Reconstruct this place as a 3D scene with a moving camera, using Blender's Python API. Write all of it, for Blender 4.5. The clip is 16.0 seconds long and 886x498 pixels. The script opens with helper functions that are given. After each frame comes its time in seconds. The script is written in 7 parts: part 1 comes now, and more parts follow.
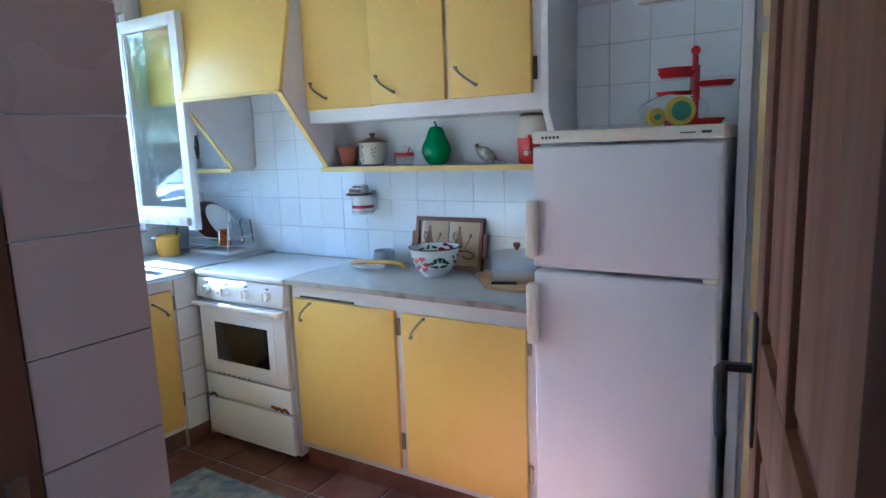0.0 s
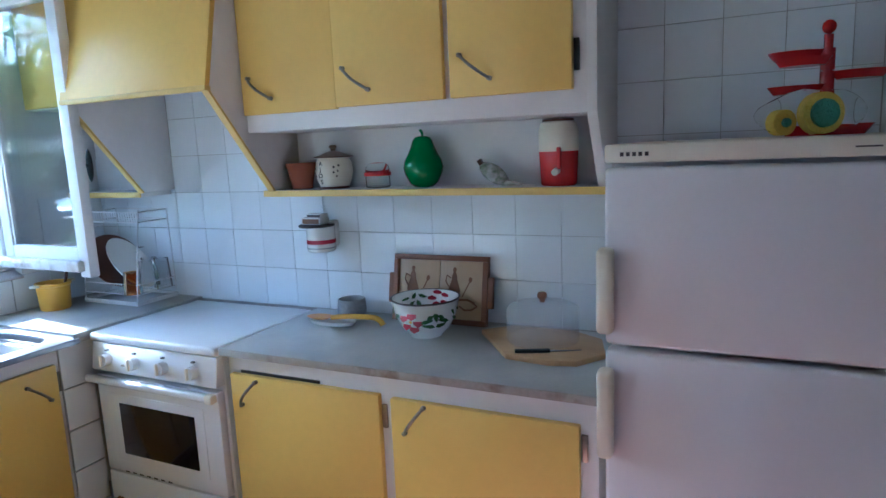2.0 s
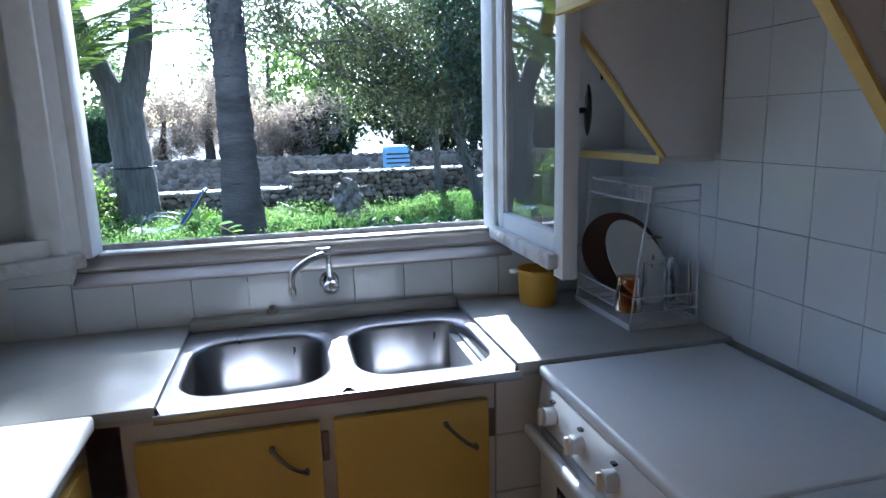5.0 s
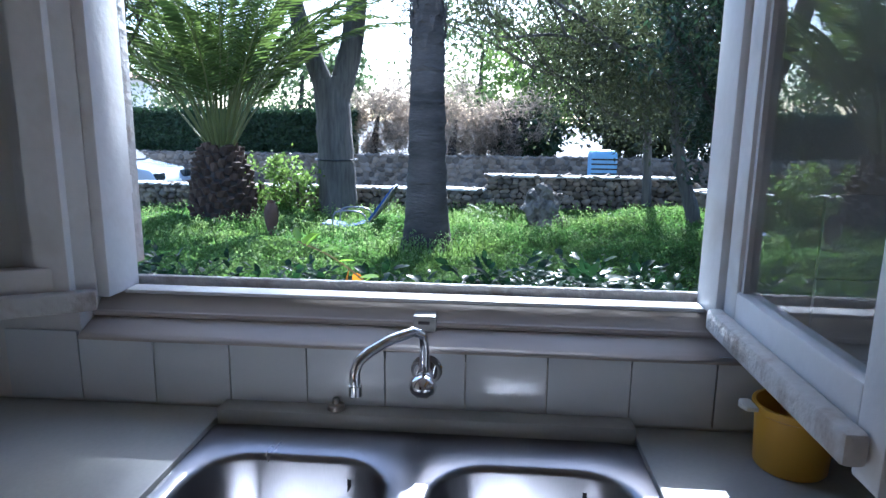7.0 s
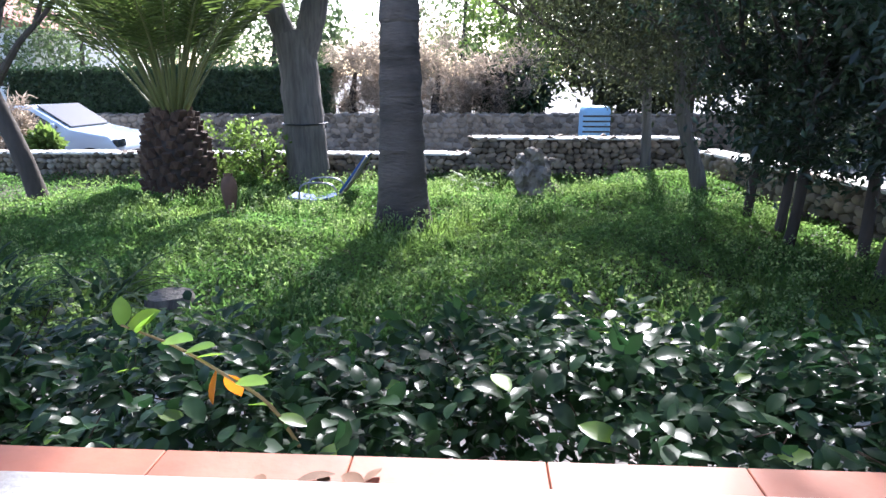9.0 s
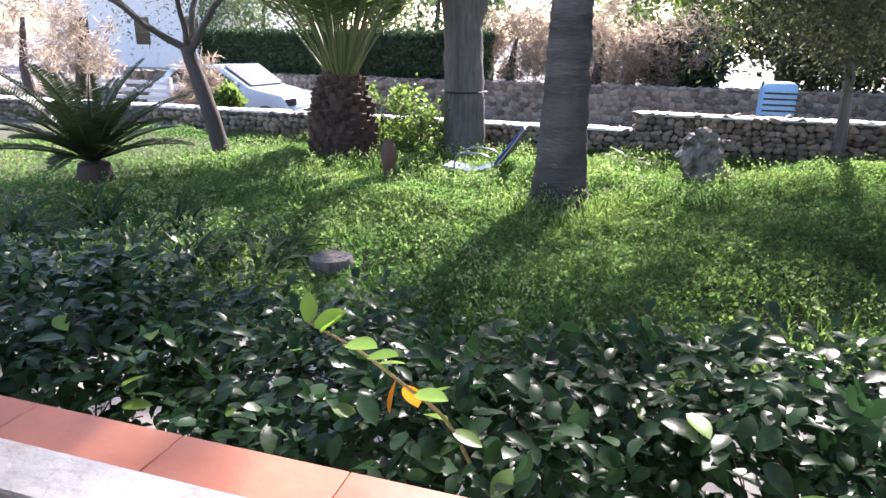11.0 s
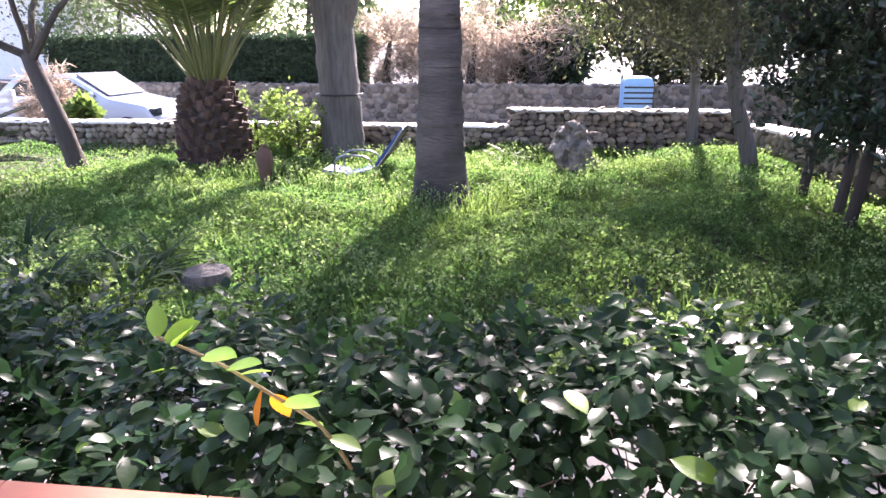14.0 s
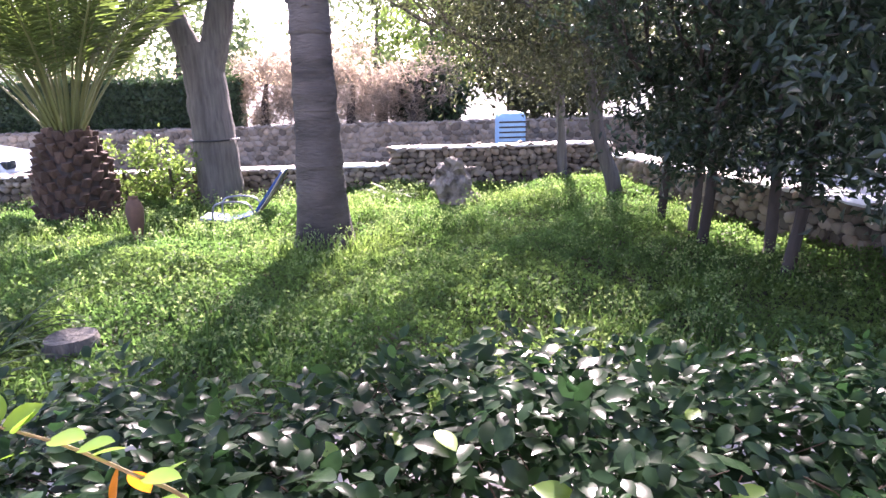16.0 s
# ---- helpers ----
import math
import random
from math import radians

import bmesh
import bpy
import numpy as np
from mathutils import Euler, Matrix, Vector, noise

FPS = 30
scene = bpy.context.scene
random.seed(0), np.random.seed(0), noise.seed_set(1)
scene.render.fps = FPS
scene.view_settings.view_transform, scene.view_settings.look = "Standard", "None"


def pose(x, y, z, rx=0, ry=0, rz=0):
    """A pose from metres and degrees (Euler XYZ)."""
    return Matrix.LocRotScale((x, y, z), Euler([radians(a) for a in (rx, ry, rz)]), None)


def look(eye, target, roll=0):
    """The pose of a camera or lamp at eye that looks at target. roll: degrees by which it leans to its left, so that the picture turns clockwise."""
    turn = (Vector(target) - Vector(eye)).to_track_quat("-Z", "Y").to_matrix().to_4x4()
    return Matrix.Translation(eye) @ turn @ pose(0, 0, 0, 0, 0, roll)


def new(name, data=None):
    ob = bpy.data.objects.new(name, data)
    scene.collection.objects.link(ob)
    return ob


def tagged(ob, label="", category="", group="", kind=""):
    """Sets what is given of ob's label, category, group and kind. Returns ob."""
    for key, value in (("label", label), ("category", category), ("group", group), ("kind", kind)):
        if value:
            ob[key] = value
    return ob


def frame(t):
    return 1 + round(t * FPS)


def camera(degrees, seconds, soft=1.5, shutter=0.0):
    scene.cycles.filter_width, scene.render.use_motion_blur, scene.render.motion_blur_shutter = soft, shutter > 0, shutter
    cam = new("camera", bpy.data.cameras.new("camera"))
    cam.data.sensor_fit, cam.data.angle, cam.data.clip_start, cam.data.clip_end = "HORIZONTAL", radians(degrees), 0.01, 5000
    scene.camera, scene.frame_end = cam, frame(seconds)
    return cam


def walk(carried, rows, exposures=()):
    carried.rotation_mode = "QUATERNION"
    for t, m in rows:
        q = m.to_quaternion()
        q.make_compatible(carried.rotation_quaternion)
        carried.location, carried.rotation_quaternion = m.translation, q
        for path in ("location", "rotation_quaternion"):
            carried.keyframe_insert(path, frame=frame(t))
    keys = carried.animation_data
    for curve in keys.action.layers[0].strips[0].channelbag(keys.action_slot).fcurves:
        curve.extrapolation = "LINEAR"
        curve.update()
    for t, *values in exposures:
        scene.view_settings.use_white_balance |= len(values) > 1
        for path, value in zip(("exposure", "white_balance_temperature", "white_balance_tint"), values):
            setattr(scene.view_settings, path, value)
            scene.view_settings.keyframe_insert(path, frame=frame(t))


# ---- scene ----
cam = camera(70.1, 16.0)
PATH = [
    (0, (2.702, -2.421, 1.439), (1.653, -0.75, 1.107), -2.1),
    (0.5, (2.56, -2.302, 1.448), (1.669, -0.541, 1.122), -2.7),
    (1, (2.418, -2.126, 1.438), (1.548, -0.351, 1.135), -1.9),
    (1.5, (2.273, -2.005, 1.458), (1.594, -0.149, 1.157), -1.4),
    (2, (2.16, -1.927, 1.473), (1.307, -0.146, 1.153), -2.5),
    (2.5, (2.094, -1.722, 1.458), (0.762, -0.258, 1.173), -2.8),
    (3, (2.005, -1.53, 1.435), (0.466, -0.279, 1.18), -2.8),
    (3.5, (1.839, -1.365, 1.432), (0.249, -0.171, 1.216), -2.2),
    (4, (1.687, -1.274, 1.435), (-0.005, -0.24, 1.172), -2.1),
    (4.2, (1.633, -1.231, 1.435), (-0.14, -0.364, 1.11), -2.6),
    (6.3, (0.913, -0.887, 1.452), (-1.051, -0.711, 1.114), 1.1),
    (6.5, (0.831, -0.87, 1.454), (-1.138, -0.778, 1.119), 1.0),
    (7, (0.653, -0.847, 1.439), (-1.304, -1.003, 1.057), 0.7),
    (7.5, (0.452, -0.882, 1.456), (-1.51, -1.016, 1.093), 1.3),
    (8, (0.275, -0.914, 1.489), (-1.697, -0.9, 1.157), 1.5),
    (8.5, (0.086, -0.875, 1.519), (-1.874, -0.83, 1.125), 1.0),
    (9, (-0.148, -0.824, 1.492), (-2.076, -0.94, 0.975), -0.2),
    (9.5, (-0.216, -0.819, 1.507), (-2.114, -0.995, 0.903), 0.1),
    (10, (-0.288, -0.893, 1.502), (-2.151, -1.248, 0.867), -0.8),
    (10.2, (-0.257, -0.901, 1.533), (-2.096, -1.343, 0.882), -1.1),
    (12.3, (-0.252, -0.987, 1.529), (-2.069, -1.57, 0.931), 2.0),
    (12.5, (-0.252, -0.979, 1.524), (-2.074, -1.542, 0.919), 2.2),
    (13, (-0.267, -0.962, 1.515), (-2.098, -1.456, 0.88), 1.8),
    (13.5, (-0.282, -0.942, 1.512), (-2.134, -1.361, 0.884), 0.2),
    (14, (-0.294, -0.901, 1.504), (-2.188, -1.111, 0.899), -0.1),
    (14.5, (-0.292, -0.879, 1.508), (-2.201, -0.958, 0.915), 0.0),
    (15, (-0.285, -0.857, 1.523), (-2.199, -0.8, 0.948), 0.3),
    (15.5, (-0.273, -0.851, 1.537), (-2.197, -0.729, 1.005), -0.7),
    (16, (-0.263, -0.842, 1.54), (-2.195, -0.715, 1.038), -1.4),
]
walk(cam, [(t, look(eye, target, roll)) for t, eye, target, roll in PATH],
     exposures=[(0.0, 4.3, 4300, 0), (1.5, 3.98, 4350, 1), (2.5, 3.62, 4500, 4), (3.2, 3.08, 4700, 5), (4.0, 2.62, 4850, 6), (6.5, 1.88, 4950, 11), (8.0, 1.68, 5250, 14), (9.0, 1.75, 5750, 19), (12.5, 2.15, 6300, 29), (16.0, 2.58, 6400, 40)])

# ---- light ----
SUN_ELEV, SUN_AZ = 36.0, 7.0
world = bpy.data.worlds.new("sky")
scene.world = world
world.use_nodes = True
wn = world.node_tree.nodes
sky = wn.new("ShaderNodeTexSky")
sky.sky_type = 'NISHITA'
sky.sun_disc = False
sky.sun_elevation = radians(SUN_ELEV)
sky.sun_rotation = radians(270 + SUN_AZ)
sky.dust_density = 1.5
wn["Background"].inputs[1].default_value = 0.135
world.node_tree.links.new(sky.outputs[0], wn["Background"].inputs[0])
sun = new("sun", bpy.data.lights.new("sun", 'SUN'))
sun.data.energy = 4.9
sun.data.angle = radians(0.6)
sun.data.color = (1.0, 0.94, 0.84)
sun.matrix_world = look((-20 * math.cos(radians(SUN_ELEV)) * math.cos(radians(SUN_AZ)), 20 * math.cos(radians(SUN_ELEV)) * math.sin(radians(SUN_AZ)), 20 * math.sin(radians(SUN_ELEV))), (0, 0, 0))

# ---- materials ----
def mat(name, col, rough=0.5, metal=0.0, var=0.12, scale=25.0, bump=0.1, col2=None, big=2.0, amount=0.5,
        rand=0.0, leaf=0.0, glass=0.0, coat=0.0, stretch=(1, 1, 1), depth=0.01, island=False, spec=0.5):
    m = bpy.data.materials.new(name)
    m.use_nodes = True
    t = m.node_tree
    n, L = t.nodes, t.links
    b = n["Principled BSDF"]
    geo = n.new("ShaderNodeNewGeometry")
    mp = n.new("ShaderNodeMapping")
    mp.inputs["Scale"].default_value = stretch
    L.new(geo.outputs["Position"], mp.inputs["Vector"])
    fine = n.new("ShaderNodeTexNoise")
    fine.inputs["Scale"].default_value = scale
    fine.inputs["Detail"].default_value = 5
    L.new(mp.outputs[0], fine.inputs["Vector"])
    wide = n.new("ShaderNodeTexNoise")
    wide.inputs["Scale"].default_value = big
    wide.inputs["Detail"].default_value = 3
    L.new(mp.outputs[0], wide.inputs["Vector"])
    c2 = col2 or tuple(c * (1 - var) for c in col)
    mix = n.new("ShaderNodeMix")
    mix.data_type = 'RGBA'
    mix.inputs["A"].default_value = (*[min(1, c * (1 + var * 0.5)) for c in col], 1)
    mix.inputs["B"].default_value = (*[c * (1 - var) for c in col], 1)
    L.new(fine.outputs["Fac"], mix.inputs["Factor"])
    ramp = n.new("ShaderNodeMapRange")
    ramp.inputs["From Min"].default_value = 0.62 - 0.3 * amount
    ramp.inputs["From Max"].default_value = 0.82 - 0.2 * amount
    L.new(wide.outputs["Fac"], ramp.inputs["Value"])
    mix2 = n.new("ShaderNodeMix")
    mix2.data_type = 'RGBA'
    L.new(ramp.outputs[0], mix2.inputs["Factor"])
    L.new(mix.outputs["Result"], mix2.inputs["A"])
    mix2.inputs["B"].default_value = (*c2, 1)
    out = mix2.outputs["Result"]
    if rand:
        hsv = n.new("ShaderNodeHueSaturation")
        r = n.new("ShaderNodeMapRange")
        r.inputs["To Min"].default_value = 1 - rand
        r.inputs["To Max"].default_value = 1 + rand
        if island:
            L.new(geo.outputs["Random Per Island"], r.inputs["Value"])
        else:
            oi = n.new("ShaderNodeObjectInfo")
            L.new(oi.outputs["Random"], r.inputs["Value"])
        L.new(r.outputs[0], hsv.inputs["Value"])
        L.new(out, hsv.inputs["Color"])
        out = hsv.outputs["Color"]
    L.new(out, b.inputs["Base Color"])
    rr = n.new("ShaderNodeMapRange")
    rr.inputs["To Min"].default_value = max(0.02, rough - 0.08)
    rr.inputs["To Max"].default_value = min(1, rough + 0.08)
    L.new(wide.outputs["Fac"], rr.inputs["Value"])
    L.new(rr.outputs[0], b.inputs["Roughness"])
    b.inputs["Metallic"].default_value = metal
    b.inputs["Specular IOR Level"].default_value = spec
    b.inputs["Coat Weight"].default_value = coat
    b.inputs["Transmission Weight"].default_value = glass
    if bump:
        bp = n.new("ShaderNodeBump")
        bp.inputs["Strength"].default_value = bump
        bp.inputs["Distance"].default_value = depth
        L.new(fine.outputs["Fac"], bp.inputs["Height"])
        L.new(bp.outputs[0], b.inputs["Normal"])
    if leaf:
        tr = n.new("ShaderNodeBsdfTranslucent")
        hs = n.new("ShaderNodeHueSaturation")
        hs.inputs["Value"].default_value = 2.1
        hs.inputs["Saturation"].default_value = 1.12
        L.new(out, hs.inputs["Color"])
        L.new(hs.outputs[0], tr.inputs["Color"])
        ms = n.new("ShaderNodeMixShader")
        ms.inputs[0].default_value = leaf
        L.new(b.outputs[0], ms.inputs[1])
        L.new(tr.outputs[0], ms.inputs[2])
        L.new(ms.outputs[0], n["Material Output"].inputs["Surface"])
    return m


WALL = mat("white_plaster", (0.78, 0.77, 0.74), 0.8, var=0.06, scale=60, bump=0.15, big=1.5, col2=(0.7, 0.68, 0.64), amount=0.3)
TILE = mat("glazed_white_tile", (0.74, 0.77, 0.79), 0.12, var=0.03, scale=8, bump=0.06, big=3, rand=0.03, depth=0.02)
# doorway reveal tile; the warm, dim light there is put into its colour
WARMTILE = mat("warm_lit_tile", (0.66, 0.47, 0.385), 0.25, var=0.05, scale=9, bump=0.06, big=3, rand=0.04, depth=0.02)
GROUT = mat("grout", (0.42, 0.41, 0.39), 0.9, var=0.25, scale=40)
YELLOW = mat("yellow_laminate", (0.76, 0.52, 0.11), 0.42, var=0.06, scale=40, bump=0.05, big=2.5, col2=(0.70, 0.46, 0.09), amount=0.3)
PALEYEL = mat("pale_yellow_paint", (0.72, 0.60, 0.27), 0.45, var=0.06, scale=30, bump=0.05, big=2)
YTRIM = mat("yellow_trim", (0.72, 0.52, 0.14), 0.45, var=0.15, scale=60)
WHITE = mat("white_cabinet_paint", (0.74, 0.73, 0.71), 0.45, var=0.05, scale=35, bump=0.08, big=3, col2=(0.66, 0.64, 0.60), amount=0.25)
ENAMEL = mat("white_enamel", (0.76, 0.78, 0.79), 0.18, var=0.03, scale=15, bump=0.03, big=3)
FRIDGEM = mat("fridge_white", (0.72, 0.70, 0.71), 0.32, var=0.03, scale=90, bump=0.06, big=2, depth=0.003)
CREAM = mat("cream_plastic", (0.74, 0.69, 0.56), 0.4, var=0.08, scale=30)
FORMICA = mat("grey_worktop", (0.41, 0.415, 0.385), 0.32, var=0.12, scale=120, bump=0.03, big=5, col2=(0.33, 0.33, 0.32), amount=0.4)
STEEL = mat("brushed_steel", (0.29, 0.29, 0.305), 0.31, 1.0, var=0.1, scale=60, bump=0.04, stretch=(1, 8, 1))
CHROME = mat("chrome", (0.75, 0.75, 0.76), 0.08, 1.0, var=0.05, scale=20, bump=0)
BRONZE = mat("aged_metal", (0.32, 0.29, 0.25), 0.38, 1.0, var=0.3, scale=80)
BLACK = mat("black_plastic", (0.02, 0.02, 0.02), 0.35, var=0.2, scale=40)
OVENGLASS = mat("dark_oven_glass", (0.012, 0.011, 0.01), 0.08, var=0.2, scale=10, bump=0)
RUST = mat("rust", (0.26, 0.10, 0.03), 0.9, var=0.5, scale=80, bump=0.5)
TERRA = mat("terracotta_floor", (0.165, 0.058, 0.042), 0.55, var=0.35, scale=18, bump=0.2, big=5, col2=(0.22, 0.115, 0.09), amount=0.5, rand=0.22)
REDTILE = mat("red_sill_tile", (0.36, 0.12, 0.065), 0.6, var=0.2, scale=25, bump=0.15, big=4, col2=(0.38, 0.17, 0.11), amount=0.5, rand=0.08)
WOOD = mat("dark_door_wood", (0.20, 0.085, 0.046), 0.55, var=0.45, scale=9, bump=0.12, stretch=(6, 6, 0.5), big=3, col2=(0.12, 0.048, 0.025), amount=0.5, spec=0.2)
PINE = mat("light_wood", (0.48, 0.30, 0.14), 0.5, var=0.25, scale=14, bump=0.06, stretch=(1, 6, 1))
TRAYWOOD = mat("tray_wood", (0.21, 0.085, 0.035), 0.45, var=0.3, scale=20, stretch=(1, 1, 5))
FRAME = mat("window_white_paint", (0.76, 0.76, 0.75), 0.4, var=0.07, scale=50, bump=0.12, big=6, col2=(0.60, 0.57, 0.52), amount=0.25)
APRON = mat("yellowed_old_paint", (0.52, 0.475, 0.43), 0.5, var=0.12, scale=30, bump=0.2, stretch=(1, 0.25, 1), big=5, col2=(0.40, 0.35, 0.30), amount=0.4)
OLDPAINT = mat("peeling_paint", (0.60, 0.585, 0.55), 0.6, var=0.12, scale=40, bump=0.5, big=16, col2=(0.33, 0.27, 0.21), amount=0.22, depth=0.02)
REDP = mat("red_plastic", (0.50, 0.018, 0.018), 0.25, var=0.1, scale=20, bump=0.02)
GREEN = mat("green_glaze", (0.008, 0.20, 0.045), 0.15, var=0.15, scale=10, bump=0.03)
CERAM = mat("cream_ceramic", (0.70, 0.64, 0.50), 0.3, var=0.08, scale=20, bump=0.03)
BROWN = mat("brown_glaze", (0.11, 0.040, 0.022), 0.3, var=0.2, scale=20)
POT = mat("terracotta_pot", (0.32, 0.10, 0.055), 0.8, var=0.2, scale=40)
GREYCUP = mat("grey_stoneware", (0.30, 0.31, 0.33), 0.45, var=0.35, scale=90, big=12, col2=(0.45, 0.46, 0.48), amount=0.5)
CHINA = mat("white_china", (0.80, 0.79, 0.76), 0.12, var=0.04, scale=15, bump=0)
PETAL = mat("painted_red_flower", (0.42, 0.03, 0.06), 0.2, var=0.4, scale=50, bump=0)
LEAFP = mat("painted_green_leaf", (0.05, 0.13, 0.045), 0.2, var=0.4, scale=50, bump=0)
YPLAST = mat("yellow_plastic", (0.74, 0.41, 0.04), 0.35, var=0.08, scale=20, bump=0.02)
ORANGE = mat("orange_plastic", (0.72, 0.30, 0.03), 0.35, var=0.1, scale=20, bump=0.02)
BLUEP = mat("blue_print", (0.05, 0.10, 0.32), 0.3, var=0.1)
SPONGE = mat("yellow_sponge", (0.75, 0.55, 0.08), 0.9, var=0.2, scale=200, bump=0.6)
SPONGEG = mat("green_scouring_pad", (0.10, 0.30, 0.20), 0.9, var=0.3, scale=200, bump=0.6)
ZINC = mat("dull_zinc", (0.42, 0.42, 0.41), 0.5, 0.2, var=0.15, scale=60)
WIRE = mat("white_wire", (0.74, 0.74, 0.74), 0.35, var=0.05, bump=0)
INK = mat("dark_print", (0.05, 0.04, 0.04), 0.5, var=0.1, bump=0)
SEPIA = mat("sepia_paint", (0.20, 0.085, 0.03), 0.5, var=0.3, scale=40, bump=0)
TRAYTILE = mat("beige_tray_tile", (0.46, 0.32, 0.18), 0.35, var=0.12, scale=25, bump=0.03)


def clear(name, col, rough=0.0, ior=1.45):
    m = bpy.data.materials.new(name)
    m.use_nodes = True
    b = m.node_tree.nodes["Principled BSDF"]
    b.inputs["Base Color"].default_value = (*col, 1)
    b.inputs["Roughness"].default_value = rough
    b.inputs["Transmission Weight"].default_value = 1.0
    b.inputs["IOR"].default_value = ior
    return m


PANE = clear("window_glass", (0.95, 0.97, 0.97), 0.0, 1.52)
CLEAR = clear("clear_plastic", (0.96, 0.97, 0.97), 0.03, 1.25)
HAZY = mat("hazy_clear_plastic", (0.72, 0.75, 0.80), 0.10, var=0.1, scale=30, bump=0)
HAZY.node_tree.nodes["Principled BSDF"].inputs["Alpha"].default_value = 0.13
FROST = clear("thin_plastic_bag", (0.95, 0.96, 0.95), 0.10, 1.012)

# ---- mesh helpers ----
def box(bm, x0, x1, y0, y1, z0, z1, bevel=0.0, seg=2):
    vs = [bm.verts.new((x, y, z)) for x in (x0, x1) for y in (y0, y1) for z in (z0, z1)]
    fs = [bm.faces.new([vs[i] for i in f]) for f in ((0, 1, 3, 2), (4, 6, 7, 5), (0, 4, 5, 1), (2, 3, 7, 6), (0, 2, 6, 4), (1, 5, 7, 3))]
    if bevel:
        es = list({e for f in fs for e in f.edges})
        bmesh.ops.bevel(bm, geom=es, offset=bevel, segments=seg, affect='EDGES', profile=0.5)
    return bm


def bx(*a, **k):
    return box(bmesh.new(), *a, **k)


def prism(outline, axis, a, b, bevel=0.0):
    """An outline of (u, v) drawn through from a to b along axis."""
    bm = bmesh.new()
    put = {"x": lambda u, v, w: (w, u, v), "y": lambda u, v, w: (u, w, v), "z": lambda u, v, w: (u, v, w)}[axis]
    lo = [bm.verts.new(put(u, v, a)) for u, v in outline]
    hi = [bm.verts.new(put(u, v, b)) for u, v in outline]
    n = len(outline)
    bm.faces.new(lo)
    bm.faces.new(hi[::-1])
    for i in range(n):
        bm.faces.new((lo[i], hi[i], hi[(i + 1) % n], lo[(i + 1) % n]))
    bmesh.ops.recalc_face_normals(bm, faces=bm.faces)
    if bevel:
        bmesh.ops.bevel(bm, geom=list(bm.edges), offset=bevel, segments=2, affect='EDGES', profile=0.5)
    return bm


def lathe(profile, seg=28, at=(0, 0, 0), sx=1.0, sy=1.0, bm=None):
    """Turns a profile of (radius, height) round the upright axis."""
    bm = bm or bmesh.new()
    rings = []
    for r, h in profile:
        if r < 1e-5:
            rings.append([bm.verts.new((at[0], at[1], at[2] + h))])
        else:
            rings.append([bm.verts.new((at[0] + sx * r * math.cos(6.28318531 * i / seg), at[1] + sy * r * math.sin(6.28318531 * i / seg), at[2] + h)) for i in range(seg)])
    for p, q in zip(rings, rings[1:]):
        for i in range(seg):
            j = (i + 1) % seg
            f = [p[i % len(p)], p[j % len(p)], q[j % len(q)], q[i % len(q)]]
            f = list(dict.fromkeys(f))
            if len(f) > 2:
                bm.faces.new(f)
    return bm


def tube(pts, r, seg=8, bm=None, taper=None, closed=False):
    """A round bar along points; taper: radius at the end."""
    bm = bm or bmesh.new()
    pts = [Vector(p) for p in pts]
    rings = []
    n = len(pts)
    side = None
    for i, p in enumerate(pts):
        d = (pts[min(i + 1, n - 1)] - pts[max(i - 1, 0)]).normalized()
        if side is None:
            side = d.orthogonal().normalized()
        side = (side - d * side.dot(d)).normalized()
        up = d.cross(side)
        rr = r if taper is None else r + (taper - r) * i / (n - 1)
        rings.append([bm.verts.new(p + rr * (math.cos(6.28318531 * k / seg) * side + math.sin(6.28318531 * k / seg) * up)) for k in range(seg)])
    for p, q in zip(rings, rings[1:]):
        for k in range(seg):
            bm.faces.new((p[k], p[(k + 1) % seg], q[(k + 1) % seg], q[k]))
    bm.faces.new(rings[0][::-1])
    bm.faces.new(rings[-1])
    return bm


def arc(a, b, bulge, n=8):
    """Points from a to b that bow out by the vector bulge."""
    a, b, bulge = Vector(a), Vector(b), Vector(bulge)
    return [a.lerp(b, i / n) + bulge * math.sin(math.pi * i / n) for i in range(n + 1)]


def ball(bm, c, rx, ry, rz, sub=2):
    m = Matrix.Translation(c) @ Matrix.Diagonal((rx, ry, rz, 1))
    bmesh.ops.create_icosphere(bm, subdivisions=sub, radius=1, matrix=m)
    return bm


def finish(bm, name, material, smooth=True):
    me = bpy.data.meshes.new(name)
    bm.to_mesh(me)
    bm.free()
    me.materials.append(material)
    if smooth:
        me.polygons.foreach_set("use_smooth", [True] * len(me.polygons))
        me.set_sharp_from_angle(angle=0.7)
    return me


def part(name, bm, material, parent, label=""):
    """One mesh under a thing or a part; bm is in world places."""
    base = Vector(parent.get("base", (0, 0, 0)))
    bm.transform(Matrix.Translation(-base))
    ob = new(name, finish(bm, name, material))
    ob.parent = parent
    ob["base"] = tuple(base)
    if label:
        ob["label"] = label
    return ob


def thing(name, at, label, category, group="", kind=""):
    ob = new(name)
    ob.location = at
    ob.empty_display_size = 0.1
    ob["base"] = tuple(at)
    return tagged(ob, label, category, group, kind)


def solid(name, bm, material, label, category, kind="", at=(0, 0, 0), group=""):
    """A thing of one mesh, built in world places with its origin at at."""
    bm.transform(Matrix.Translation(-Vector(at)))
    ob = new(name, finish(bm, name, material))
    ob.location = at
    ob["base"] = tuple(at)
    return tagged(ob, label, category, group, kind)


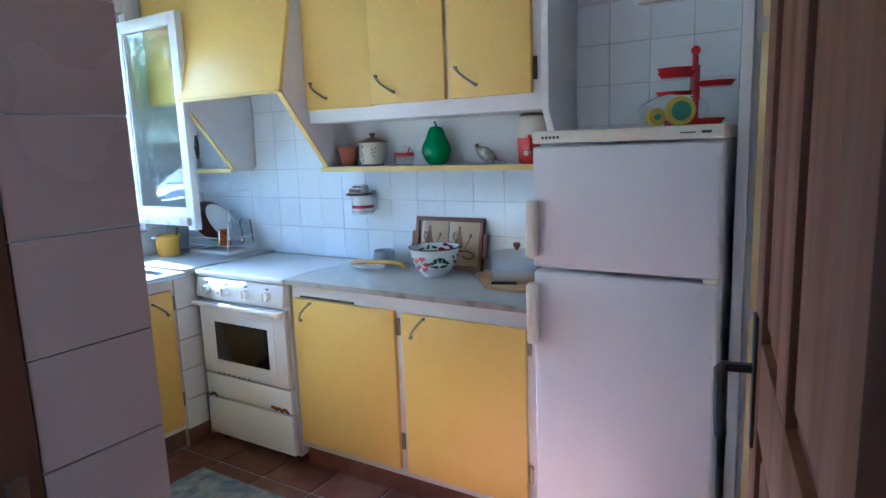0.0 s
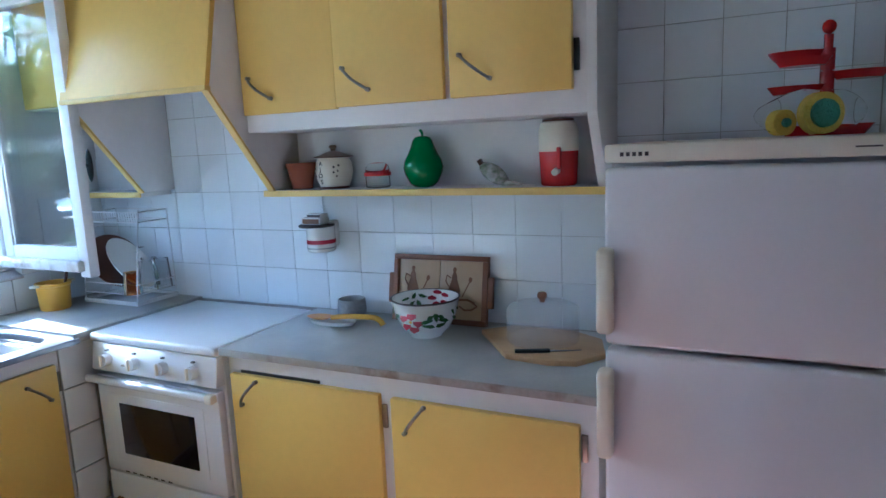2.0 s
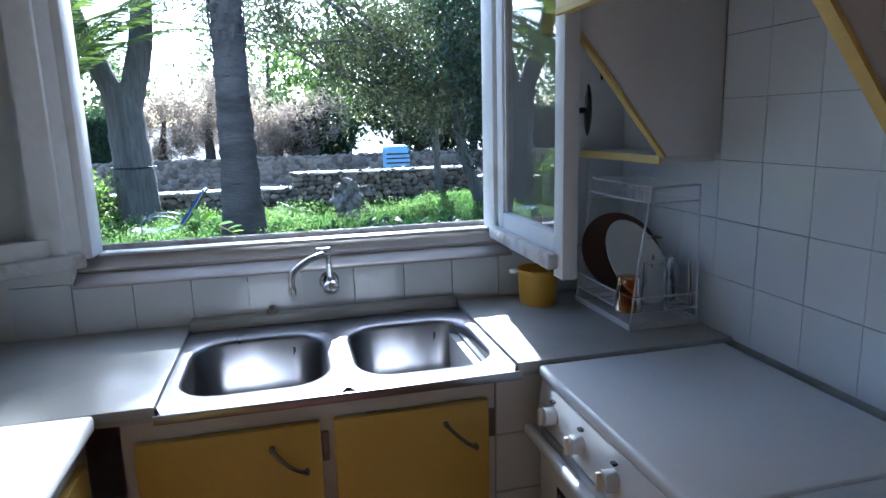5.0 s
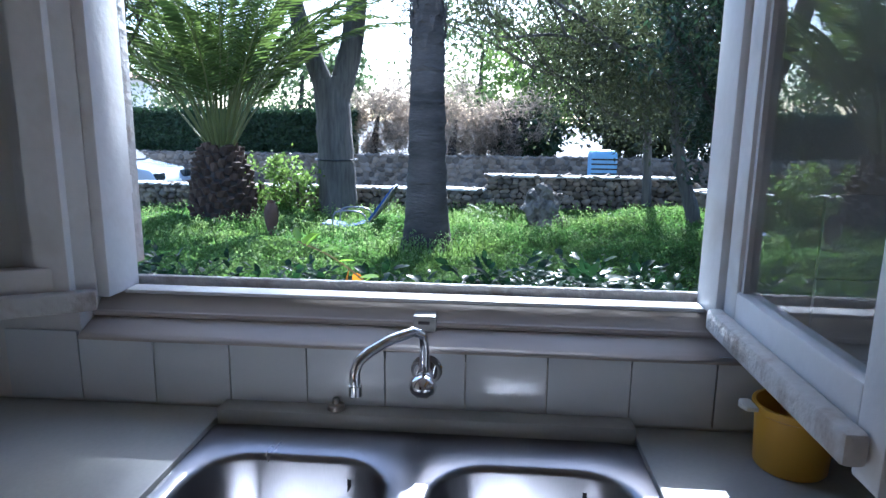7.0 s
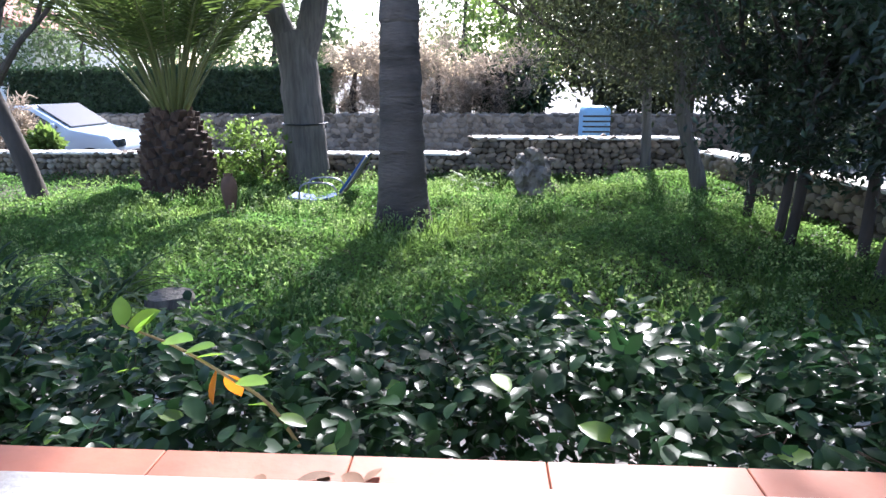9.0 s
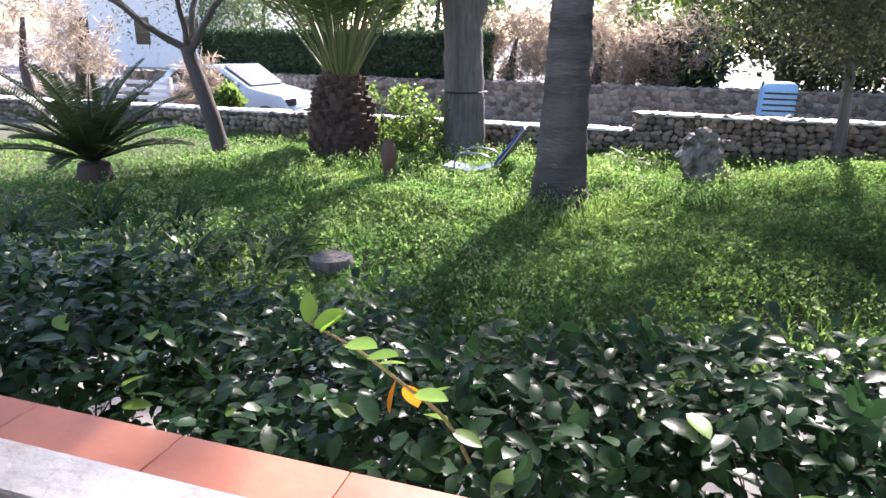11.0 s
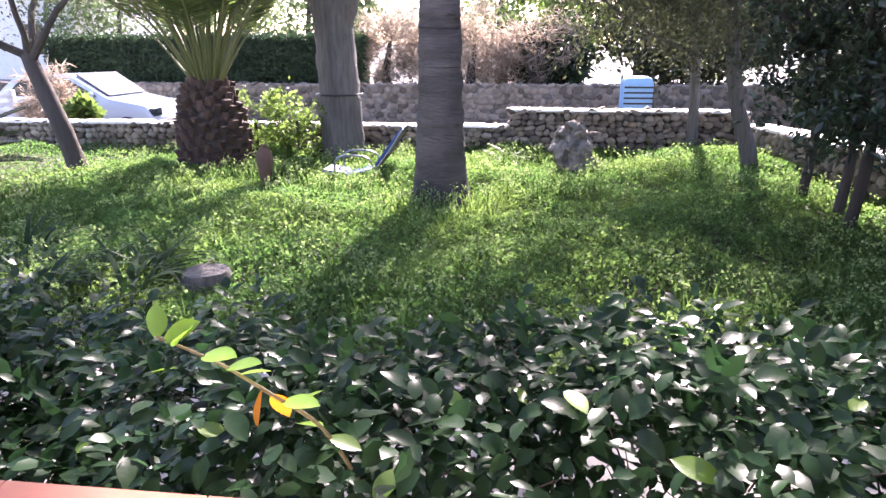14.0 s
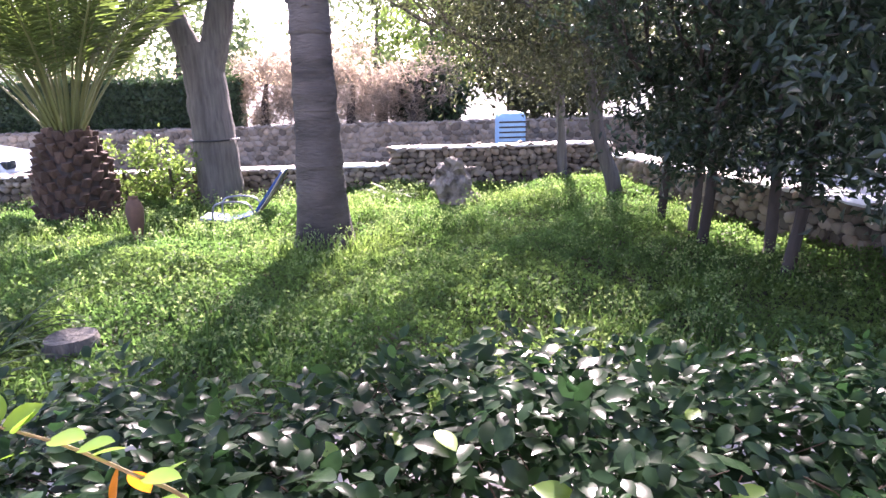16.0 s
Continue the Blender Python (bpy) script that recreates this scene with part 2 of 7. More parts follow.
def arrays(name, verts, faces, material, smooth=False):
    me = bpy.data.meshes.new(name)
    verts = np.asarray(verts, np.float32)
    faces = np.asarray(faces, np.int32)
    me.vertices.add(len(verts))
    me.vertices.foreach_set("co", verts.ravel())
    k = faces.shape[1]
    me.loops.add(faces.size)
    me.loops.foreach_set("vertex_index", faces.ravel())
    me.polygons.add(len(faces))
    me.polygons.foreach_set("loop_start", np.arange(0, faces.size, k, dtype=np.int32))
    me.update(calc_edges=True)
    me.validate()
    if smooth:
        me.polygons.foreach_set("use_smooth", [True] * len(me.polygons))
    me.materials.append(material)
    return me

# ---- structure: the kitchen ----
XW, XO = -0.475, -0.735          # inner and outer face of the window wall
YS = -1.90                       # kitchen face of the door wall
WY0, WY1, WZ0, WZ1 = -1.655, -0.383, 1.10, 2.15   # window opening
OY0, OY1 = -1.692, -0.332        # wider outer opening, before the shutters
DX0, DX1, DZ = 1.872, 2.78, 2.08  # doorway
CEIL = 2.50


def structure(name, bm, material, label, category):
    return solid(name, bm, material, label, category, "structure")


floor = structure("floor", box(bx(XO, 3.3, YS - 0.17, 0.2, -0.12, -0.006), 1.72, 3.3, -5.2, YS - 0.1701, -0.12, -0.006), GROUT, "dark red terracotta tiled kitchen floor with pale joints", "floor")
floor_hall = structure("floor_hall", bx(1.805, 3.0, -5.2, YS - 0.172, -0.0055, -0.0005), TERRA, "dark red terracotta hall floor", "floor")
wall_north = structure("wall_north", bx(XO, 3.3, 0.008, 0.25, -0.12, CEIL), GROUT, "white glazed square tiles on the kitchen wall", "wall")
bm = bmesh.new()
for b in ((YS - 0.17, WY0, -0.6, CEIL), (WY1, 0.008, -0.6, CEIL), (WY0, WY1, -0.6, 1.0), (WY0, WY1, WZ1, CEIL)):
    box(bm, -0.577, XW - 0.008, *b)
for b in ((YS - 0.17, OY0, -0.6, CEIL), (OY1, 0.008, -0.6, CEIL), (OY0, OY1, -0.6, 0.958), (OY0, OY1, WZ1, CEIL)):
    box(bm, XO, -0.5772, *b)
wall_west = structure("wall_west", bm, WALL, "white plastered window wall with tiles above the worktop", "wall")
bm = bmesh.new()
for b in ((XW - 0.008, DX0, -0.12, CEIL),):
    box(bm, b[0], b[1], YS - 0.17, YS, b[2], b[3])
box(bm, DX1, 3.0, YS - 0.17, YS, -0.12, CEIL)
box(bm, DX0, DX1, YS - 0.17, YS, DZ, CEIL)
wall_south = structure("wall_south", bm, WALL, "white plastered wall with an open doorway", "wall")
bm = bmesh.new()
box(bm, 3.0, 3.3, -2.9, 0.008, -0.12, CEIL)
box(bm, 3.0, 3.3, -4.4, -2.9, 1.95, CEIL)
box(bm, 3.0, 3.3, -3.55, -2.9, 1.1, 1.95)
box(bm, 3.0, 3.3, -4.4, -2.9, -0.12, 1.1)
box(bm, 3.0, 3.3, -5.2, -4.4, -0.12, CEIL)
wall_east = structure("wall_east", bm, WALL, "plain white plastered wall", "wall")
wall_hall = structure("wall_hall", bx(1.72, 3.3, -5.45, -5.2, -0.12, CEIL), WALL, "plain white plastered hall wall", "wall")
wall_hall_west = structure("wall_hall_west", bx(1.66, 1.805, -5.2, YS - 0.17, -0.12, CEIL), WALL, "plain white plastered hall wall", "wall")
ceiling = structure("ceiling", box(bx(XO - 0.25, 3.3, YS - 0.17, 0.25, CEIL, CEIL + 0.2), 1.72, 3.3, -5.45, YS - 0.1701, CEIL, CEIL + 0.2), WALL, "plain white plastered ceiling", "ceiling")


def door_frame():
    f = thing("door_frame", (DX0, YS - 0.12, 0), "dark brown stained wooden door frame in the doorway", "door frame", kind="structure")
    part("jamb", bx(DX0 - 0.06, DX0 + 0.012, YS - 0.24, YS - 0.171, 0, DZ + 0.06, bevel=0.006), WOOD, f)
    part("jamb", bx(DX1 - 0.012, DX1 + 0.06, YS - 0.24, YS - 0.171, 0, DZ + 0.06, bevel=0.006), WOOD, f)
    part("head", bx(DX0 + 0.0125, DX1 - 0.0125, YS - 0.24, YS - 0.171, DZ - 0.01, DZ + 0.06, bevel=0.006), WOOD, f)
    part("strike_plate", bx(DX0 + 0.0125, DX0 + 0.016, YS - 0.215, YS - 0.19, 0.98, 1.06, bevel=0.001), BRONZE, f)


door_frame()


def panel_door():
    """The door leaf, drawn closed along x from its hinge and then turned open."""
    at = (DX1 - 0.02, YS - 0.10, 0.0)
    w, h, th = 0.74, 2.04, 0.04
    d = thing("door_1", at, "dark brown panelled wooden door standing open into the kitchen", "door", kind="structure")
    b = Vector(at)

    def p(name, x0, x1, y0, y1, z0, z1, m, bev=0.004, lab="", par=None):
        return part(name, bx(b.x + x0, b.x + x1, b.y + y0, b.y + y1, b.z + z0, b.z + z1, bevel=bev), m, par or d, lab)
    p("stile", 0, 0.11, 0, th, 0.01, h, WOOD)
    p("stile", w - 0.11, w, 0, th, 0.01, h, WOOD)
    for z0, z1 in ((0.01, 0.20), (0.98, 1.12), (h - 0.13, h)):
        p("rail", 0.11, w - 0.11, 0.001, th - 0.001, z0, z1, WOOD)
    p("rail", w / 2 - 0.045, w / 2 + 0.045, 0.001, th - 0.001, 0.20, 0.98, WOOD)
    p("rail", w / 2 - 0.045, w / 2 + 0.045, 0.001, th - 0.001, 1.12, h - 0.13, WOOD)
    for x0, x1 in ((0.11, w / 2 - 0.045), (w / 2 + 0.045, w - 0.11)):
        for z0, z1 in ((0.20, 0.98), (1.12, h - 0.13)):
            p("panel", x0, x1, 0.014, th - 0.014, z0, z1, WOOD, 0)
            p("panel", x0 + 0.03, x1 - 0.03, 0.005, th - 0.005, z0 + 0.03, z1 - 0.03, WOOD, 0.008)
    for s, y in ((1, th), (-1, 0.0)):
        y0, y1 = (y, y + 0.006) if s > 0 else (y - 0.006, y)
        pl = p("handle_plate", w - 0.075, w - 0.035, y0, y1, 0.93, 1.15, BLACK, 0.002)
        ends = [Vector((w - 0.055, y + s * 0.006, 1.06)), Vector((w - 0.055, y + s * 0.05, 1.06)), Vector((w - 0.075, y + s * 0.055, 1.06)), Vector((w - 0.12, y + s * 0.055, 1.05)), Vector((w - 0.15, y + s * 0.055, 1.015)), Vector((w - 0.158, y + s * 0.053, 0.985))]
        part("lever", tube([b + e for e in ends], 0.009, 8), BLACK, pl)
    d.matrix_basis = Matrix.Translation(at) @ pose(0, 0, 0, 0, 0, 99.5)
    return d


panel_door()

# ---- window ----
def window():
    w = thing("window_1", (XW - 0.08, WY0, WZ0), "white painted wooden casement window standing open", "window", kind="structure")
    x0, x1 = -0.613, -0.505
    part("window_frame", bx(x0, x1, WY0, WY0 + 0.052, 1.096, WZ1 - 0.056, bevel=0.004), FRAME, w)
    part("frame_post", bx(x0, x1, WY1 - 0.052, WY1, 1.096, WZ1 - 0.056, bevel=0.004), FRAME, w)
    part("frame_head", bx(x0, x1, WY0, WY1, WZ1 - 0.055, WZ1, bevel=0.004), FRAME, w)
    part("frame_foot", bx(x0, -0.565, WY0 + 0.001, WY1 - 0.001, 1.001, 1.092, bevel=0.002), APRON, w)
    part("lip", bx(-0.60, -0.553, WY0 + 0.053, WY1 - 0.053, 1.0925, 1.101, bevel=0.003), FRAME, w)
    part("window_sill", prism([(-0.564, 1.090), (-0.528, 1.060), (-0.528, 1.001), (-0.564, 1.001)], "y", WY0 + 0.001, WY1 - 0.001, 0.002), APRON, w, "sloping inner sill board")
    part("moulding", tube([(-0.527, WY0 + 0.002, 1.058), (-0.527, WY1 - 0.002, 1.058)], 0.007, 8), APRON, w)
    part("apron_board", prism([(-0.526, 1.053), (-0.476, 1.032), (-0.466, 1.026), (-0.466, 1.020), (-0.526, 1.020)], "y", WY0 + 0.002, WY1 - 0.002, 0.002), APRON, w)
    part("latch_keeper", bx(-0.556, -0.512, -0.996, -0.952, 1.030, 1.078, bevel=0.003), ZINC, w, "small metal latch keeper")
    part("latch_slot", bx(-0.5118, -0.510, -0.986, -0.964, 1.062, 1.068), INK, w)
    for y0, y1 in ((WY0 - 0.09, WY0 - 0.001), (WY1 + 0.001, WY1 + 0.05)):
        part("casing", bx(XW - 0.0075, XW + 0.012, y0, y1, WZ0, WZ1 + 0.08, bevel=0.003), FRAME, w)
    part("casing", bx(XW - 0.0075, XW + 0.012, WY0, WY1, WZ1 + 0.001, WZ1 + 0.08, bevel=0.003), FRAME, w)


def sash(hinge_y, side, turn, name):
    """A glazed sash; drawn shut along the wall from its hinge and turned into the room. side: which way it runs from the hinge."""
    at = (-0.50, hinge_y, 1.088)
    h, wd, t = WZ1 - 1.088 - 0.05, 0.508, 0.04
    s = thing(name, at, "white painted casement sash with clear glass, swung open into the room", "window", kind="structure")
    b = Vector(at)

    def p(nm, a0, a1, z0, z1, m, d0=0.0, d1=t, bev=0.004, par=None, lab=""):
        ys = sorted((side * a0, side * a1))
        return part(nm, bx(b.x + d0, b.x + d1, b.y + ys[0], b.y + ys[1], b.z + z0, b.z + z1, bevel=bev), m, par or s, lab)
    p("stile", 0, 0.055, 0, h, FRAME)
    p("stile", wd - 0.055, wd, -0.035, h, FRAME)
    p("rail", 0.055, wd - 0.055, 0.0, 0.075, FRAME)
    p("rail", 0.055, wd - 0.055, h - 0.06, h, FRAME)
    p("drip_rail", 0.0, wd - 0.02, -0.012, 0.03, OLDPAINT, -0.03, -0.0005, 0.008, None, "weathered drip moulding")
    g = p("pane", 0.05, wd - 0.05, 0.07, h - 0.055, PANE, 0.017, 0.021, 0)
    g.visible_shadow = False
    p("bead", 0.055, 0.065, 0.075, h - 0.06, FRAME, 0.008, 0.017, 0)
    p("bead", wd - 0.065, wd - 0.055, 0.075, h - 0.06, FRAME, 0.008, 0.017, 0)
    hs = side
    if side < 0:
        k = p("espagnolette", wd - 0.045, wd - 0.02, 0.30, 0.44, BLACK, t, t + 0.006, 0.002, None, "black iron window catch")
        part("knob", tube([b + Vector((t + 0.006, hs * (wd - 0.033), 0.372)), b + Vector((t + 0.030, hs * (wd - 0.033), 0.372))], 0.007, 8), BLACK, k)
        part("grip", ball(bmesh.new(), b + Vector((t + 0.036, hs * (wd - 0.033), 0.372)), 0.008, 0.017, 0.062, 2), BLACK, k)
    for z in (0.15, h - 0.2):
        part("hinge", tube([b + Vector((t + 0.004, -side * 0.002, z)), b + Vector((t + 0.004, -side * 0.002, z + 0.07))], 0.007, 8), FRAME, s)
    s.matrix_basis = Matrix.Translation(at) @ pose(0, 0, 0, 0, 0, turn)
    return s


window()
sash(WY1 - 0.04, -1, 89.0, "window_2")
sash(WY0 + 0.03, 1, -150, "window_3")

outer_sill = thing("outer_sill", (XO, WY0, 1.0), "red clay tiles on the outer window sill", "window sill", kind="structure")
part("bed", box(bx(XO - 0.10, XO - 0.001, -1.98, OY1 + 0.15, 0.96, 1.008), XO, -0.615, OY0 + 0.002, OY1 - 0.002, 0.96, 1.008), WALL, outer_sill)
part("weather_bar", prism([(-0.700, 1.0305), (-0.700, 1.097), (-0.690, 1.100), (-0.618, 1.117), (-0.6145, 1.115), (-0.6145, 1.0305)], "y", OY0 + 0.002, OY1 - 0.002), OLDPAINT, outer_sill, "white sill board with flaking paint")
for i in range(7):
    y = -1.96 + i * 0.2445
    y0, y1 = max(y + 0.0007, OY0 + 0.003), min(y + 0.2438, OY1 - 0.003)
    part("tile", bx(XO - 0.115, XO - 0.0012, y + 0.0007, y + 0.2438, 1.0085, 1.030, bevel=0.0015, seg=1), REDTILE, outer_sill)
    if y1 - y0 > 0.03:
        part("tile", bx(XO - 0.0008, -0.66, y0, y1, 1.0085, 1.0298), REDTILE, outer_sill)


def shutter(y0, y1, name, edge):
    """A shutter folded back flat on the outer wall; edge: the side that carries the hinge."""
    s = thing(name, (XO - 0.05, y0, WZ0 - 0.03), "weathered white wooden outside shutter folded back on the wall", "shutter", kind="structure")
    z0, z1 = WZ0 + 0.01, WZ1 + 0.02
    part("stile", bx(XO - 0.055, XO - 0.01, y0, y0 + 0.07, z0, z1, bevel=0.004), OLDPAINT, s)
    part("stile", bx(XO - 0.055, XO - 0.01, y1 - 0.07, y1, z0, z1, bevel=0.004), OLDPAINT, s)
    for z in (z0, z1 - 0.09):
        part("rail", bx(XO - 0.054, XO - 0.011, y0 + 0.0702, y1 - 0.0702, z, z + 0.09, bevel=0.003), OLDPAINT, s)
    for k in range(16):
        z = z0 + 0.11 + k * 0.056
        bm = bx(-0.004, 0.004, y0 + 0.0702, y1 - 0.0702, -0.026, 0.026)
        bm.transform(Matrix.Translation((XO - 0.0325, 0, z)) @ Matrix.Rotation(radians(35), 4, 'Y'))
        part("slat", bm, OLDPAINT, s)
    for z in (z0 + 0.15, z1 - 0.25):
        part("hinge", tube([(XO - 0.012, edge, z), (XO - 0.012, edge, z + 0.09)], 0.008, 8), FRAME, s)
        part("bracket", bx(XO - 0.0095, XO - 0.0005, edge - 0.02, edge + 0.02, z + 0.02, z + 0.06), FRAME, s)


shutter(OY0 - 0.63, OY0 + 0.002, "shutter_1", OY0 - 0.008)
shutter(OY1 - 0.002, OY1 + 0.63, "shutter_2", OY1 + 0.008)

# ---- fitted units ----
def bow_handle(a, b, out, parent, name="handle"):
    """A thin bowed metal pull between a and b, standing off by the vector out."""
    a, b, out = Vector(a), Vector(b), Vector(out)
    bm = tube(arc(a + out * 0.35, b + out * 0.35, out * 0.8, 10), 0.0045, 8)
    for e in (a, b):
        tube([e, e + out * 0.45], 0.0065, 8, bm)
    return part(name, bm, BRONZE, parent, "bowed grey metal pull")


def base_cabinet_north():
    c = thing("base_cabinet", (0.70, -0.5, 0), "white base cabinet with two yellow doors under the worktop", "cabinet")
    part("body", bx(0.70, 1.865, -0.49, 0.005, 0.10, 0.857, bevel=0.002), WHITE, c)
    part("plinth", bx(0.70, 1.865, -0.46, 0.0, 0.0, 0.0995), TERRA, c, "dark red tile plinth")
    for i, (x0, x1) in enumerate(((0.722, 1.262), (1.300, 1.822))):
        d = part("door", bx(x0, x1, -0.512, -0.4905, 0.135, 0.800 - 0.004 * i, bevel=0.003), YELLOW, c)
        if i == 0:
            # black strip in place of the shade in the slit above the door
            part("gap", bx(x0 + 0.03, x0 + 0.33, -0.4945, -0.4902, 0.8005, 0.809), BLACK, c)
        bow_handle((x0 + 0.045, -0.512, 0.705), (x0 + 0.105, -0.512, 0.785), (0, -0.028, 0), d)
        for z in (0.22, 0.70):
            part("hinge", bx(x1 + 0.002, x1 + 0.018, -0.499, -0.4905, z, z + 0.07, bevel=0.002), BRONZE, d)


base_cabinet_north()
WORNEDGE = mat("worn_edge_strip", (0.36, 0.34, 0.30), 0.6, var=0.2, scale=70, bump=0.25, big=14, col2=(0.16, 0.11, 0.07), amount=0.35)
wt = thing("worktop", (0.7, -0.5, 0.858), "pale grey laminate worktop beside the cooker with a worn front edge", "worktop")
part("slab", bx(0.69, 1.868, -0.514, 0.0, 0.858, 0.880, bevel=0.003), FORMICA, wt)
part("edge_strip", bx(0.69, 1.868, -0.5185, -0.5142, 0.857, 0.8795, bevel=0.0015), WORNEDGE, wt, "worn brownish edge strip")


def cooker():
    x0, x1, yf, yb = 0.100, 0.685, -0.525, -0.03
    c = thing("cooker", (x0, yf, 0), "old white enamel gas cooker with closed lid and rust spots", "cooker")
    part("body", bx(x0, x1, yf + 0.03, yb, 0.04, 0.845, bevel=0.004), ENAMEL, c)
    part("lid", bx(x0 - 0.005, x1 + 0.005, yf - 0.005, yb, 0.852, 0.882, bevel=0.010, seg=3), ENAMEL, c)
    cp = part("control_panel", prism([(yf + 0.03, 0.752), (yf - 0.012, 0.752), (yf + 0.002, 0.850), (yf + 0.03, 0.850)], "x", x0, x1, 0.004), ENAMEL, c)
    for i in range(4):
        kx = x0 + 0.085 + i * 0.135
        k = part("knob", tube([(kx, yf - 0.004, 0.795), (kx, yf - 0.012, 0.795), (kx, yf - 0.014, 0.795), (kx, yf - 0.032, 0.797)], 0.021, 20), ENAMEL, c)
        part("grip", bx(kx - 0.004, kx + 0.004, yf - 0.042, yf - 0.032, 0.778, 0.816, bevel=0.002), CREAM, k)
        part("mark", bx(kx - 0.006, kx + 0.006, yf - 0.0115, yf - 0.0025, 0.826, 0.831), INK, cp)
    part("badge", bx(x0 + 0.155, x0 + 0.195, yf - 0.0125, yf - 0.004, 0.779, 0.784), BRONZE, cp)
    d = part("oven_door", bx(x0 + 0.006, x1 - 0.006, yf - 0.004, yf + 0.028, 0.375, 0.735, bevel=0.006), ENAMEL, c)
    part("handle", bx(x0 - 0.010, x1 - 0.0, yf - 0.040, yf - 0.014, 0.712, 0.738, bevel=0.008, seg=3), ENAMEL, d)
    part("handle_end", bx(x1 - 0.030, x1 + 0.003, yf - 0.042, yf - 0.0145, 0.709, 0.7385, bevel=0.006), CREAM, d, "yellowed plastic end cap")
    part("window_frame", bx(x0 + 0.075, x1 - 0.075, yf - 0.007, yf - 0.0042, 0.425, 0.672, bevel=0.0012), ENAMEL, d)
    part("window", bx(x0 + 0.115, x1 - 0.115, yf - 0.0095, yf - 0.0072, 0.452, 0.640, bevel=0.001), OVENGLASS, d, "dark oven glass")
    part("panel", bx(x0 + 0.004, x1 - 0.004, yf - 0.001, yf + 0.028, 0.255, 0.366, bevel=0.004), ENAMEL, c)
    part("drawer", bx(x0 + 0.002, x1 - 0.002, yf - 0.004, yf + 0.028, 0.055, 0.245, bevel=0.006), ENAMEL, c)
    for n_, xs, dirn, zc in ((9, x1 - 0.03, -0.012, 0.262), (4, x0 + 0.03, 0.014, 0.254)):
        bm = bmesh.new()
        for i in range(n_):
            ball(bm, (xs + dirn * i, yf - 0.002, zc + 0.010 * abs(math.sin(i * 2.1))), 0.012, 0.0035, 0.009, 1)
        part("rust_patch", bm, RUST, c, "flaked orange rust along the seam")
    bm = bmesh.new()
    for i in range(7):
        box(bm, x0 + 0.10 + 0.035 * i, x0 + 0.118 + 0.035 * i, yf - 0.0052, yf - 0.0042, 0.377, 0.382)
    part("chip", bm, INK, d)
    for x in (x0 + 0.04, x1 - 0.04):
        for y in (yf + 0.06, yb - 0.04):
            part("foot", tube([(x, y, 0), (x, y, 0.041)], 0.016, 10), BLACK, c)


cooker()

# sink run along the window
def sink_cabinet():
    c = thing("sink_cabinet", (0.0, -1.0, 0), "white sink cabinet with yellow doors below the window", "cabinet")
    part("front_frame", box(box(box(box(bx(0.035, 0.055, -1.44, -0.625, 0.80, 0.852), 0.035, 0.055, -1.44, -0.625, 0.10, 0.135), 0.035, 0.055, -1.04, -1.0, 0.135, 0.80), 0.035, 0.055, -1.44, -1.41, 0.135, 0.80), 0.035, 0.055, -0.655, -0.625, 0.135, 0.80), WHITE, c)
    part("side", bx(-0.45, 0.0345, -1.44, -1.42, 0.10, 0.845), WHITE, c)
    part("side", bx(-0.45, 0.0345, -0.645, -0.625, 0.10, 0.845), WHITE, c)
    part("bottom", bx(-0.45, 0.0345, -1.4195, -0.6455, 0.10, 0.12), WHITE, c)
    part("plinth", bx(-0.45, 0.03, -1.44, -0.625, 0.0, 0.0995), TERRA, c, "dark red tile plinth")
    for i, (y0, y1) in enumerate(((-1.415, -1.035), (-1.005, -0.645))):
        d = part("door", bx(0.0555, 0.075, y0, y1, 0.13, 0.80, bevel=0.003), YELLOW, c)
        bow_handle((0.075, y1 - 0.105, 0.755), (0.075, y1 - 0.035, 0.690), (0.028, 0, 0), d)
        for z in (0.22, 0.70):
            part("hinge", bx(0.0555, 0.064, y1 + 0.003, y1 + 0.018, z, z + 0.07, bevel=0.002), BRONZE, d)


sink_cabinet()
pier = thing("pier", (0.0, -0.55, 0), "white tiled pier between sink cabinet and cooker", "pier", kind="structure")
part("core", bx(-0.40, 0.052, -0.624, -0.50, 0.0, 0.853), GROUT, pier)
for i in range(5):
    part("tile", bx(0.0522, 0.060, -0.622, -0.502, 0.092 + 0.152 * i, 0.241 + 0.152 * i, bevel=0.002, seg=1), TILE, pier)
part("plinth", bx(0.0522, 0.062, -0.622, -0.502, 0.0, 0.09), TERRA, pier)

WT = 0.89
wc = thing("worktop_corner", (-0.2, -0.3, 0.855), "grey stone worktop in the corner beside the sink", "worktop")
part("slab", bx(XW + 0.001, 0.092, -0.578, -0.001, 0.868, WT, bevel=0.004), FORMICA, wc)
part("support_strip", bx(XW + 0.001, 0.086, -0.574, -0.001, 0.855, 0.8675), ZINC, wc)
wr = thing("worktop_return", (0, -1.6, 0.855), "grey stone worktop at the other end of the sink", "worktop")
part("slab", bx(XW + 0.001, 0.092, YS + 0.001, -1.362, 0.868, WT, bevel=0.004), FORMICA, wr)
part("support_strip", bx(XW + 0.001, 0.086, YS + 0.001, -1.366, 0.855, 0.8675), ZINC, wr)
solid("side_worktop", bx(0.0945, 1.145, YS + 0.001, -1.470, 0.857, WT + 0.002, bevel=0.011, seg=3), WHITE, "thick white painted worktop along the door wall, in the sun", "worktop", at=(0.6, -1.6, 0.857))


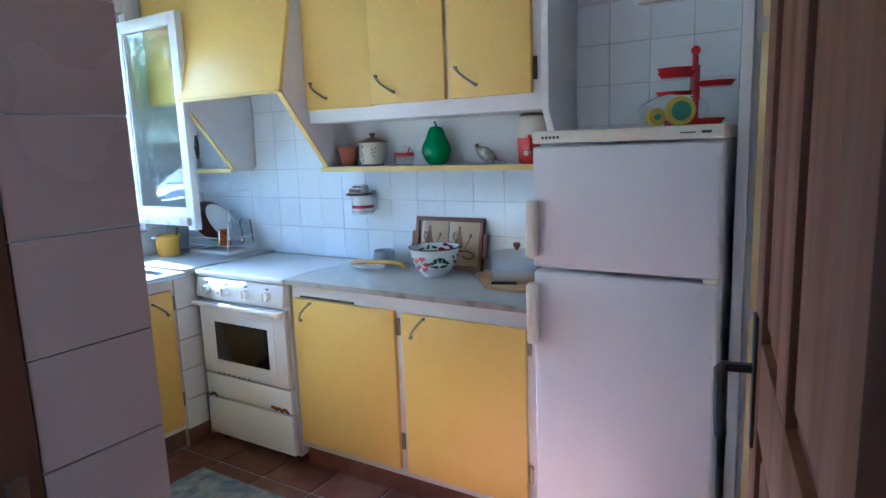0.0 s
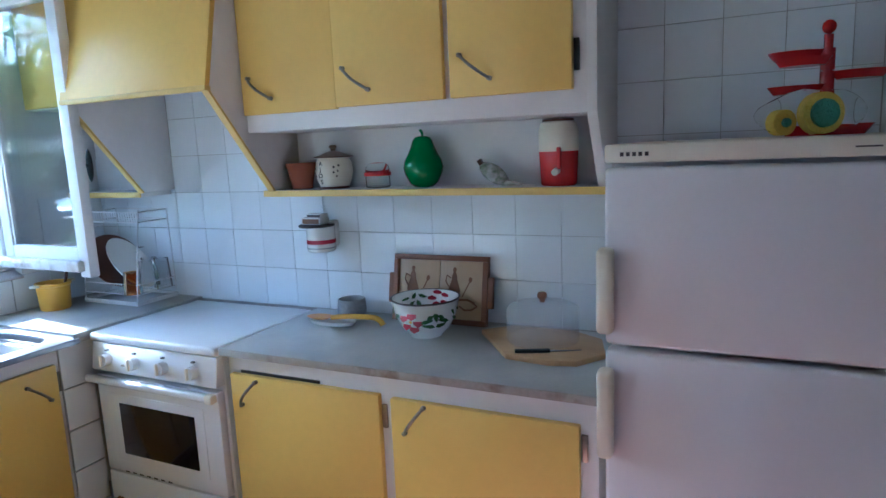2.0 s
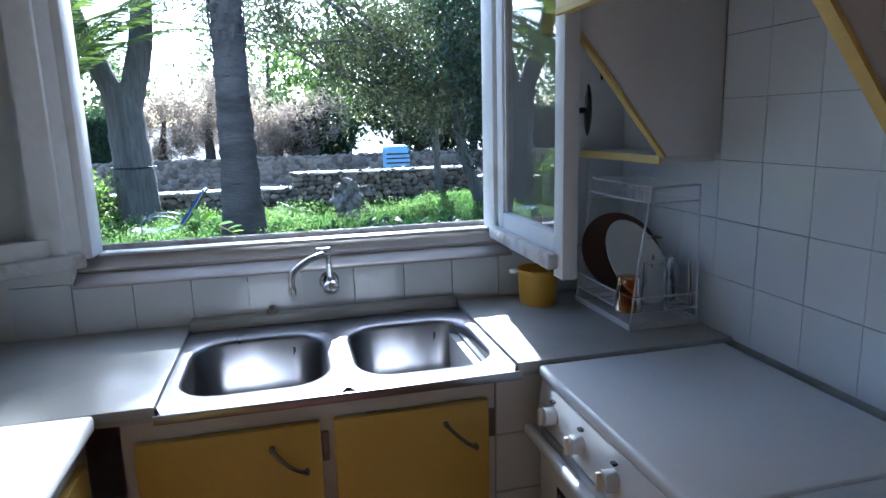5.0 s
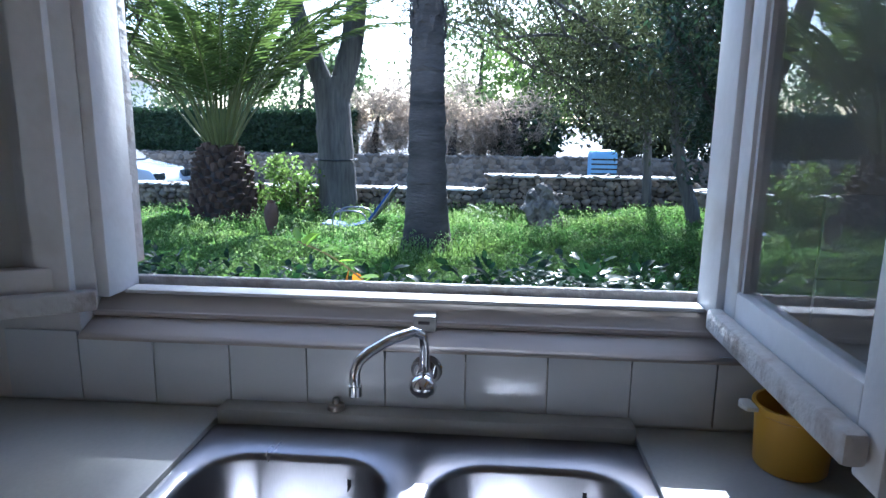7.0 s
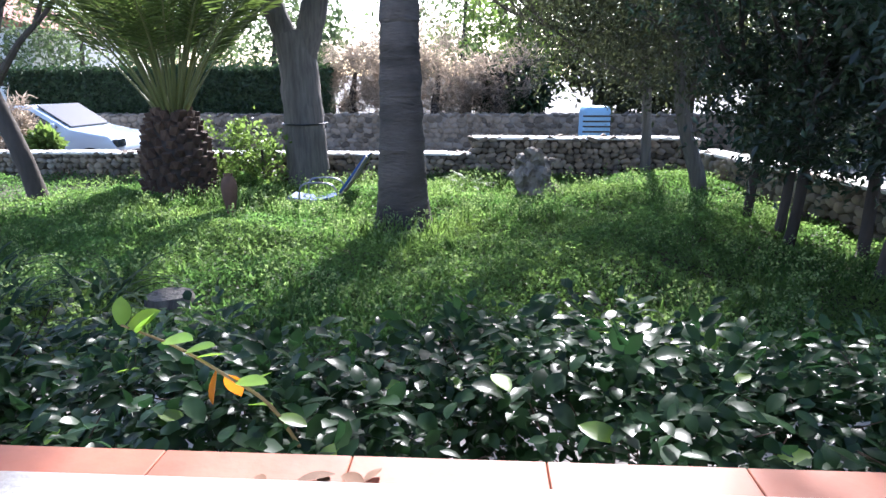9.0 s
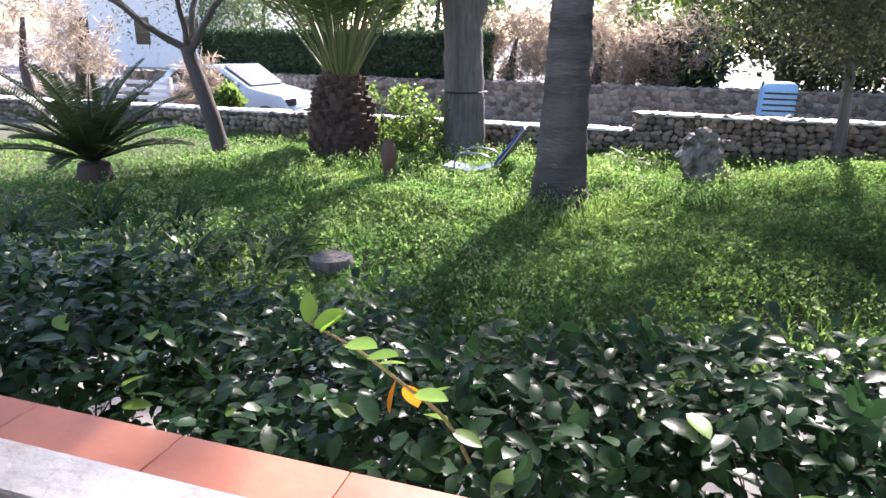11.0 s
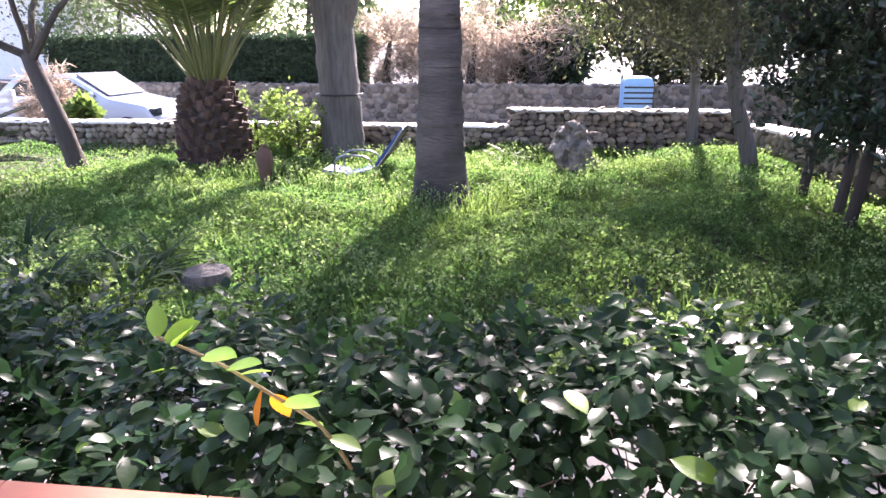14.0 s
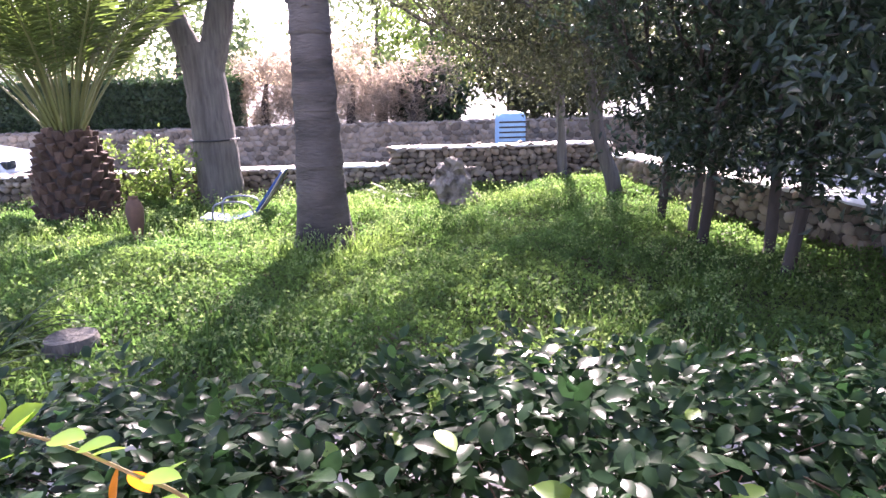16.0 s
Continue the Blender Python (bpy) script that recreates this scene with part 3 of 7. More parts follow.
def return_cabinet():
    c = thing("return_cabinet", (0.5, -1.6, 0), "white base cabinet with yellow doors along the door wall", "cabinet")
    part("body", bx(0.056, 1.085, YS + 0.001, -1.507, 0.10, 0.854, bevel=0.002), WHITE, c)
    part("plinth", bx(0.056, 1.08, YS + 0.001, -1.53, 0.0, 0.0995), TERRA, c)
    for x0, x1 in ((0.12, 0.57), (0.60, 1.05)):
        d = part("door", bx(x0, x1, -1.5065, -1.488, 0.13, 0.80, bevel=0.003), YELLOW, c)
        bow_handle((x1 - 0.11, -1.488, 0.69), (x1 - 0.04, -1.488, 0.755), (0, 0.028, 0), d)


return_cabinet()


def sink():
    s = thing("sink", (-0.15, -0.97, WT), "double-bowl stainless steel sink set in the worktop", "sink")
    x0, x1, y0, y1, z = -0.425, 0.115, -1.361, -0.579, WT - 0.010

    def rr(cx, cy, hx, hy, r, n=6):
        out = []
        for qx, qy, a0 in ((1, 1, 0), (-1, 1, 90), (-1, -1, 180), (1, -1, 270)):
            for i in range(n + 1):
                a = radians(a0 + 90 * i / n)
                out.append((cx + qx * (hx - r) + r * math.cos(a), cy + qy * (hy - r) + r * math.sin(a)))
        return out
    bm = bmesh.new()
    for cy, half in ((-1.168, 0.193), (-0.772, 0.193)):
        ya, yb = cy - half - (0.0 if cy < -1 else 0.005), cy + half + (0.005 if cy < -1 else 0.0)
        hole = rr(-0.14, cy, 0.182, 0.165, 0.095)
        # flat rim round the bowl: from the bowl's edge to the rectangle
        outer = []
        for (hx, hy) in hole:
            dx, dy = hx + 0.14, hy - cy
            k = min((x1 + 0.14 if dx > 0 else -0.14 - x0) / max(abs(dx), 1e-6), ((yb - cy) if dy > 0 else (cy - ya)) / max(abs(dy), 1e-6))
            outer.append((-0.14 + dx * k, cy + dy * k))
        n = len(hole)
        rings = [[bm.verts.new((x, y, z)) for x, y in outer], [bm.verts.new((x, y, z)) for x, y in rr(-0.14, cy, 0.189, 0.172, 0.10)]]
        for inset, dz in ((0.0, -0.004), (0.004, -0.012), (0.012, -0.12), (0.03, -0.15), (0.07, -0.160)):
            rings.append([bm.verts.new((x, y, z + dz)) for x, y in rr(-0.14, cy, 0.182 - inset, 0.165 - inset, max(0.03, 0.095 - inset))])
        for p, q in zip(rings, rings[1:]):
            for i in range(n):
                bm.faces.new((p[i], p[(i + 1) % n], q[(i + 1) % n], q[i]))
        bm.faces.new(rings[-1])
    bmesh.ops.recalc_face_normals(bm, faces=bm.faces)
    part("basin", bm, STEEL, s)
    part("front_edge", bx(x1 - 0.003, x1 + 0.003, y0, y1, WT - 0.03, z - 0.0005, bevel=0.001), STEEL, s)
    for cy in (-1.168, -0.772):
        part("drain", lathe([(0.0, 0.001), (0.018, 0.001), (0.026, 0.003), (0.03, 0.0), ], 20, (-0.14, cy, z - 0.159)), CHROME, s)
        for i in range(3):
            part("overflow_slot", bx(-0.3165, -0.3125, cy + 0.085 + 0.011 * i, cy + 0.092 + 0.011 * i, z - 0.06, z - 0.035), BLACK, s)


sink()
solid("splash_strip", bx(XW + 0.001, -0.426, -1.361, -0.579, WT - 0.02, 0.908, bevel=0.004), FORMICA, "pale stone strip behind the sink", "splashback", "structure", at=(-0.45, -0.97, WT - 0.02))


def tap():
    t = thing("tap", (XW, -0.98, 0.98), "chrome wall-mounted swivel tap over the sink", "tap")
    y, z = -0.965, 0.985
    part("rosette", tube([(XW + 0.0005, y, z), (XW + 0.004, y, z), (XW + 0.012, y, z)], 0.030, 20, taper=0.022), CHROME, t)
    part("valve", tube([(XW + 0.012, y, z), (XW + 0.05, y, z)], 0.016, 14), CHROME, t)
    bm = bmesh.new()
    ball(bm, (XW + 0.07, y, z - 0.004), 0.024, 0.026, 0.022, 2)
    part("handwheel", bm, CHROME, t)
    sp = [(XW + 0.04, y, z + 0.012), (XW + 0.042, y, z + 0.06), (XW + 0.046, y - 0.004, z + 0.085), (XW + 0.06, y - 0.02, z + 0.094), (XW + 0.09, y - 0.06, z + 0.085),
          (XW + 0.115, y - 0.088, z + 0.072), (XW + 0.126, y - 0.103, z + 0.060), (XW + 0.130, y - 0.109, z + 0.042), (XW + 0.130, y - 0.109, z + 0.018)]
    part("spout", tube(sp, 0.0095, 12), CHROME, t)
    part("nozzle", tube([(XW + 0.130, y - 0.109, z + 0.0175), (XW + 0.130, y - 0.109, z + 0.0)], 0.012, 12), CHROME, t)


tap()
solid("sink_plug", lathe([(0, 0.022), (0.006, 0.022), (0.008, 0.012), (0.015, 0.009), (0.017, 0.0)], 16, (-0.45, -1.135, 0.9085)), BRONZE, "small sink plug on the stone strip", "plug", at=(-0.45, -1.135, 0.9085))

# ---- wall units ----
def upper_cabinet():
    c = thing("wall_cabinet", (0.65, -0.1, 1.33), "white wall cabinet with yellow doors over an open shelf", "cabinet")
    part("body", bx(0.668, 1.795, -0.27, 0.0, 1.545, CEIL - 0.05, bevel=0.002), WHITE, c)
    for i, (x0, x1) in enumerate(((0.672, 1.036), (1.038, 1.398), (1.420, 1.760))):
        y = -0.288 - 0.004 * i
        d = part("door", bx(x0, x1, y, -0.2705, 1.604 - 0.004 * (i == 0), 2.42, bevel=0.003), YELLOW, c)
        hx = x0 + 0.035
        bow_handle((hx, y, 1.715), (hx + 0.085, y, 1.648), (0, -0.028, 0), d)
    part("hinge", bx(1.762, 1.776, -0.281, -0.2705, 1.65, 1.73, bevel=0.002), BLACK, c)
    side = [(-0.285, CEIL - 0.05), (-0.285, 1.545), (-0.15, 1.345), (0.0, 1.345), (0.0, CEIL - 0.05)]
    part("side_panel", prism(side, "x", 1.7955, 1.822, 0.0015), WHITE, c)
    part("shelf", bx(0.612, 1.822, -0.150, 0.0, 1.325, 1.344, bevel=0.001), WHITE, c)
    part("shelf_edge", bx(0.612, 1.822, -0.158, -0.1505, 1.323, 1.345, bevel=0.001), YTRIM, c, "yellow painted front edge")
    part("niche_back", bx(0.66, 1.795, -0.006, 0.0, 1.3445, 1.5445), WHITE, c)


upper_cabinet()


def hood():
    h = thing("cooker_hood", (0.3, -0.2, 1.34), "yellow sloping cooker hood between white side panels", "cooker hood")
    side = [(-0.42, 1.682), (-0.150, 1.345), (0.0, 1.345), (0.0, CEIL - 0.05), (-0.25, CEIL - 0.05)]
    for x0, x1 in ((-0.022, -0.002), (0.640, 0.662)):
        part("side_panel", prism(side, "x", x0, x1, 0.001), WHITE, h)
        part("edge_strip", prism([(-0.4215, 1.680), (-0.4215 - 0.006, 1.674), (-0.158, 1.3405), (-0.1505, 1.344)], "x", x0 - 0.002, x1 + 0.002), YTRIM, h, "yellow edging on the slanted edge")
    part("front_panel", prism([(-0.418, 1.69), (-0.438, 1.69), (-0.268, CEIL - 0.05), (-0.25, CEIL - 0.05)], "x", -0.024, 0.664, 0.001), YELLOW, h)
    part("front_edge", bx(-0.026, 0.666, -0.441, -0.416, 1.674, 1.6895, bevel=0.002), YTRIM, h)


hood()


def corner_shelf():
    c = thing("corner_cabinet", (-0.2, -0.1, 1.34), "white corner wall cabinet with yellow door over a small shelf", "cabinet")
    part("shelf", bx(XW + 0.014, -0.0225, -0.150, 0.0, 1.325, 1.344, bevel=0.001), WHITE, c)
    part("shelf_edge", bx(XW + 0.014, -0.0225, -0.158, -0.1505, 1.323, 1.345, bevel=0.001), YTRIM, c)
    part("back", bx(XW + 0.014, -0.0225, -0.006, 0.0, 1.3445, 1.6845), WHITE, c)
    part("body", bx(XW + 0.014, -0.0265, -0.27, 0.0, 1.685, CEIL - 0.05), WHITE, c)
    part("door", bx(XW + 0.016, -0.0275, -0.289, -0.2705, 1.69, 2.42, bevel=0.003), YELLOW, c)
    part("cable", tube(arc((-0.40, -0.15, 1.69), (-0.44, -0.1, 1.56), (0.06, -0.03, 0.0), 10), 0.004, 6), BLACK, c, "black cable loop")


corner_shelf()


def fridge():
    x0, x1, yf, yb = 1.905, 2.445, -0.62, -0.06
    f = thing("fridge", (x0, yf, 0), "white two-door fridge freezer with cream handles", "fridge")
    part("body", bx(x0 + 0.004, x1 - 0.002, yf + 0.052, yb, 0.03, 1.424, bevel=0.004), FRIDGEM, f)
    part("top_cap", bx(x0 - 0.002, x1 + 0.002, yf + 0.004, yb, 1.4245, 1.462, bevel=0.006), CREAM, f, "cream coloured top panel")
    for z0, z1, n in ((1.045, 1.416, "freezer_door"), (0.10, 1.032, "door")):
        d = part(n, bx(x0, x1, yf, yf + 0.047, z0, z1, bevel=0.009, seg=3), FRIDGEM, f)
        a, b = (1.075, 1.255) if n == "freezer_door" else (0.80, 0.998)
        part("handle", bx(x0 - 0.012, x0 + 0.022, yf - 0.04, yf - 0.0005, a, b, bevel=0.011, seg=3), CREAM, d, "cream plastic grip")
    part("hinge", bx(x1 - 0.04, x1 - 0.004, yf + 0.004, yf + 0.04, 1.0325, 1.0445), CREAM, f)
    part("plinth", bx(x0 + 0.01, x1 - 0.01, yf + 0.06, yb, 0.0, 0.0295), BLACK, f)
    for i in range(5):
        part("badge_stroke", bx(x0 + 0.03 + 0.012 * i, x0 + 0.037 + 0.012 * i, yf + 0.002, yf + 0.0038, 1.438, 1.446), INK, f)
    part("badge_stroke", bx(x1 - 0.11, x1 - 0.07, yf + 0.002, yf + 0.0038, 1.441, 1.444), INK, f)
    part("badge_stroke", bx(x1 - 0.055, x1 - 0.03, yf + 0.002, yf + 0.0038, 1.440, 1.447), INK, f)


fridge()


def pantry():
    p = thing("pantry_cabinet", (2.5, -0.5, 0), "tall white pantry cabinet with pale yellow doors", "cabinet")
    part("side_panel", bx(2.468, 2.497, -0.545, 0.0, 0.0, CEIL - 0.02, bevel=0.003), WHITE, p)
    part("body", bx(2.4975, 2.998, -0.52, 0.0, 0.0, CEIL - 0.02, bevel=0.002), WHITE, p)
    for z0, z1, up in ((0.09, 0.930, 1), (0.955, 1.690, 0), (1.730, 2.42, 0)):
        d = part("door", bx(2.515, 2.965, -0.541, -0.5205, z0, z1, bevel=0.004), PALEYEL, p)
        if up:
            bow_handle((2.565, -0.541, z1 - 0.11), (2.64, -0.541, z1 - 0.045), (0, -0.028, 0), d)
        else:
            bow_handle((2.555, -0.541, z0 + 0.10), (2.635, -0.541, z0 + 0.045), (0, -0.028, 0), d)


pantry()

# ---- garden ----
rng = np.random.default_rng(7)
SOIL = mat("garden_soil", (0.07, 0.075, 0.03), 0.95, var=0.4, scale=12, bump=0.5, big=1.2, col2=(0.10, 0.08, 0.05), amount=0.5)
ROADM = mat("pale_road", (0.24, 0.235, 0.225), 0.9, var=0.2, scale=30, bump=0.3, big=0.6)
PAVE = mat("pale_paving", (0.33, 0.30, 0.26), 0.85, var=0.2, scale=14, bump=0.2)
STONE = mat("dry_stone", (0.225, 0.175, 0.12), 0.9, var=0.35, scale=18, bump=0.6, big=4, col2=(0.20, 0.18, 0.15), amount=0.5, rand=0.5)
STONEI = mat("dry_stone_far", (0.24, 0.19, 0.14), 0.9, var=0.35, scale=18, bump=0.6, big=4, col2=(0.22, 0.19, 0.16), amount=0.5, rand=0.5, island=True)
MORTAR = mat("wall_earth", (0.08, 0.065, 0.05), 1.0, var=0.4, scale=20)
LIME = mat("whitewashed_cap", (0.78, 0.76, 0.72), 0.8, var=0.1, scale=20, bump=0.3, big=3, col2=(0.6, 0.57, 0.52), amount=0.3)
BARK = mat("grey_bark", (0.165, 0.15, 0.132), 0.95, var=0.75, scale=30, bump=1.0, stretch=(1, 1, 0.12), big=3, depth=0.03)
PALMBARK = mat("palm_bark", (0.125, 0.105, 0.09), 0.95, var=0.4, scale=26, bump=0.8, stretch=(0.5, 0.5, 2.2), big=2.2, col2=(0.045, 0.038, 0.032), amount=0.6, depth=0.03)
DARKBARK = mat("dark_bark", (0.08, 0.065, 0.055), 0.95, var=0.4, scale=25, bump=0.8, stretch=(1, 1, 0.3))
SCALE = mat("palm_leaf_bases", (0.088, 0.052, 0.034), 0.9, var=0.4, scale=30, bump=0.6, rand=0.3)
# pale weed tops, lightened further to stand for sun dapple on the lawn
WEEDTOP = mat("sun_flecked_weed_tops", (0.19, 0.265, 0.10), 0.6, var=0.3, scale=3, bump=0, rand=0.4, leaf=0.45, island=True)
GRASSM = mat("clover_leaves", (0.076, 0.136, 0.043), 0.5, var=0.35, scale=3, bump=0, big=0.8, col2=(0.14, 0.20, 0.062), amount=0.55, rand=0.34, leaf=0.62, island=True)
HEDGEM = mat("glossy_dark_leaves", (0.019, 0.046, 0.018), 0.31, spec=0.13, var=0.3, scale=6, bump=0, rand=0.4, leaf=0.22, island=True)
HEDGEO = mat("glossy_hedge_leaf", (0.021, 0.049, 0.019), 0.30, spec=0.16, var=0.3, scale=60, bump=0.1, rand=0.4, leaf=0.22)
BRIGHT = mat("fresh_leaf", (0.19, 0.32, 0.06), 0.35, var=0.15, scale=60, bump=0.05, rand=0.2, leaf=0.55)
WITHER = mat("withered_leaf", (0.34, 0.14, 0.04), 0.6, var=0.3, scale=60, rand=0.1, leaf=0.5)
OLIVE = mat("olive_foliage", (0.056, 0.066, 0.032), 0.45, var=0.3, scale=2, bump=0, rand=0.5, leaf=0.38, island=True)
# lighter foliage green, with the sun on the leaves put into the colour
LIGHTLEAF = mat("sun_tinted_foliage", (0.13, 0.19, 0.055), 0.5, var=0.3, scale=2, bump=0, rand=0.45, leaf=0.45, island=True)
SHRUBM = mat("dark_shrub_leaves", (0.030, 0.052, 0.027), 0.34, var=0.3, scale=4, bump=0, rand=0.45, leaf=0.25, island=True)
DRYM = mat("dry_twigs", (0.35, 0.295, 0.235), 0.9, var=0.3, scale=6, bump=0, rand=0.4, leaf=0.4, island=True)
FRONDM = mat("palm_frond", (0.080, 0.115, 0.034), 0.45, var=0.25, scale=3, bump=0, rand=0.35, leaf=0.48, island=True)
STALKM = mat("frond_stalk", (0.16, 0.18, 0.06), 0.5, var=0.2, scale=10, bump=0, leaf=0.1)
CYCADM = mat("cycad_frond", (0.055, 0.075, 0.030), 0.4, var=0.25, scale=3, bump=0, rand=0.3, leaf=0.2, island=True)
HEDGEFAR = mat("clipped_hedge", (0.035, 0.065, 0.025), 0.6, var=0.3, scale=5, bump=0, rand=0.45, leaf=0.2, island=True)
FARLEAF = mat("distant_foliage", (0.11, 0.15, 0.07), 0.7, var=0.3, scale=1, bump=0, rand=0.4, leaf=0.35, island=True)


def ground_z(x, y):
    return 0.10 - 0.02 * np.exp(-((x + 3.0) ** 2) / 4) + 0.05 * np.sin(x * 0.7 + 1.0) * np.sin(y * 0.5 + 0.4)


def sheet():
    xs = np.concatenate([np.linspace(-9.25, -2.7, 40), [-2.6, -0.74]])
    ys = np.linspace(-22, 3.7, 90)
    X, Y = np.meshgrid(xs, ys, indexing="ij")
    Z = ground_z(X, Y)
    Z[X > -2.65] = 0.02
    return X, Y, Z


def add_grid(V, F, X, Y, Z):
    o = sum(len(v) for v in V)
    a, b = X.shape
    V.append(np.stack([X, Y, Z], -1).reshape(-1, 3))
    i, j = np.meshgrid(np.arange(a - 1), np.arange(b - 1), indexing="ij")
    q = o + np.stack([i * b + j, (i + 1) * b + j, (i + 1) * b + j + 1, i * b + j + 1], -1).reshape(-1, 4)
    F.append(q)


V, F = [], []
X, Y, Z = sheet()
add_grid(V, F, X, Y, Z)
me = arrays("garden_ground", np.concatenate(V), np.concatenate(F), SOIL, True)
garden = tagged(new("garden_ground", me), "shady garden soil under low green weeds", "ground", kind="structure")
V, F = [], []
gx = np.concatenate([np.linspace(-900, -40, 12), np.linspace(-30, -9.2, 12), [-0.74, 3.3, 40, 900]])
gy = np.concatenate([np.linspace(-900, -40, 8), np.linspace(-30, 30, 13), np.linspace(40, 900, 8)])
X, Y = np.meshgrid(gx, gy, indexing="ij")
Z = np.where(X > -9.5, -0.42, np.where(X < -16.4, 0.18 + np.clip((-X - 16.4) * 0.01, 0, 4), -0.40))
add_grid(V, F, X, Y, Z)
ground = tagged(new("ground", arrays("ground", np.concatenate(V), np.concatenate(F), ROADM, True)), "pale dusty road and open land beyond the garden", "ground", kind="structure")
structure("terrace", bx(-2.75, XO, -9, 3.0, -0.40, 0.16), PAVE, "pale paved strip under the hedge by the house", "pavement")


# leaves
def leaf_mesh(c, d, n, length, width, fold=0.25, tip=True):
    """Folded leaves: c base points, d directions, n upward normals."""
    d = d / np.linalg.norm(d, axis=1, keepdims=True)
    s = np.cross(d, n)
    s /= np.linalg.norm(s, axis=1, keepdims=True) + 1e-9
    u = np.cross(s, d)
    L, W = length[:, None], width[:, None]
    base, mid, end = c, c + d * L * 0.5, c + d * L - u * L * 0.12
    lf = mid + s * W * 0.5 + u * W * fold
    rt = mid - s * W * 0.5 + u * W * fold
    v = np.stack([base, lf, end, rt], 1).reshape(-1, 3)
    k = np.arange(len(c))[:, None] * 4
    f = np.concatenate([k + np.array([[0, 2, 1]]), k + np.array([[0, 3, 2]])])
    return v, f


def oval_leaves(c, d, n, length, width):
    """Rounded leaves folded along the midrib, with a drooping tip."""
    d = d / np.linalg.norm(d, axis=1, keepdims=True)
    s = np.cross(d, n)
    s /= np.linalg.norm(s, axis=1, keepdims=True) + 1e-9
    u = np.cross(s, d)
    L, W = length[:, None], width[:, None]
    m1, m2 = c + d * L * 0.32, c + d * L * 0.70 - u * L * 0.05
    rise = u * W * rng.uniform(0.02, 0.16, (len(c), 1))
    v = np.stack([c, m1, m2, c + d * L - u * L * 0.16, m1 + s * W * 0.46 + rise, m2 + s * W * 0.40 + rise, m1 - s * W * 0.46 + rise, m2 - s * W * 0.40 + rise], 1).reshape(-1, 3)
    k = np.arange(len(c))[:, None] * 8
    tri = ((0, 1, 4), (1, 2, 5), (1, 5, 4), (2, 3, 5), (0, 6, 1), (1, 7, 2), (1, 6, 7), (2, 7, 3))
    return v, np.concatenate([k + np.array([t]) for t in tri])


def rand_dirs(n, up=0.0):
    d = rng.normal(size=(n, 3))
    d /= np.linalg.norm(d, axis=1, keepdims=True)
    d[:, 2] += up
    return d


def foliage(name, centers, length, width, material, up=0.2):
    n = len(centers)
    d = rand_dirs(n, up)
    nn = rand_dirs(n, 0.8)
    L = length * rng.uniform(0.6, 1.3, n)
    v, f = leaf_mesh(centers, d, nn, L, L * width)
    return arrays(name, v, f, material)


def clumps(n_clump, per, lo, hi, size, shape=None):
    """Leaf places in uneven clumps inside a box."""
    c = rng.uniform(lo, hi, (n_clump, 3))
    if shape is not None:
        c = c[shape(c)]
    r = size * rng.uniform(0.5, 1.3, len(c))
    p = c[:, None, :] + rng.normal(size=(len(c), per, 3)) * r[:, None, None] * 0.5
    return p.reshape(-1, 3)


def stuff(name, me, label, category):
    return tagged(new(name, me), label, category, kind="stuff")


# garden weeds
n = 330000
gx = -2.7 - 6.3 * rng.uniform(0, 1, n) ** 1.05
gy = rng.uniform(-1, 1, n)
gy = np.where(rng.uniform(size=n) < 0.75, -1.4 + gy * 4.2, -4.8 + gy * 4.5)
keep = gy < 2.1 + 0.18 * (gx + 9.0)
gx, gy = gx[keep], gy[keep]
lump = (0.5 + 0.5 * np.sin(gx * 2.3 + 1.7 * np.sin(gy * 1.3))) * (0.5 + 0.5 * np.sin(gy * 2.1 + gx)) + 0.35 * (0.5 + 0.5 * np.sin(gx * 7.1 + 2 * np.sin(gy * 5.3)))
tall = 0.02 + 0.165 * lump + 0.04 * rng.uniform(size=len(gx))
for fx, fy in ((-6.13, -1.57), (-5.75, -1.54), (-7.9, -4.63), (-8.75, -3.2), (-6.75, -3.53), (-7.95, -0.2)):
    tall *= np.clip((np.hypot(gx - fx, gy - fy) - 0.32) / 0.45, 0.2, 1.0)
gz = ground_z(gx, gy) + tall * rng.uniform(0.1, 1.0, len(gx)) ** 0.4
stuff("weeds", foliage("weeds", np.stack([gx, gy, gz], 1), 0.029, 0.72, GRASSM, 0.35), "low bright green clover and weeds over the garden", "weeds")
n = 12000
gx = -2.7 - 6.2 * rng.uniform(0, 1, n)
gy = -1.8 + rng.uniform(-1, 1, n) * 4.0
keep = (gy < 2.0 + 0.18 * (gx + 9.0)) & (np.sin(gx * 3.3 + 1) * np.sin(gy * 2.9) > -0.1)
gx, gy = gx[keep], gy[keep]
n = len(gx)
b = np.stack([gx, gy, ground_z(gx, gy)], 1)
d = rng.normal(size=(n, 3)) * 0.4
d[:, 2] = 1
L = rng.uniform(0.10, 0.26, n)
v, f = leaf_mesh(b, d, rand_dirs(n), L, np.full(n, 0.008), 0.1)
stuff("grass", arrays("grass", v, f, GRASSM), "thin upright grass blades among the weeds", "grass")
tips = (b + d / np.linalg.norm(d, axis=1, keepdims=True) * L[:, None])[::2]
tips = (tips[:, None, :] + rng.normal(size=(len(tips), 7, 3)) * 0.022).reshape(-1, 3)
stuff("weed_heads", foliage("weed_heads", tips, 0.026, 0.7, WEEDTOP, 0.3), "pale feathery tops of taller weeds, coloured lighter for sun flecks", "weeds")


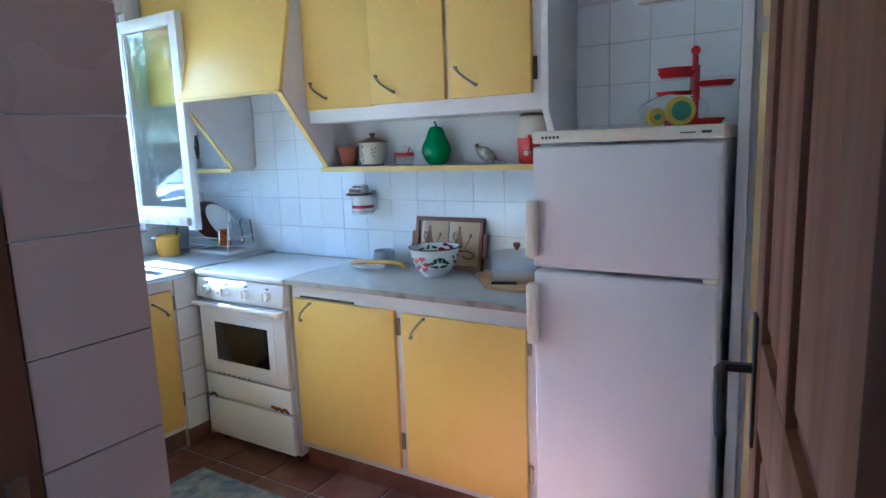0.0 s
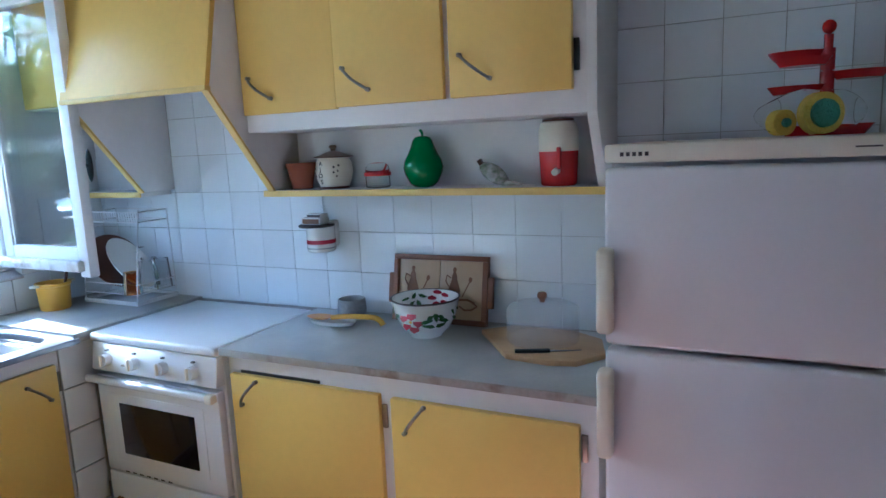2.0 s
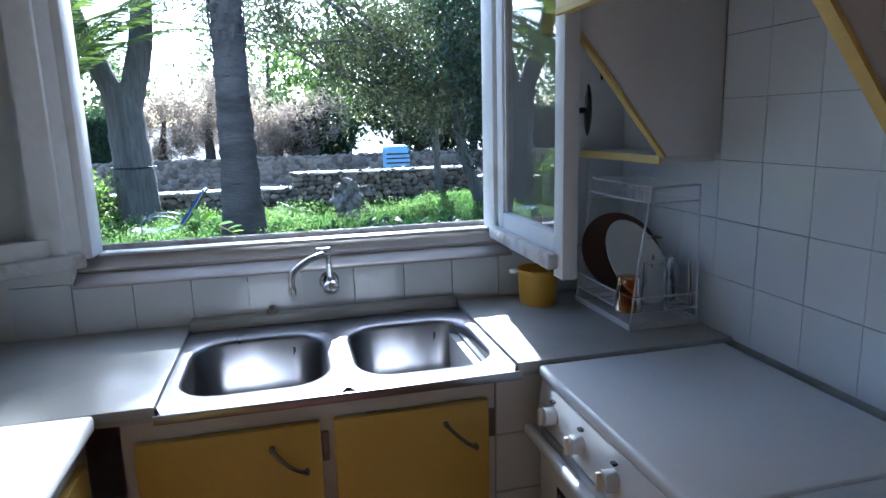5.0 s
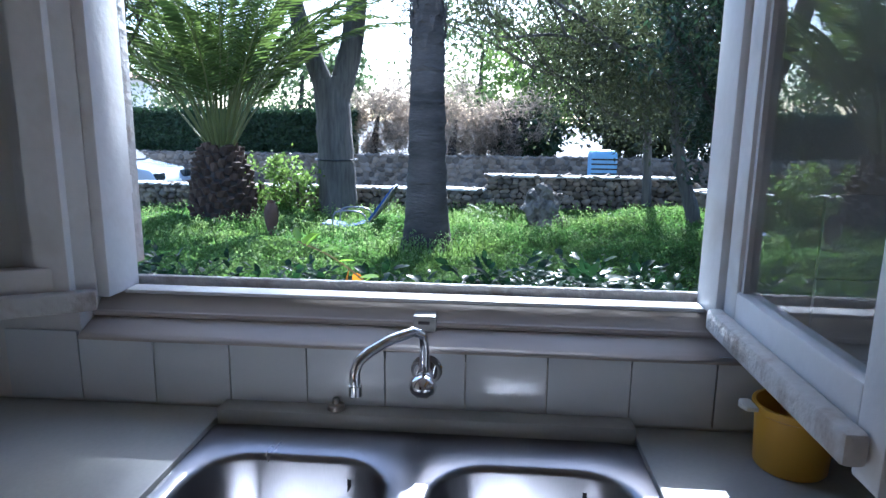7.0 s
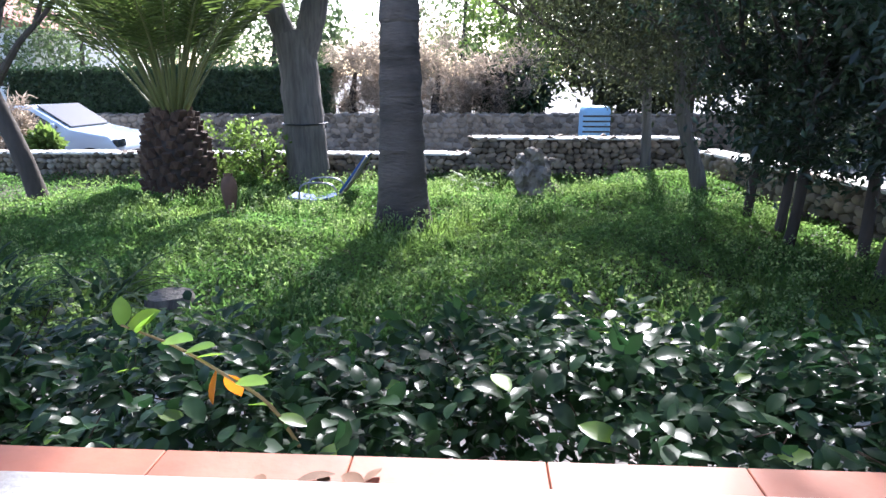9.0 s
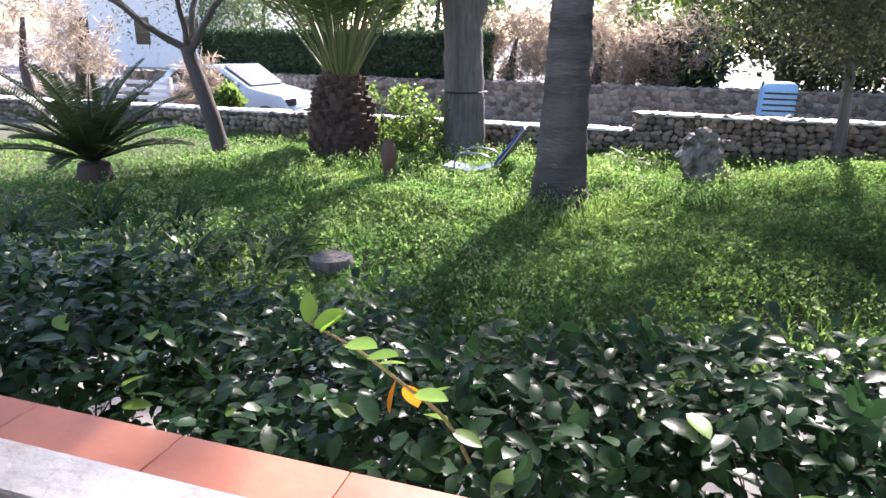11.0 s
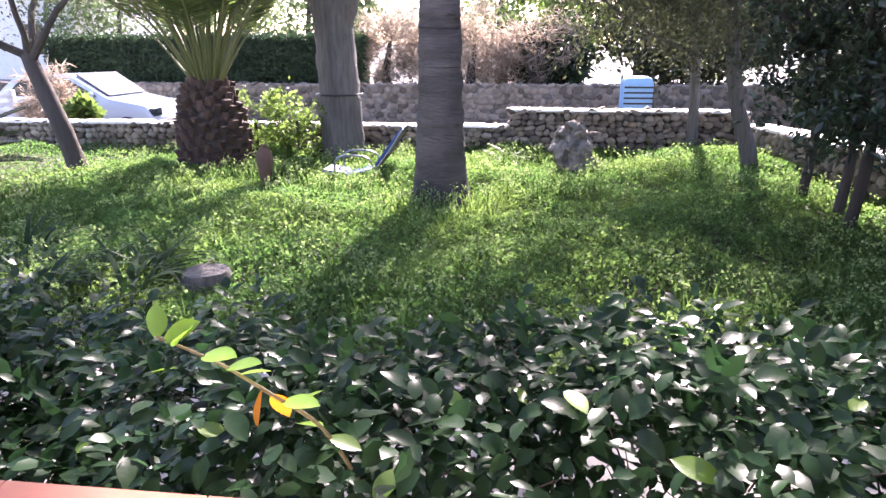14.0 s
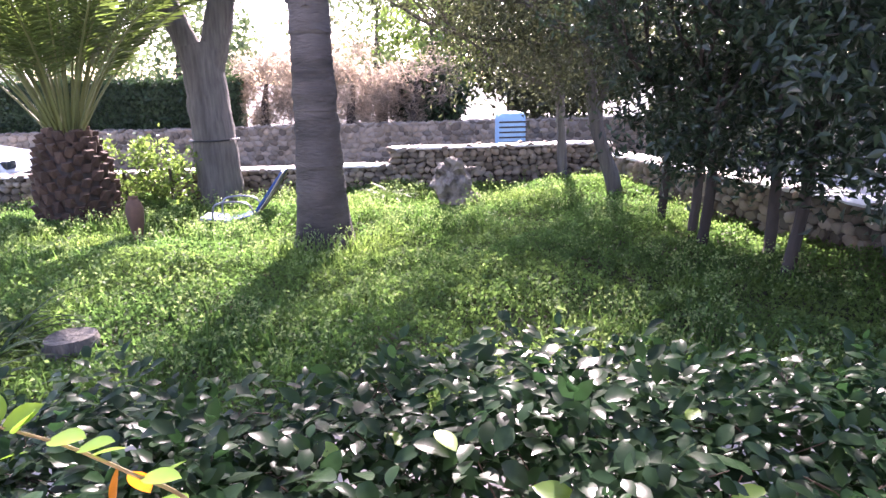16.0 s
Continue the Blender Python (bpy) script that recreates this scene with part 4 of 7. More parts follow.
# stones
def stone_mesh(seed):
    """A rough angular stone with chipped edges, one unit across."""
    r = random.Random(seed)
    n = r.choice((5, 6, 6, 7))
    outline = []
    for i in range(n):
        q = 6.28318531 * (i + r.uniform(-0.28, 0.28)) / n
        k = r.uniform(0.47, 0.62)
        outline.append((max(-0.5, min(0.5, k * math.cos(q))), max(-0.5, min(0.5, k * math.sin(q)))))
    bm = bmesh.new()
    rings = []
    for y, k in ((-0.5, 0.72), (-0.34, 1.0), (0.34, 1.0), (0.5, 0.72)):
        rings.append([bm.verts.new((u * k + r.uniform(-0.03, 0.03), y + r.uniform(-0.06, 0.06), v * k + r.uniform(-0.03, 0.03))) for u, v in outline])
    bm.faces.new(rings[0])
    bm.faces.new(rings[-1][::-1])
    for p, q in zip(rings, rings[1:]):
        for i in range(n):
            bm.faces.new((p[i], q[i], q[(i + 1) % n], p[(i + 1) % n]))
    bmesh.ops.recalc_face_normals(bm, faces=bm.faces)
    bmesh.ops.triangulate(bm, faces=bm.faces)
    return finish(bm, "stone", STONE, False)


STONES = [stone_mesh(i) for i in range(12)]
STONE_V = [(np.array([v.co[:] for v in m.vertices]), np.array([p.vertices[:] for p in m.polygons])) for m in STONES]


def stone_field(length, height, size):
    """Places and sizes of rough courses over a wall's face: along, up, width, height."""
    out = []
    z = 0.0
    while z < height - 0.03:
        h = size * random.uniform(0.75, 1.15)
        h = min(h, height - z + 0.01)
        a = -random.uniform(0, size)
        while a < length:
            w = size * random.uniform(0.8, 1.9)
            out.append((a + w / 2, z + h / 2 + random.uniform(-0.02, 0.02), w, h))
            a += w * 0.97
        z += h * 0.94
    return out


def stone_wall(name, p, q, z0, height, thick, size, label, near=None, cap=True, core_m=None, inset=0.035):
    """A dry stone wall from p to q. near: a test on (x, y) for stones that stand alone; the rest is joined."""
    p, q = Vector((*p, 0)), Vector((*q, 0))
    d = (q - p).normalized()
    nrm = Vector((-d.y, d.x, 0))
    L = (q - p).length
    w = thing(name, (p.x, p.y, z0), label, "stone wall", kind="structure")
    ang = math.atan2(d.y, d.x)
    M = Matrix.Translation((p.x, p.y, z0)) @ Matrix.Rotation(ang, 4, 'Z')
    core = bx(0, L, -thick / 2 + inset, thick / 2 - inset, -0.1, height - 0.01)
    core.transform(M)
    part("core", core, core_m or MORTAR, w)
    if cap:
        bm = bmesh.new()
        nseg = max(2, int(L / 0.35))
        for i in range(nseg):
            a, b2 = L * i / nseg, L * (i + 1) / nseg
            j = random.uniform(-0.008, 0.008)
            box(bm, a, b2, -thick / 2 - 0.03 + j, thick / 2 + 0.03 + j, height - 0.01, height + 0.014 + j)
        bm.transform(M)
        part("cap", bm, LIME, w, "whitewashed lime cap")
    V, F, o = [], [], 0
    for s in (1, -1):
        for a, z, sw, sh in stone_field(L, height, size):
            c = M @ Vector((a, s * (thick / 2 - 0.03), z))
            k = random.randrange(12)
            m = Matrix.Translation(c) @ Matrix.Rotation(ang, 4, 'Z') @ Matrix.Rotation(random.uniform(-0.5, 0.5), 4, 'Y') @ Matrix.Diagonal((sw * 1.04, 0.13 * random.uniform(0.7, 1.25), sh * 1.12, 1))
            if near and s == near[0] and near[1](c) and near[2] > 0:
                near[2] -= 1
                LATER.append((STONES[k], Matrix.Translation(-Vector(w["base"])) @ m, w))
            else:
                vv, ff = STONE_V[k]
                A = np.array(m)
                V.append(vv @ A[:3, :3].T + A[:3, 3] - np.array(w["base"]))
                F.append(ff + o)
                o += len(vv)
    if V:
        ob = new("stones", arrays("stones", np.concatenate(V), np.concatenate(F), STONEI))
        ob.parent = w
        ob["kind"] = "stuff"
    return w


LATER = []
PALEMORTAR = mat("pale_wall_mortar", (0.30, 0.255, 0.205), 0.95, var=0.3, scale=14, bump=0.4, big=2.5, col2=(0.20, 0.165, 0.13), amount=0.5)
stone_wall("garden_wall_1", (-9.2, -0.95), (-9.2, 2.15), 0.02, 0.68, 0.32, 0.088, "rough dry stone garden wall with whitewashed cap", [1, lambda c: c.y < 2.0, 160])
stone_wall("garden_wall_2", (-9.2, -14.0), (-9.2, -0.96), 0.02, 0.46, 0.32, 0.088, "lower run of the dry stone garden wall", [-1, lambda c: c.y > -7.5, 180])
stone_wall("garden_wall_3", (-9.0, 2.18), (-0.9, 3.62), 0.02, 0.54, 0.36, 0.096, "dry stone boundary wall with bright cap beside the shrubs", [-1, lambda c: c.x > -8, 150])
stone_wall("road_wall", (-15.6, -15), (-15.6, 16), -0.42, 1.12, 0.4, 0.135, "stone wall on the far side of the road", None, False, PALEMORTAR, -0.002)
stone_wall("road_wall_2", (-15.7, -34), (-15.7, -15.05), -0.42, 0.5, 0.4, 0.26, "stone wall further down the road", None, False)


# ---- trees ----
def limb(bm, pts, r0, r1, seg=10, wob=0.0):
    tube(pts, r0, seg, bm, taper=r1)
    return bm


def smooth_path(pts, n=6):
    """Rounds a line of points."""
    pts = [Vector(p) for p in pts]
    out = []
    for i in range(len(pts) - 1):
        p0, p1, p2, p3 = pts[max(i - 1, 0)], pts[i], pts[i + 1], pts[min(i + 2, len(pts) - 1)]
        for k in range(n):
            t = k / n
            out.append(0.5 * ((2 * p1) + (p2 - p0) * t + (2 * p0 - 5 * p1 + 4 * p2 - p3) * t * t + (3 * p1 - p0 - 3 * p2 + p3) * t ** 3))
    out.append(pts[-1])
    return out


def roughen(bm, amount, scale=3.0):
    for v in bm.verts:
        v.co += Vector(noise.noise_vector(v.co * scale)) * amount
    return bm


def twigs(bm, start, direction, length, r, depth, ends, spread=0.6):
    """Grows forking limbs and notes where their ends lie."""
    d = Vector(direction).normalized()
    p = Vector(start)
    pts = [p.copy()]
    for i in range(4):
        d = (d + Vector((random.uniform(-1, 1), random.uniform(-1, 1), random.uniform(-0.6, 0.9))) * 0.22).normalized()
        p = p + d * length / 4
        pts.append(p.copy())
    tube(pts, r, 6 if depth < 2 else 8, bm, taper=r * 0.55)
    ends.append(p.copy())
    if depth <= 0:
        return
    ends.append(pts[2].copy())
    for _ in range(random.choice((2, 3))):
        nd = d + Vector((random.uniform(-1, 1), random.uniform(-1, 1), random.uniform(-0.5, 0.8))) * spread
        twigs(bm, p, nd, length * random.uniform(0.6, 0.85), r * 0.55, depth - 1, ends, spread)


def crown_at(ends, per, size, length, width, material, name, droop=0.1):
    e = np.array([p[:] for p in ends])
    c = e[:, None, :] + rng.normal(size=(len(e), per, 3)) * size
    return foliage(name, c.reshape(-1, 3), length, width, material, -droop)


def tree(name, at, label, trunk, r0, r1, branches, leaf, bark=BARK, rough=0.02, hang=None):
    """trunk: points; branches: (start, direction, length, radius, depth)."""
    t = thing(name, at, label, "tree")
    bm = tube(smooth_path(trunk), r0, 18, taper=r1)
    roughen(bm, rough, 6.0)
    part("trunk", bm, bark, t)
    ends = []
    for s, d, ln, r, dep in branches:
        bm = bmesh.new()
        twigs(bm, s, d, ln, r, dep, ends)
        part("limb", bm, bark, t)
    if hang:
        n_, lo, hi = hang
        c = rng.uniform(lo, hi, (n_, 3))
        low = lo[2] + 0.28 + 0.26 * np.sin(c[:, 1] * 4.1) + 0.14 * np.sin(c[:, 1] * 9.7 + c[:, 0] * 5)
        gap = np.sin(c[:, 1] * 3.3 + c[:, 2] * 2.7) + np.sin(c[:, 2] * 5.1 - c[:, 1] * 2.2) > -1.15
        ends += [Vector(p) for p in c[(c[:, 2] > low) & gap]]
    if leaf:
        per, size, ln, wd, m = leaf
        me = crown_at(ends, per, size, ln, wd, m, "crown")
        co = np.empty(len(me.vertices) * 3, np.float32)
        me.vertices.foreach_get("co", co)
        me.vertices.foreach_set("co", (co.reshape(-1, 3) - np.array(at, np.float32)).ravel())
        ob = new("crown", me)
        ob.parent = t
    return t


def fork_tree():
    at = (-8.75, -3.2, 0.05)
    t = thing(at=at, name="forked_tree", label="thick grey-barked tree forking into two limbs", category="tree")
    x, y, z = at
    bm = bmesh.new()
    tube(smooth_path([(x, y, 0.0), (x, y, 0.35), (x, y - 0.03, 1.2), (x, y - 0.06, 1.75), (x + 0.02, y - 0.12, 2.1)]), 0.30, 22, bm, taper=0.24)
    roughen(bm, 0.03, 5)
    part("trunk", bm, BARK, t)
    bm = tube(smooth_path([(x, y - 0.08, 1.7), (x, y - 0.28, 2.25), (x, y - 0.52, 2.9), (x, y - 0.7, 3.8), (x - 0.2, y - 0.9, 5)]), 0.17, 16, taper=0.09)
    part("limb", roughen(bm, 0.02, 5), BARK, t)
    bm = tube(smooth_path([(x, y + 0.0, 1.75), (x, y + 0.2, 2.4), (x, y + 0.33, 3.2), (x, y + 0.42, 4.0), (x, y + 0.7, 5.2)]), 0.19, 16, taper=0.10)
    part("limb", roughen(bm, 0.02, 5), BARK, t)
    bm = tube([(x + 0.305 * math.cos(a / 10), y - 0.02 + 0.305 * math.sin(a / 10), 0.93) for a in range(64)], 0.012, 6)
    part("tie", bm, BLACK, t, "dark wire tied round the trunk")
    ends = []
    bm = bmesh.new()
    for s, d in (((x, y - 0.7, 3.7), (0.3, -1, 0.5)), ((x, y - 0.6, 3.1), (0.5, -0.6, 0.7)), ((x, y + 0.4, 3.5), (0.5, 0.9, 0.4)), ((x, y + 0.5, 4.3), (0, 1, 0.5)), ((x, y - 0.8, 4.6), (-0.5, -0.4, 1)), ((x, y + 0.6, 4.9), (0.2, 0.3, 1)), ((x, y + 0.45, 4.0), (0.9, 0.5, 0.35)), ((x, y - 0.7, 4.0), (0.9, -0.5, 0.35)), ((x, y + 0.6, 4.6), (0.7, 1.0, 0.2)), ((x, y - 0.8, 4.5), (0.5, -1.0, 0.2)), ((x, y - 0.75, 4.2), (0.8, 0.2, 0.5))):
        twigs(bm, s, d, 1.3, 0.06, 2, ends)
    # unseen high limb, added to keep some sun off the window
    high = smooth_path([(x, y + 0.65, 4.9), (x, y + 1.1, 5.8), (x, y + 1.5, 6.4), (x, y + 2.0, 6.85)])
    tube(high, 0.09, 8, bm, taper=0.04)
    for q in (12,):
        twigs(bm, high[q], (random.uniform(-0.3, 0.3), 0.4, 0.3), 0.40, 0.03, 1, ends, 0.6)
    # unseen leafy row, added to shade the sill's left end and left worktop
    shade_spray = [Vector((x + random.uniform(-0.15, 0.15), -1.15 + 0.09 * i, 6.78 + 0.045 * i + random.uniform(-0.04, 0.04))) for i in range(10)]
    tube(shade_spray, 0.025, 6, bm, taper=0.01)
    part("brushwood", bm, BARK, t)["kind"] = "stuff"
    for tips, per, size in ((ends, 92, 0.26), (shade_spray, 110, 0.13)):
        me = crown_at(tips, per, size, 0.10, 0.4, OLIVE, "crown")
        co = np.empty(len(me.vertices) * 3, np.float32)
        me.vertices.foreach_get("co", co)
        me.vertices.foreach_set("co", (co.reshape(-1, 3) - np.array(at, np.float32)).ravel())
        new("crown", me).parent = t


fork_tree()


def fan_palm():
    at = (-6.13, -1.57, 0.03)
    x, y, z = at
    t = thing("palm_tree", at, "tall palm with a ringed grey trunk flaring at the foot", "palm tree")
    prof = [(0.345, -0.05), (0.335, 0.05), (0.300, 0.10), (0.262, 0.28), (0.232, 0.48)]
    h = 0.50
    i = 0
    while h < 2.35:
        r = 0.15 + 0.078 * math.exp(-(h - 0.5) * 0.75) + 0.004 * math.sin(i * 2.3)
        prof += [(r + 0.007, h + 0.015), (r + 0.004, h + 0.05), (r - 0.003, h + 0.095)]
        h += 0.105 + 0.03 * math.sin(i * 1.7)
        i += 1
    bm = lathe(prof, 26, (x, y, 0.0))
    roughen(bm, 0.012, 7)
    part("trunk", bm, PALMBARK, t)
    bm = tube(smooth_path([(x, y, 2.3), (x + 0.01, y, 3.2), (x, y + 0.02, 5.0), (x, y, 9.2)]), 0.165, 20, taper=0.14)
    part("upper_trunk", roughen(bm, 0.015, 9), PALMBARK, t, "upper trunk with old leaf stubs")
    bm = bmesh.new()
    v = [bm.verts.new(p) for p in ((0, -0.055, 0), (0, 0.055, 0), (0.03, 0.03, 0.17), (0.03, -0.03, 0.17), (0.035, 0, 0.02))]
    for fc in ((0, 4, 3), (4, 2, 3), (4, 1, 2)):
        bm.faces.new([v[q] for q in fc])
    stub = finish(bm, "leaf_stub", PALMBARK, False)
    for k in range(110):
        a, zz = k * 2.399963, 2.2 + k * 0.020
        ob = new("leaf_stub", stub)
        ob.parent = t
        ob.matrix_local = Matrix.Translation((0.163 * math.cos(a), 0.163 * math.sin(a), zz - z)) @ Matrix.Rotation(a, 4, 'Z')
    # skirt of fans high above
    C, D, N, Ln = [], [], [], []
    for k in range(26):
        a = k * 2.399963
        el = radians(-30 + 90 * (k / 26))
        o = Vector((math.cos(a) * math.cos(el), math.sin(a) * math.cos(el), math.sin(el)))
        hub = Vector((x, y, 9.2)) + o * 0.9
        sd = o.cross(Vector((0, 0, 1))).normalized()
        for j in range(15):
            q = radians(-70 + 10 * j)
            C.append(hub[:])
            D.append((o * math.cos(q) + sd * math.sin(q))[:])
            N.append(o.cross(sd)[:])
            Ln.append(0.75)
    v, f = leaf_mesh(np.array(C), np.array(D), np.array(N), np.array(Ln), np.full(len(C), 0.06))
    v -= np.array(at)
    new("crown", arrays("crown", v, f, FRONDM)).parent = t


fan_palm()


def feather_frond(base, direction, length, arch, leaflets, ll, V, F, S, lift=0.0, drop=0.5, first=0.26):
    """One arching frond of leaflets; S takes its stalk."""
    d = Vector(direction).normalized()
    pts = []
    flat = Vector((d.x, d.y, 0)).normalized()
    p = Vector(base)
    el = math.asin(max(-1, min(1, d.z)))
    n = 14
    for i in range(n + 1):
        pts.append(p.copy())
        e = el - arch * (i / n) ** 1.4
        p = p + (flat * math.cos(e) + Vector((0, 0, 1)) * math.sin(e)) * length / n
    tube(pts, 0.018, 5, S, taper=0.004)
    C, D, N, Ln = [], [], [], []
    for i in range(leaflets):
        t = first + (1 - first) * i / leaflets
        k = min(int(t * n), n - 1)
        c = pts[k].lerp(pts[k + 1], t * n - k)
        ax = (pts[k + 1] - pts[k]).normalized()
        sd = ax.cross(Vector((0, 0, 1)))
        sd = sd.normalized() if sd.length > 1e-3 else Vector((1, 0, 0))
        up = sd.cross(ax)
        for s in (1, -1):
            C.append(c[:])
            D.append((sd * s * 0.8 + ax * drop + up * lift + Vector((0, 0, -0.12 * random.random())))[:])
            N.append(up[:])
            Ln.append(ll * math.sin(0.35 + 2.5 * t) * random.uniform(0.85, 1.1))
    v, f = leaf_mesh(np.array(C), np.array(D), np.array(N), np.array(Ln), np.full(len(C), 0.021))
    F.append(f + sum(len(a) for a in V))
    V.append(v)


def date_palm():
    at = (-7.9, -4.63, 0.05)
    x, y, z = at
    t = thing("date_palm", at, "stout young date palm with a pineapple-like trunk and feather fronds", "palm tree")
    prof = [(0.31, -0.05), (0.37, 0.15), (0.385, 0.38), (0.355, 0.62), (0.29, 0.84), (0.22, 1.02), (0.15, 1.16), (0.0, 1.2)]
    part("trunk", lathe(prof, 24, (x, y, 0.0)), DARKBARK, t)
    me = None
    for k in range(150):
        a, u = k * 2.399963, k / 150
        zz = 0.02 + 1.08 * u
        r = float(np.interp(zz, [p[1] for p in prof], [p[0] for p in prof])) + 0.01
        if me is None:
            bm = bmesh.new()
            v = [bm.verts.new(p) for p in ((0, -0.075, 0), (0, 0.075, 0), (0.045, 0.0, -0.02), (0.075, -0.04, 0.085), (0.075, 0.04, 0.085), (0.02, -0.05, 0.1), (0.02, 0.05, 0.1))]
            for fc in ((0, 2, 3), (2, 1, 4), (2, 4, 3), (0, 3, 5), (1, 6, 4), (3, 4, 6, 5)):
                bm.faces.new([v[i] for i in fc])
            me = finish(bm, "leaf_base", SCALE, False)
        ob = new("leaf_base", me)
        ob.parent = t
        ob.matrix_local = Matrix.Translation((r * math.cos(a), r * math.sin(a), zz - z)) @ Matrix.Rotation(a + random.uniform(-0.15, 0.15), 4, 'Z') @ Matrix.Rotation(random.uniform(-0.35, 0.2), 4, 'Y') @ Matrix.Diagonal((random.uniform(0.8, 1.4), random.uniform(0.8, 1.1), random.uniform(0.8, 1.2), 1))
    for k in range(46):
        a = k * 2.399963
        el = radians(89 - 33 * (k / 46) ** 0.9)
        V, F, S = [], [], bmesh.new()
        feather_frond((x + 0.11 * math.cos(a), y + 0.11 * math.sin(a), 1.02), (math.cos(a) * math.cos(el), math.sin(a) * math.cos(el), math.sin(el)), random.uniform(3.2, 4.3), radians(random.uniform(35, 95)), 58, 0.34, V, F, S)
        fr = new("frond", arrays("frond", np.concatenate(V) - np.array(at), np.concatenate(F), FRONDM))
        fr.parent = t
        fr["base"] = at
        part("stalk", S, STALKM, fr)


date_palm()


def cycad():
    at = (-5.1, -5.95, 0.05)
    x, y, z = at
    t = thing("cycad", at, "low dark cycad with a rosette of stiff feather fronds", "cycad")
    part("trunk", roughen(lathe([(0.17, -0.05), (0.19, 0.15), (0.15, 0.38), (0.0, 0.42)], 16, (x, y, 0)), 0.02, 14), DARKBARK, t)
    for k in range(30):
        a = k * 2.399963
        el = radians(74 - 58 * (k / 30))
        V, F, S = [], [], bmesh.new()
        feather_frond((x, y, 0.40), (math.cos(a) * math.cos(el), math.sin(a) * math.cos(el), math.sin(el)), random.uniform(0.85, 1.15), radians(34), 40, 0.17, V, F, S, 0.35, 0.3, 0.16)
        fr = new("frond", arrays("frond", np.concatenate(V) - np.array(at), np.concatenate(F), CYCADM))
        fr.parent = t
        fr["base"] = at
        part("stalk", S, CYCADM, fr)


cycad()

random.seed(5)
tree("leaning_tree", (-7.15, -5.95, 0.05), "dark leaning garden tree with sparse spreading twigs",
     [(-7.15, -5.95, 0), (-7.17, -6.08, 0.55), (-7.2, -6.28, 1.1), (-7.22, -6.4, 1.45)], 0.115, 0.08,
     [((-7.22, -6.38, 1.42), (0.1, -1, 0.28), 1.3, 0.05, 3), ((-7.22, -6.36, 1.38), (0.1, 0.75, 0.75), 1.0, 0.05, 3), ((-7.22, -6.4, 1.42), (0.6, -0.5, 0.45), 1.1, 0.045, 3), ((-7.22, -6.4, 1.44), (-0.5, 0.1, 0.9), 1.1, 0.045, 3), ((-7.22, -6.4, 1.44), (0.3, 0.2, 0.6), 1.0, 0.04, 3)],
     (65, 0.17, 0.05, 0.35, OLIVE), DARKBARK, 0.012)
random.seed(9)
tree("olive_tree", (-7.6, 1.75, 0.05), "slender grey garden tree with a drooping olive-green crown",
     [(-7.6, 1.75, 0), (-7.65, 1.7, 0.4), (-7.75, 1.5, 1.1), (-7.8, 1.4, 2.0), (-7.75, 1.35, 3.0)], 0.10, 0.06,
     [((-7.75, 1.5, 1.2), (0.3, 0.4, 1), 1.3, 0.04, 3), ((-7.8, 1.4, 1.9), (0.2, -1, 0.5), 1.3, 0.045, 3), ((-7.8, 1.4, 2.1), (0.6, 0.6, 0.6), 1.3, 0.045, 3), ((-7.75, 1.35, 2.9), (0.1, -0.7, 0.8), 1.4, 0.04, 3), ((-7.75, 1.35, 2.9), (0.1, 0.7, 0.8), 1.4, 0.04, 3), ((-7.77, 1.37, 2.4), (-0.4, -1.0, 0.2), 1.4, 0.04, 3)],
     (58, 0.20, 0.070, 0.36, OLIVE), BARK, 0.01, (190, (-8.3, 0.2, 1.4), (-7.0, 2.2, 3.1)))
random.seed(12)
tree("olive_tree", (-8.8, 1.4, 0.05), "thin garden tree by the wall with hanging olive-brown foliage",
     [(-8.8, 1.4, 0), (-8.8, 1.37, 0.8), (-8.78, 1.3, 1.6), (-8.75, 1.15, 2.3)], 0.075, 0.045,
     [((-8.78, 1.3, 1.4), (0.2, -1, 0.4), 1.3, 0.035, 3), ((-8.75, 1.15, 2.2), (0.2, -0.9, 0.7), 1.3, 0.035, 3), ((-8.75, 1.15, 2.2), (0.2, 0.5, 1), 1.3, 0.035, 3), ((-8.78, 1.3, 1.7), (0.4, 0.5, 0.5), 1.1, 0.03, 3), ((-8.76, 1.2, 2.0), (-0.2, -1.0, 0.1), 1.5, 0.035, 3)],
     (58, 0.20, 0.070, 0.36, OLIVE), BARK, 0.008, (320, (-9.2, -0.2, 1.4), (-8.3, 2.0, 3.1)))


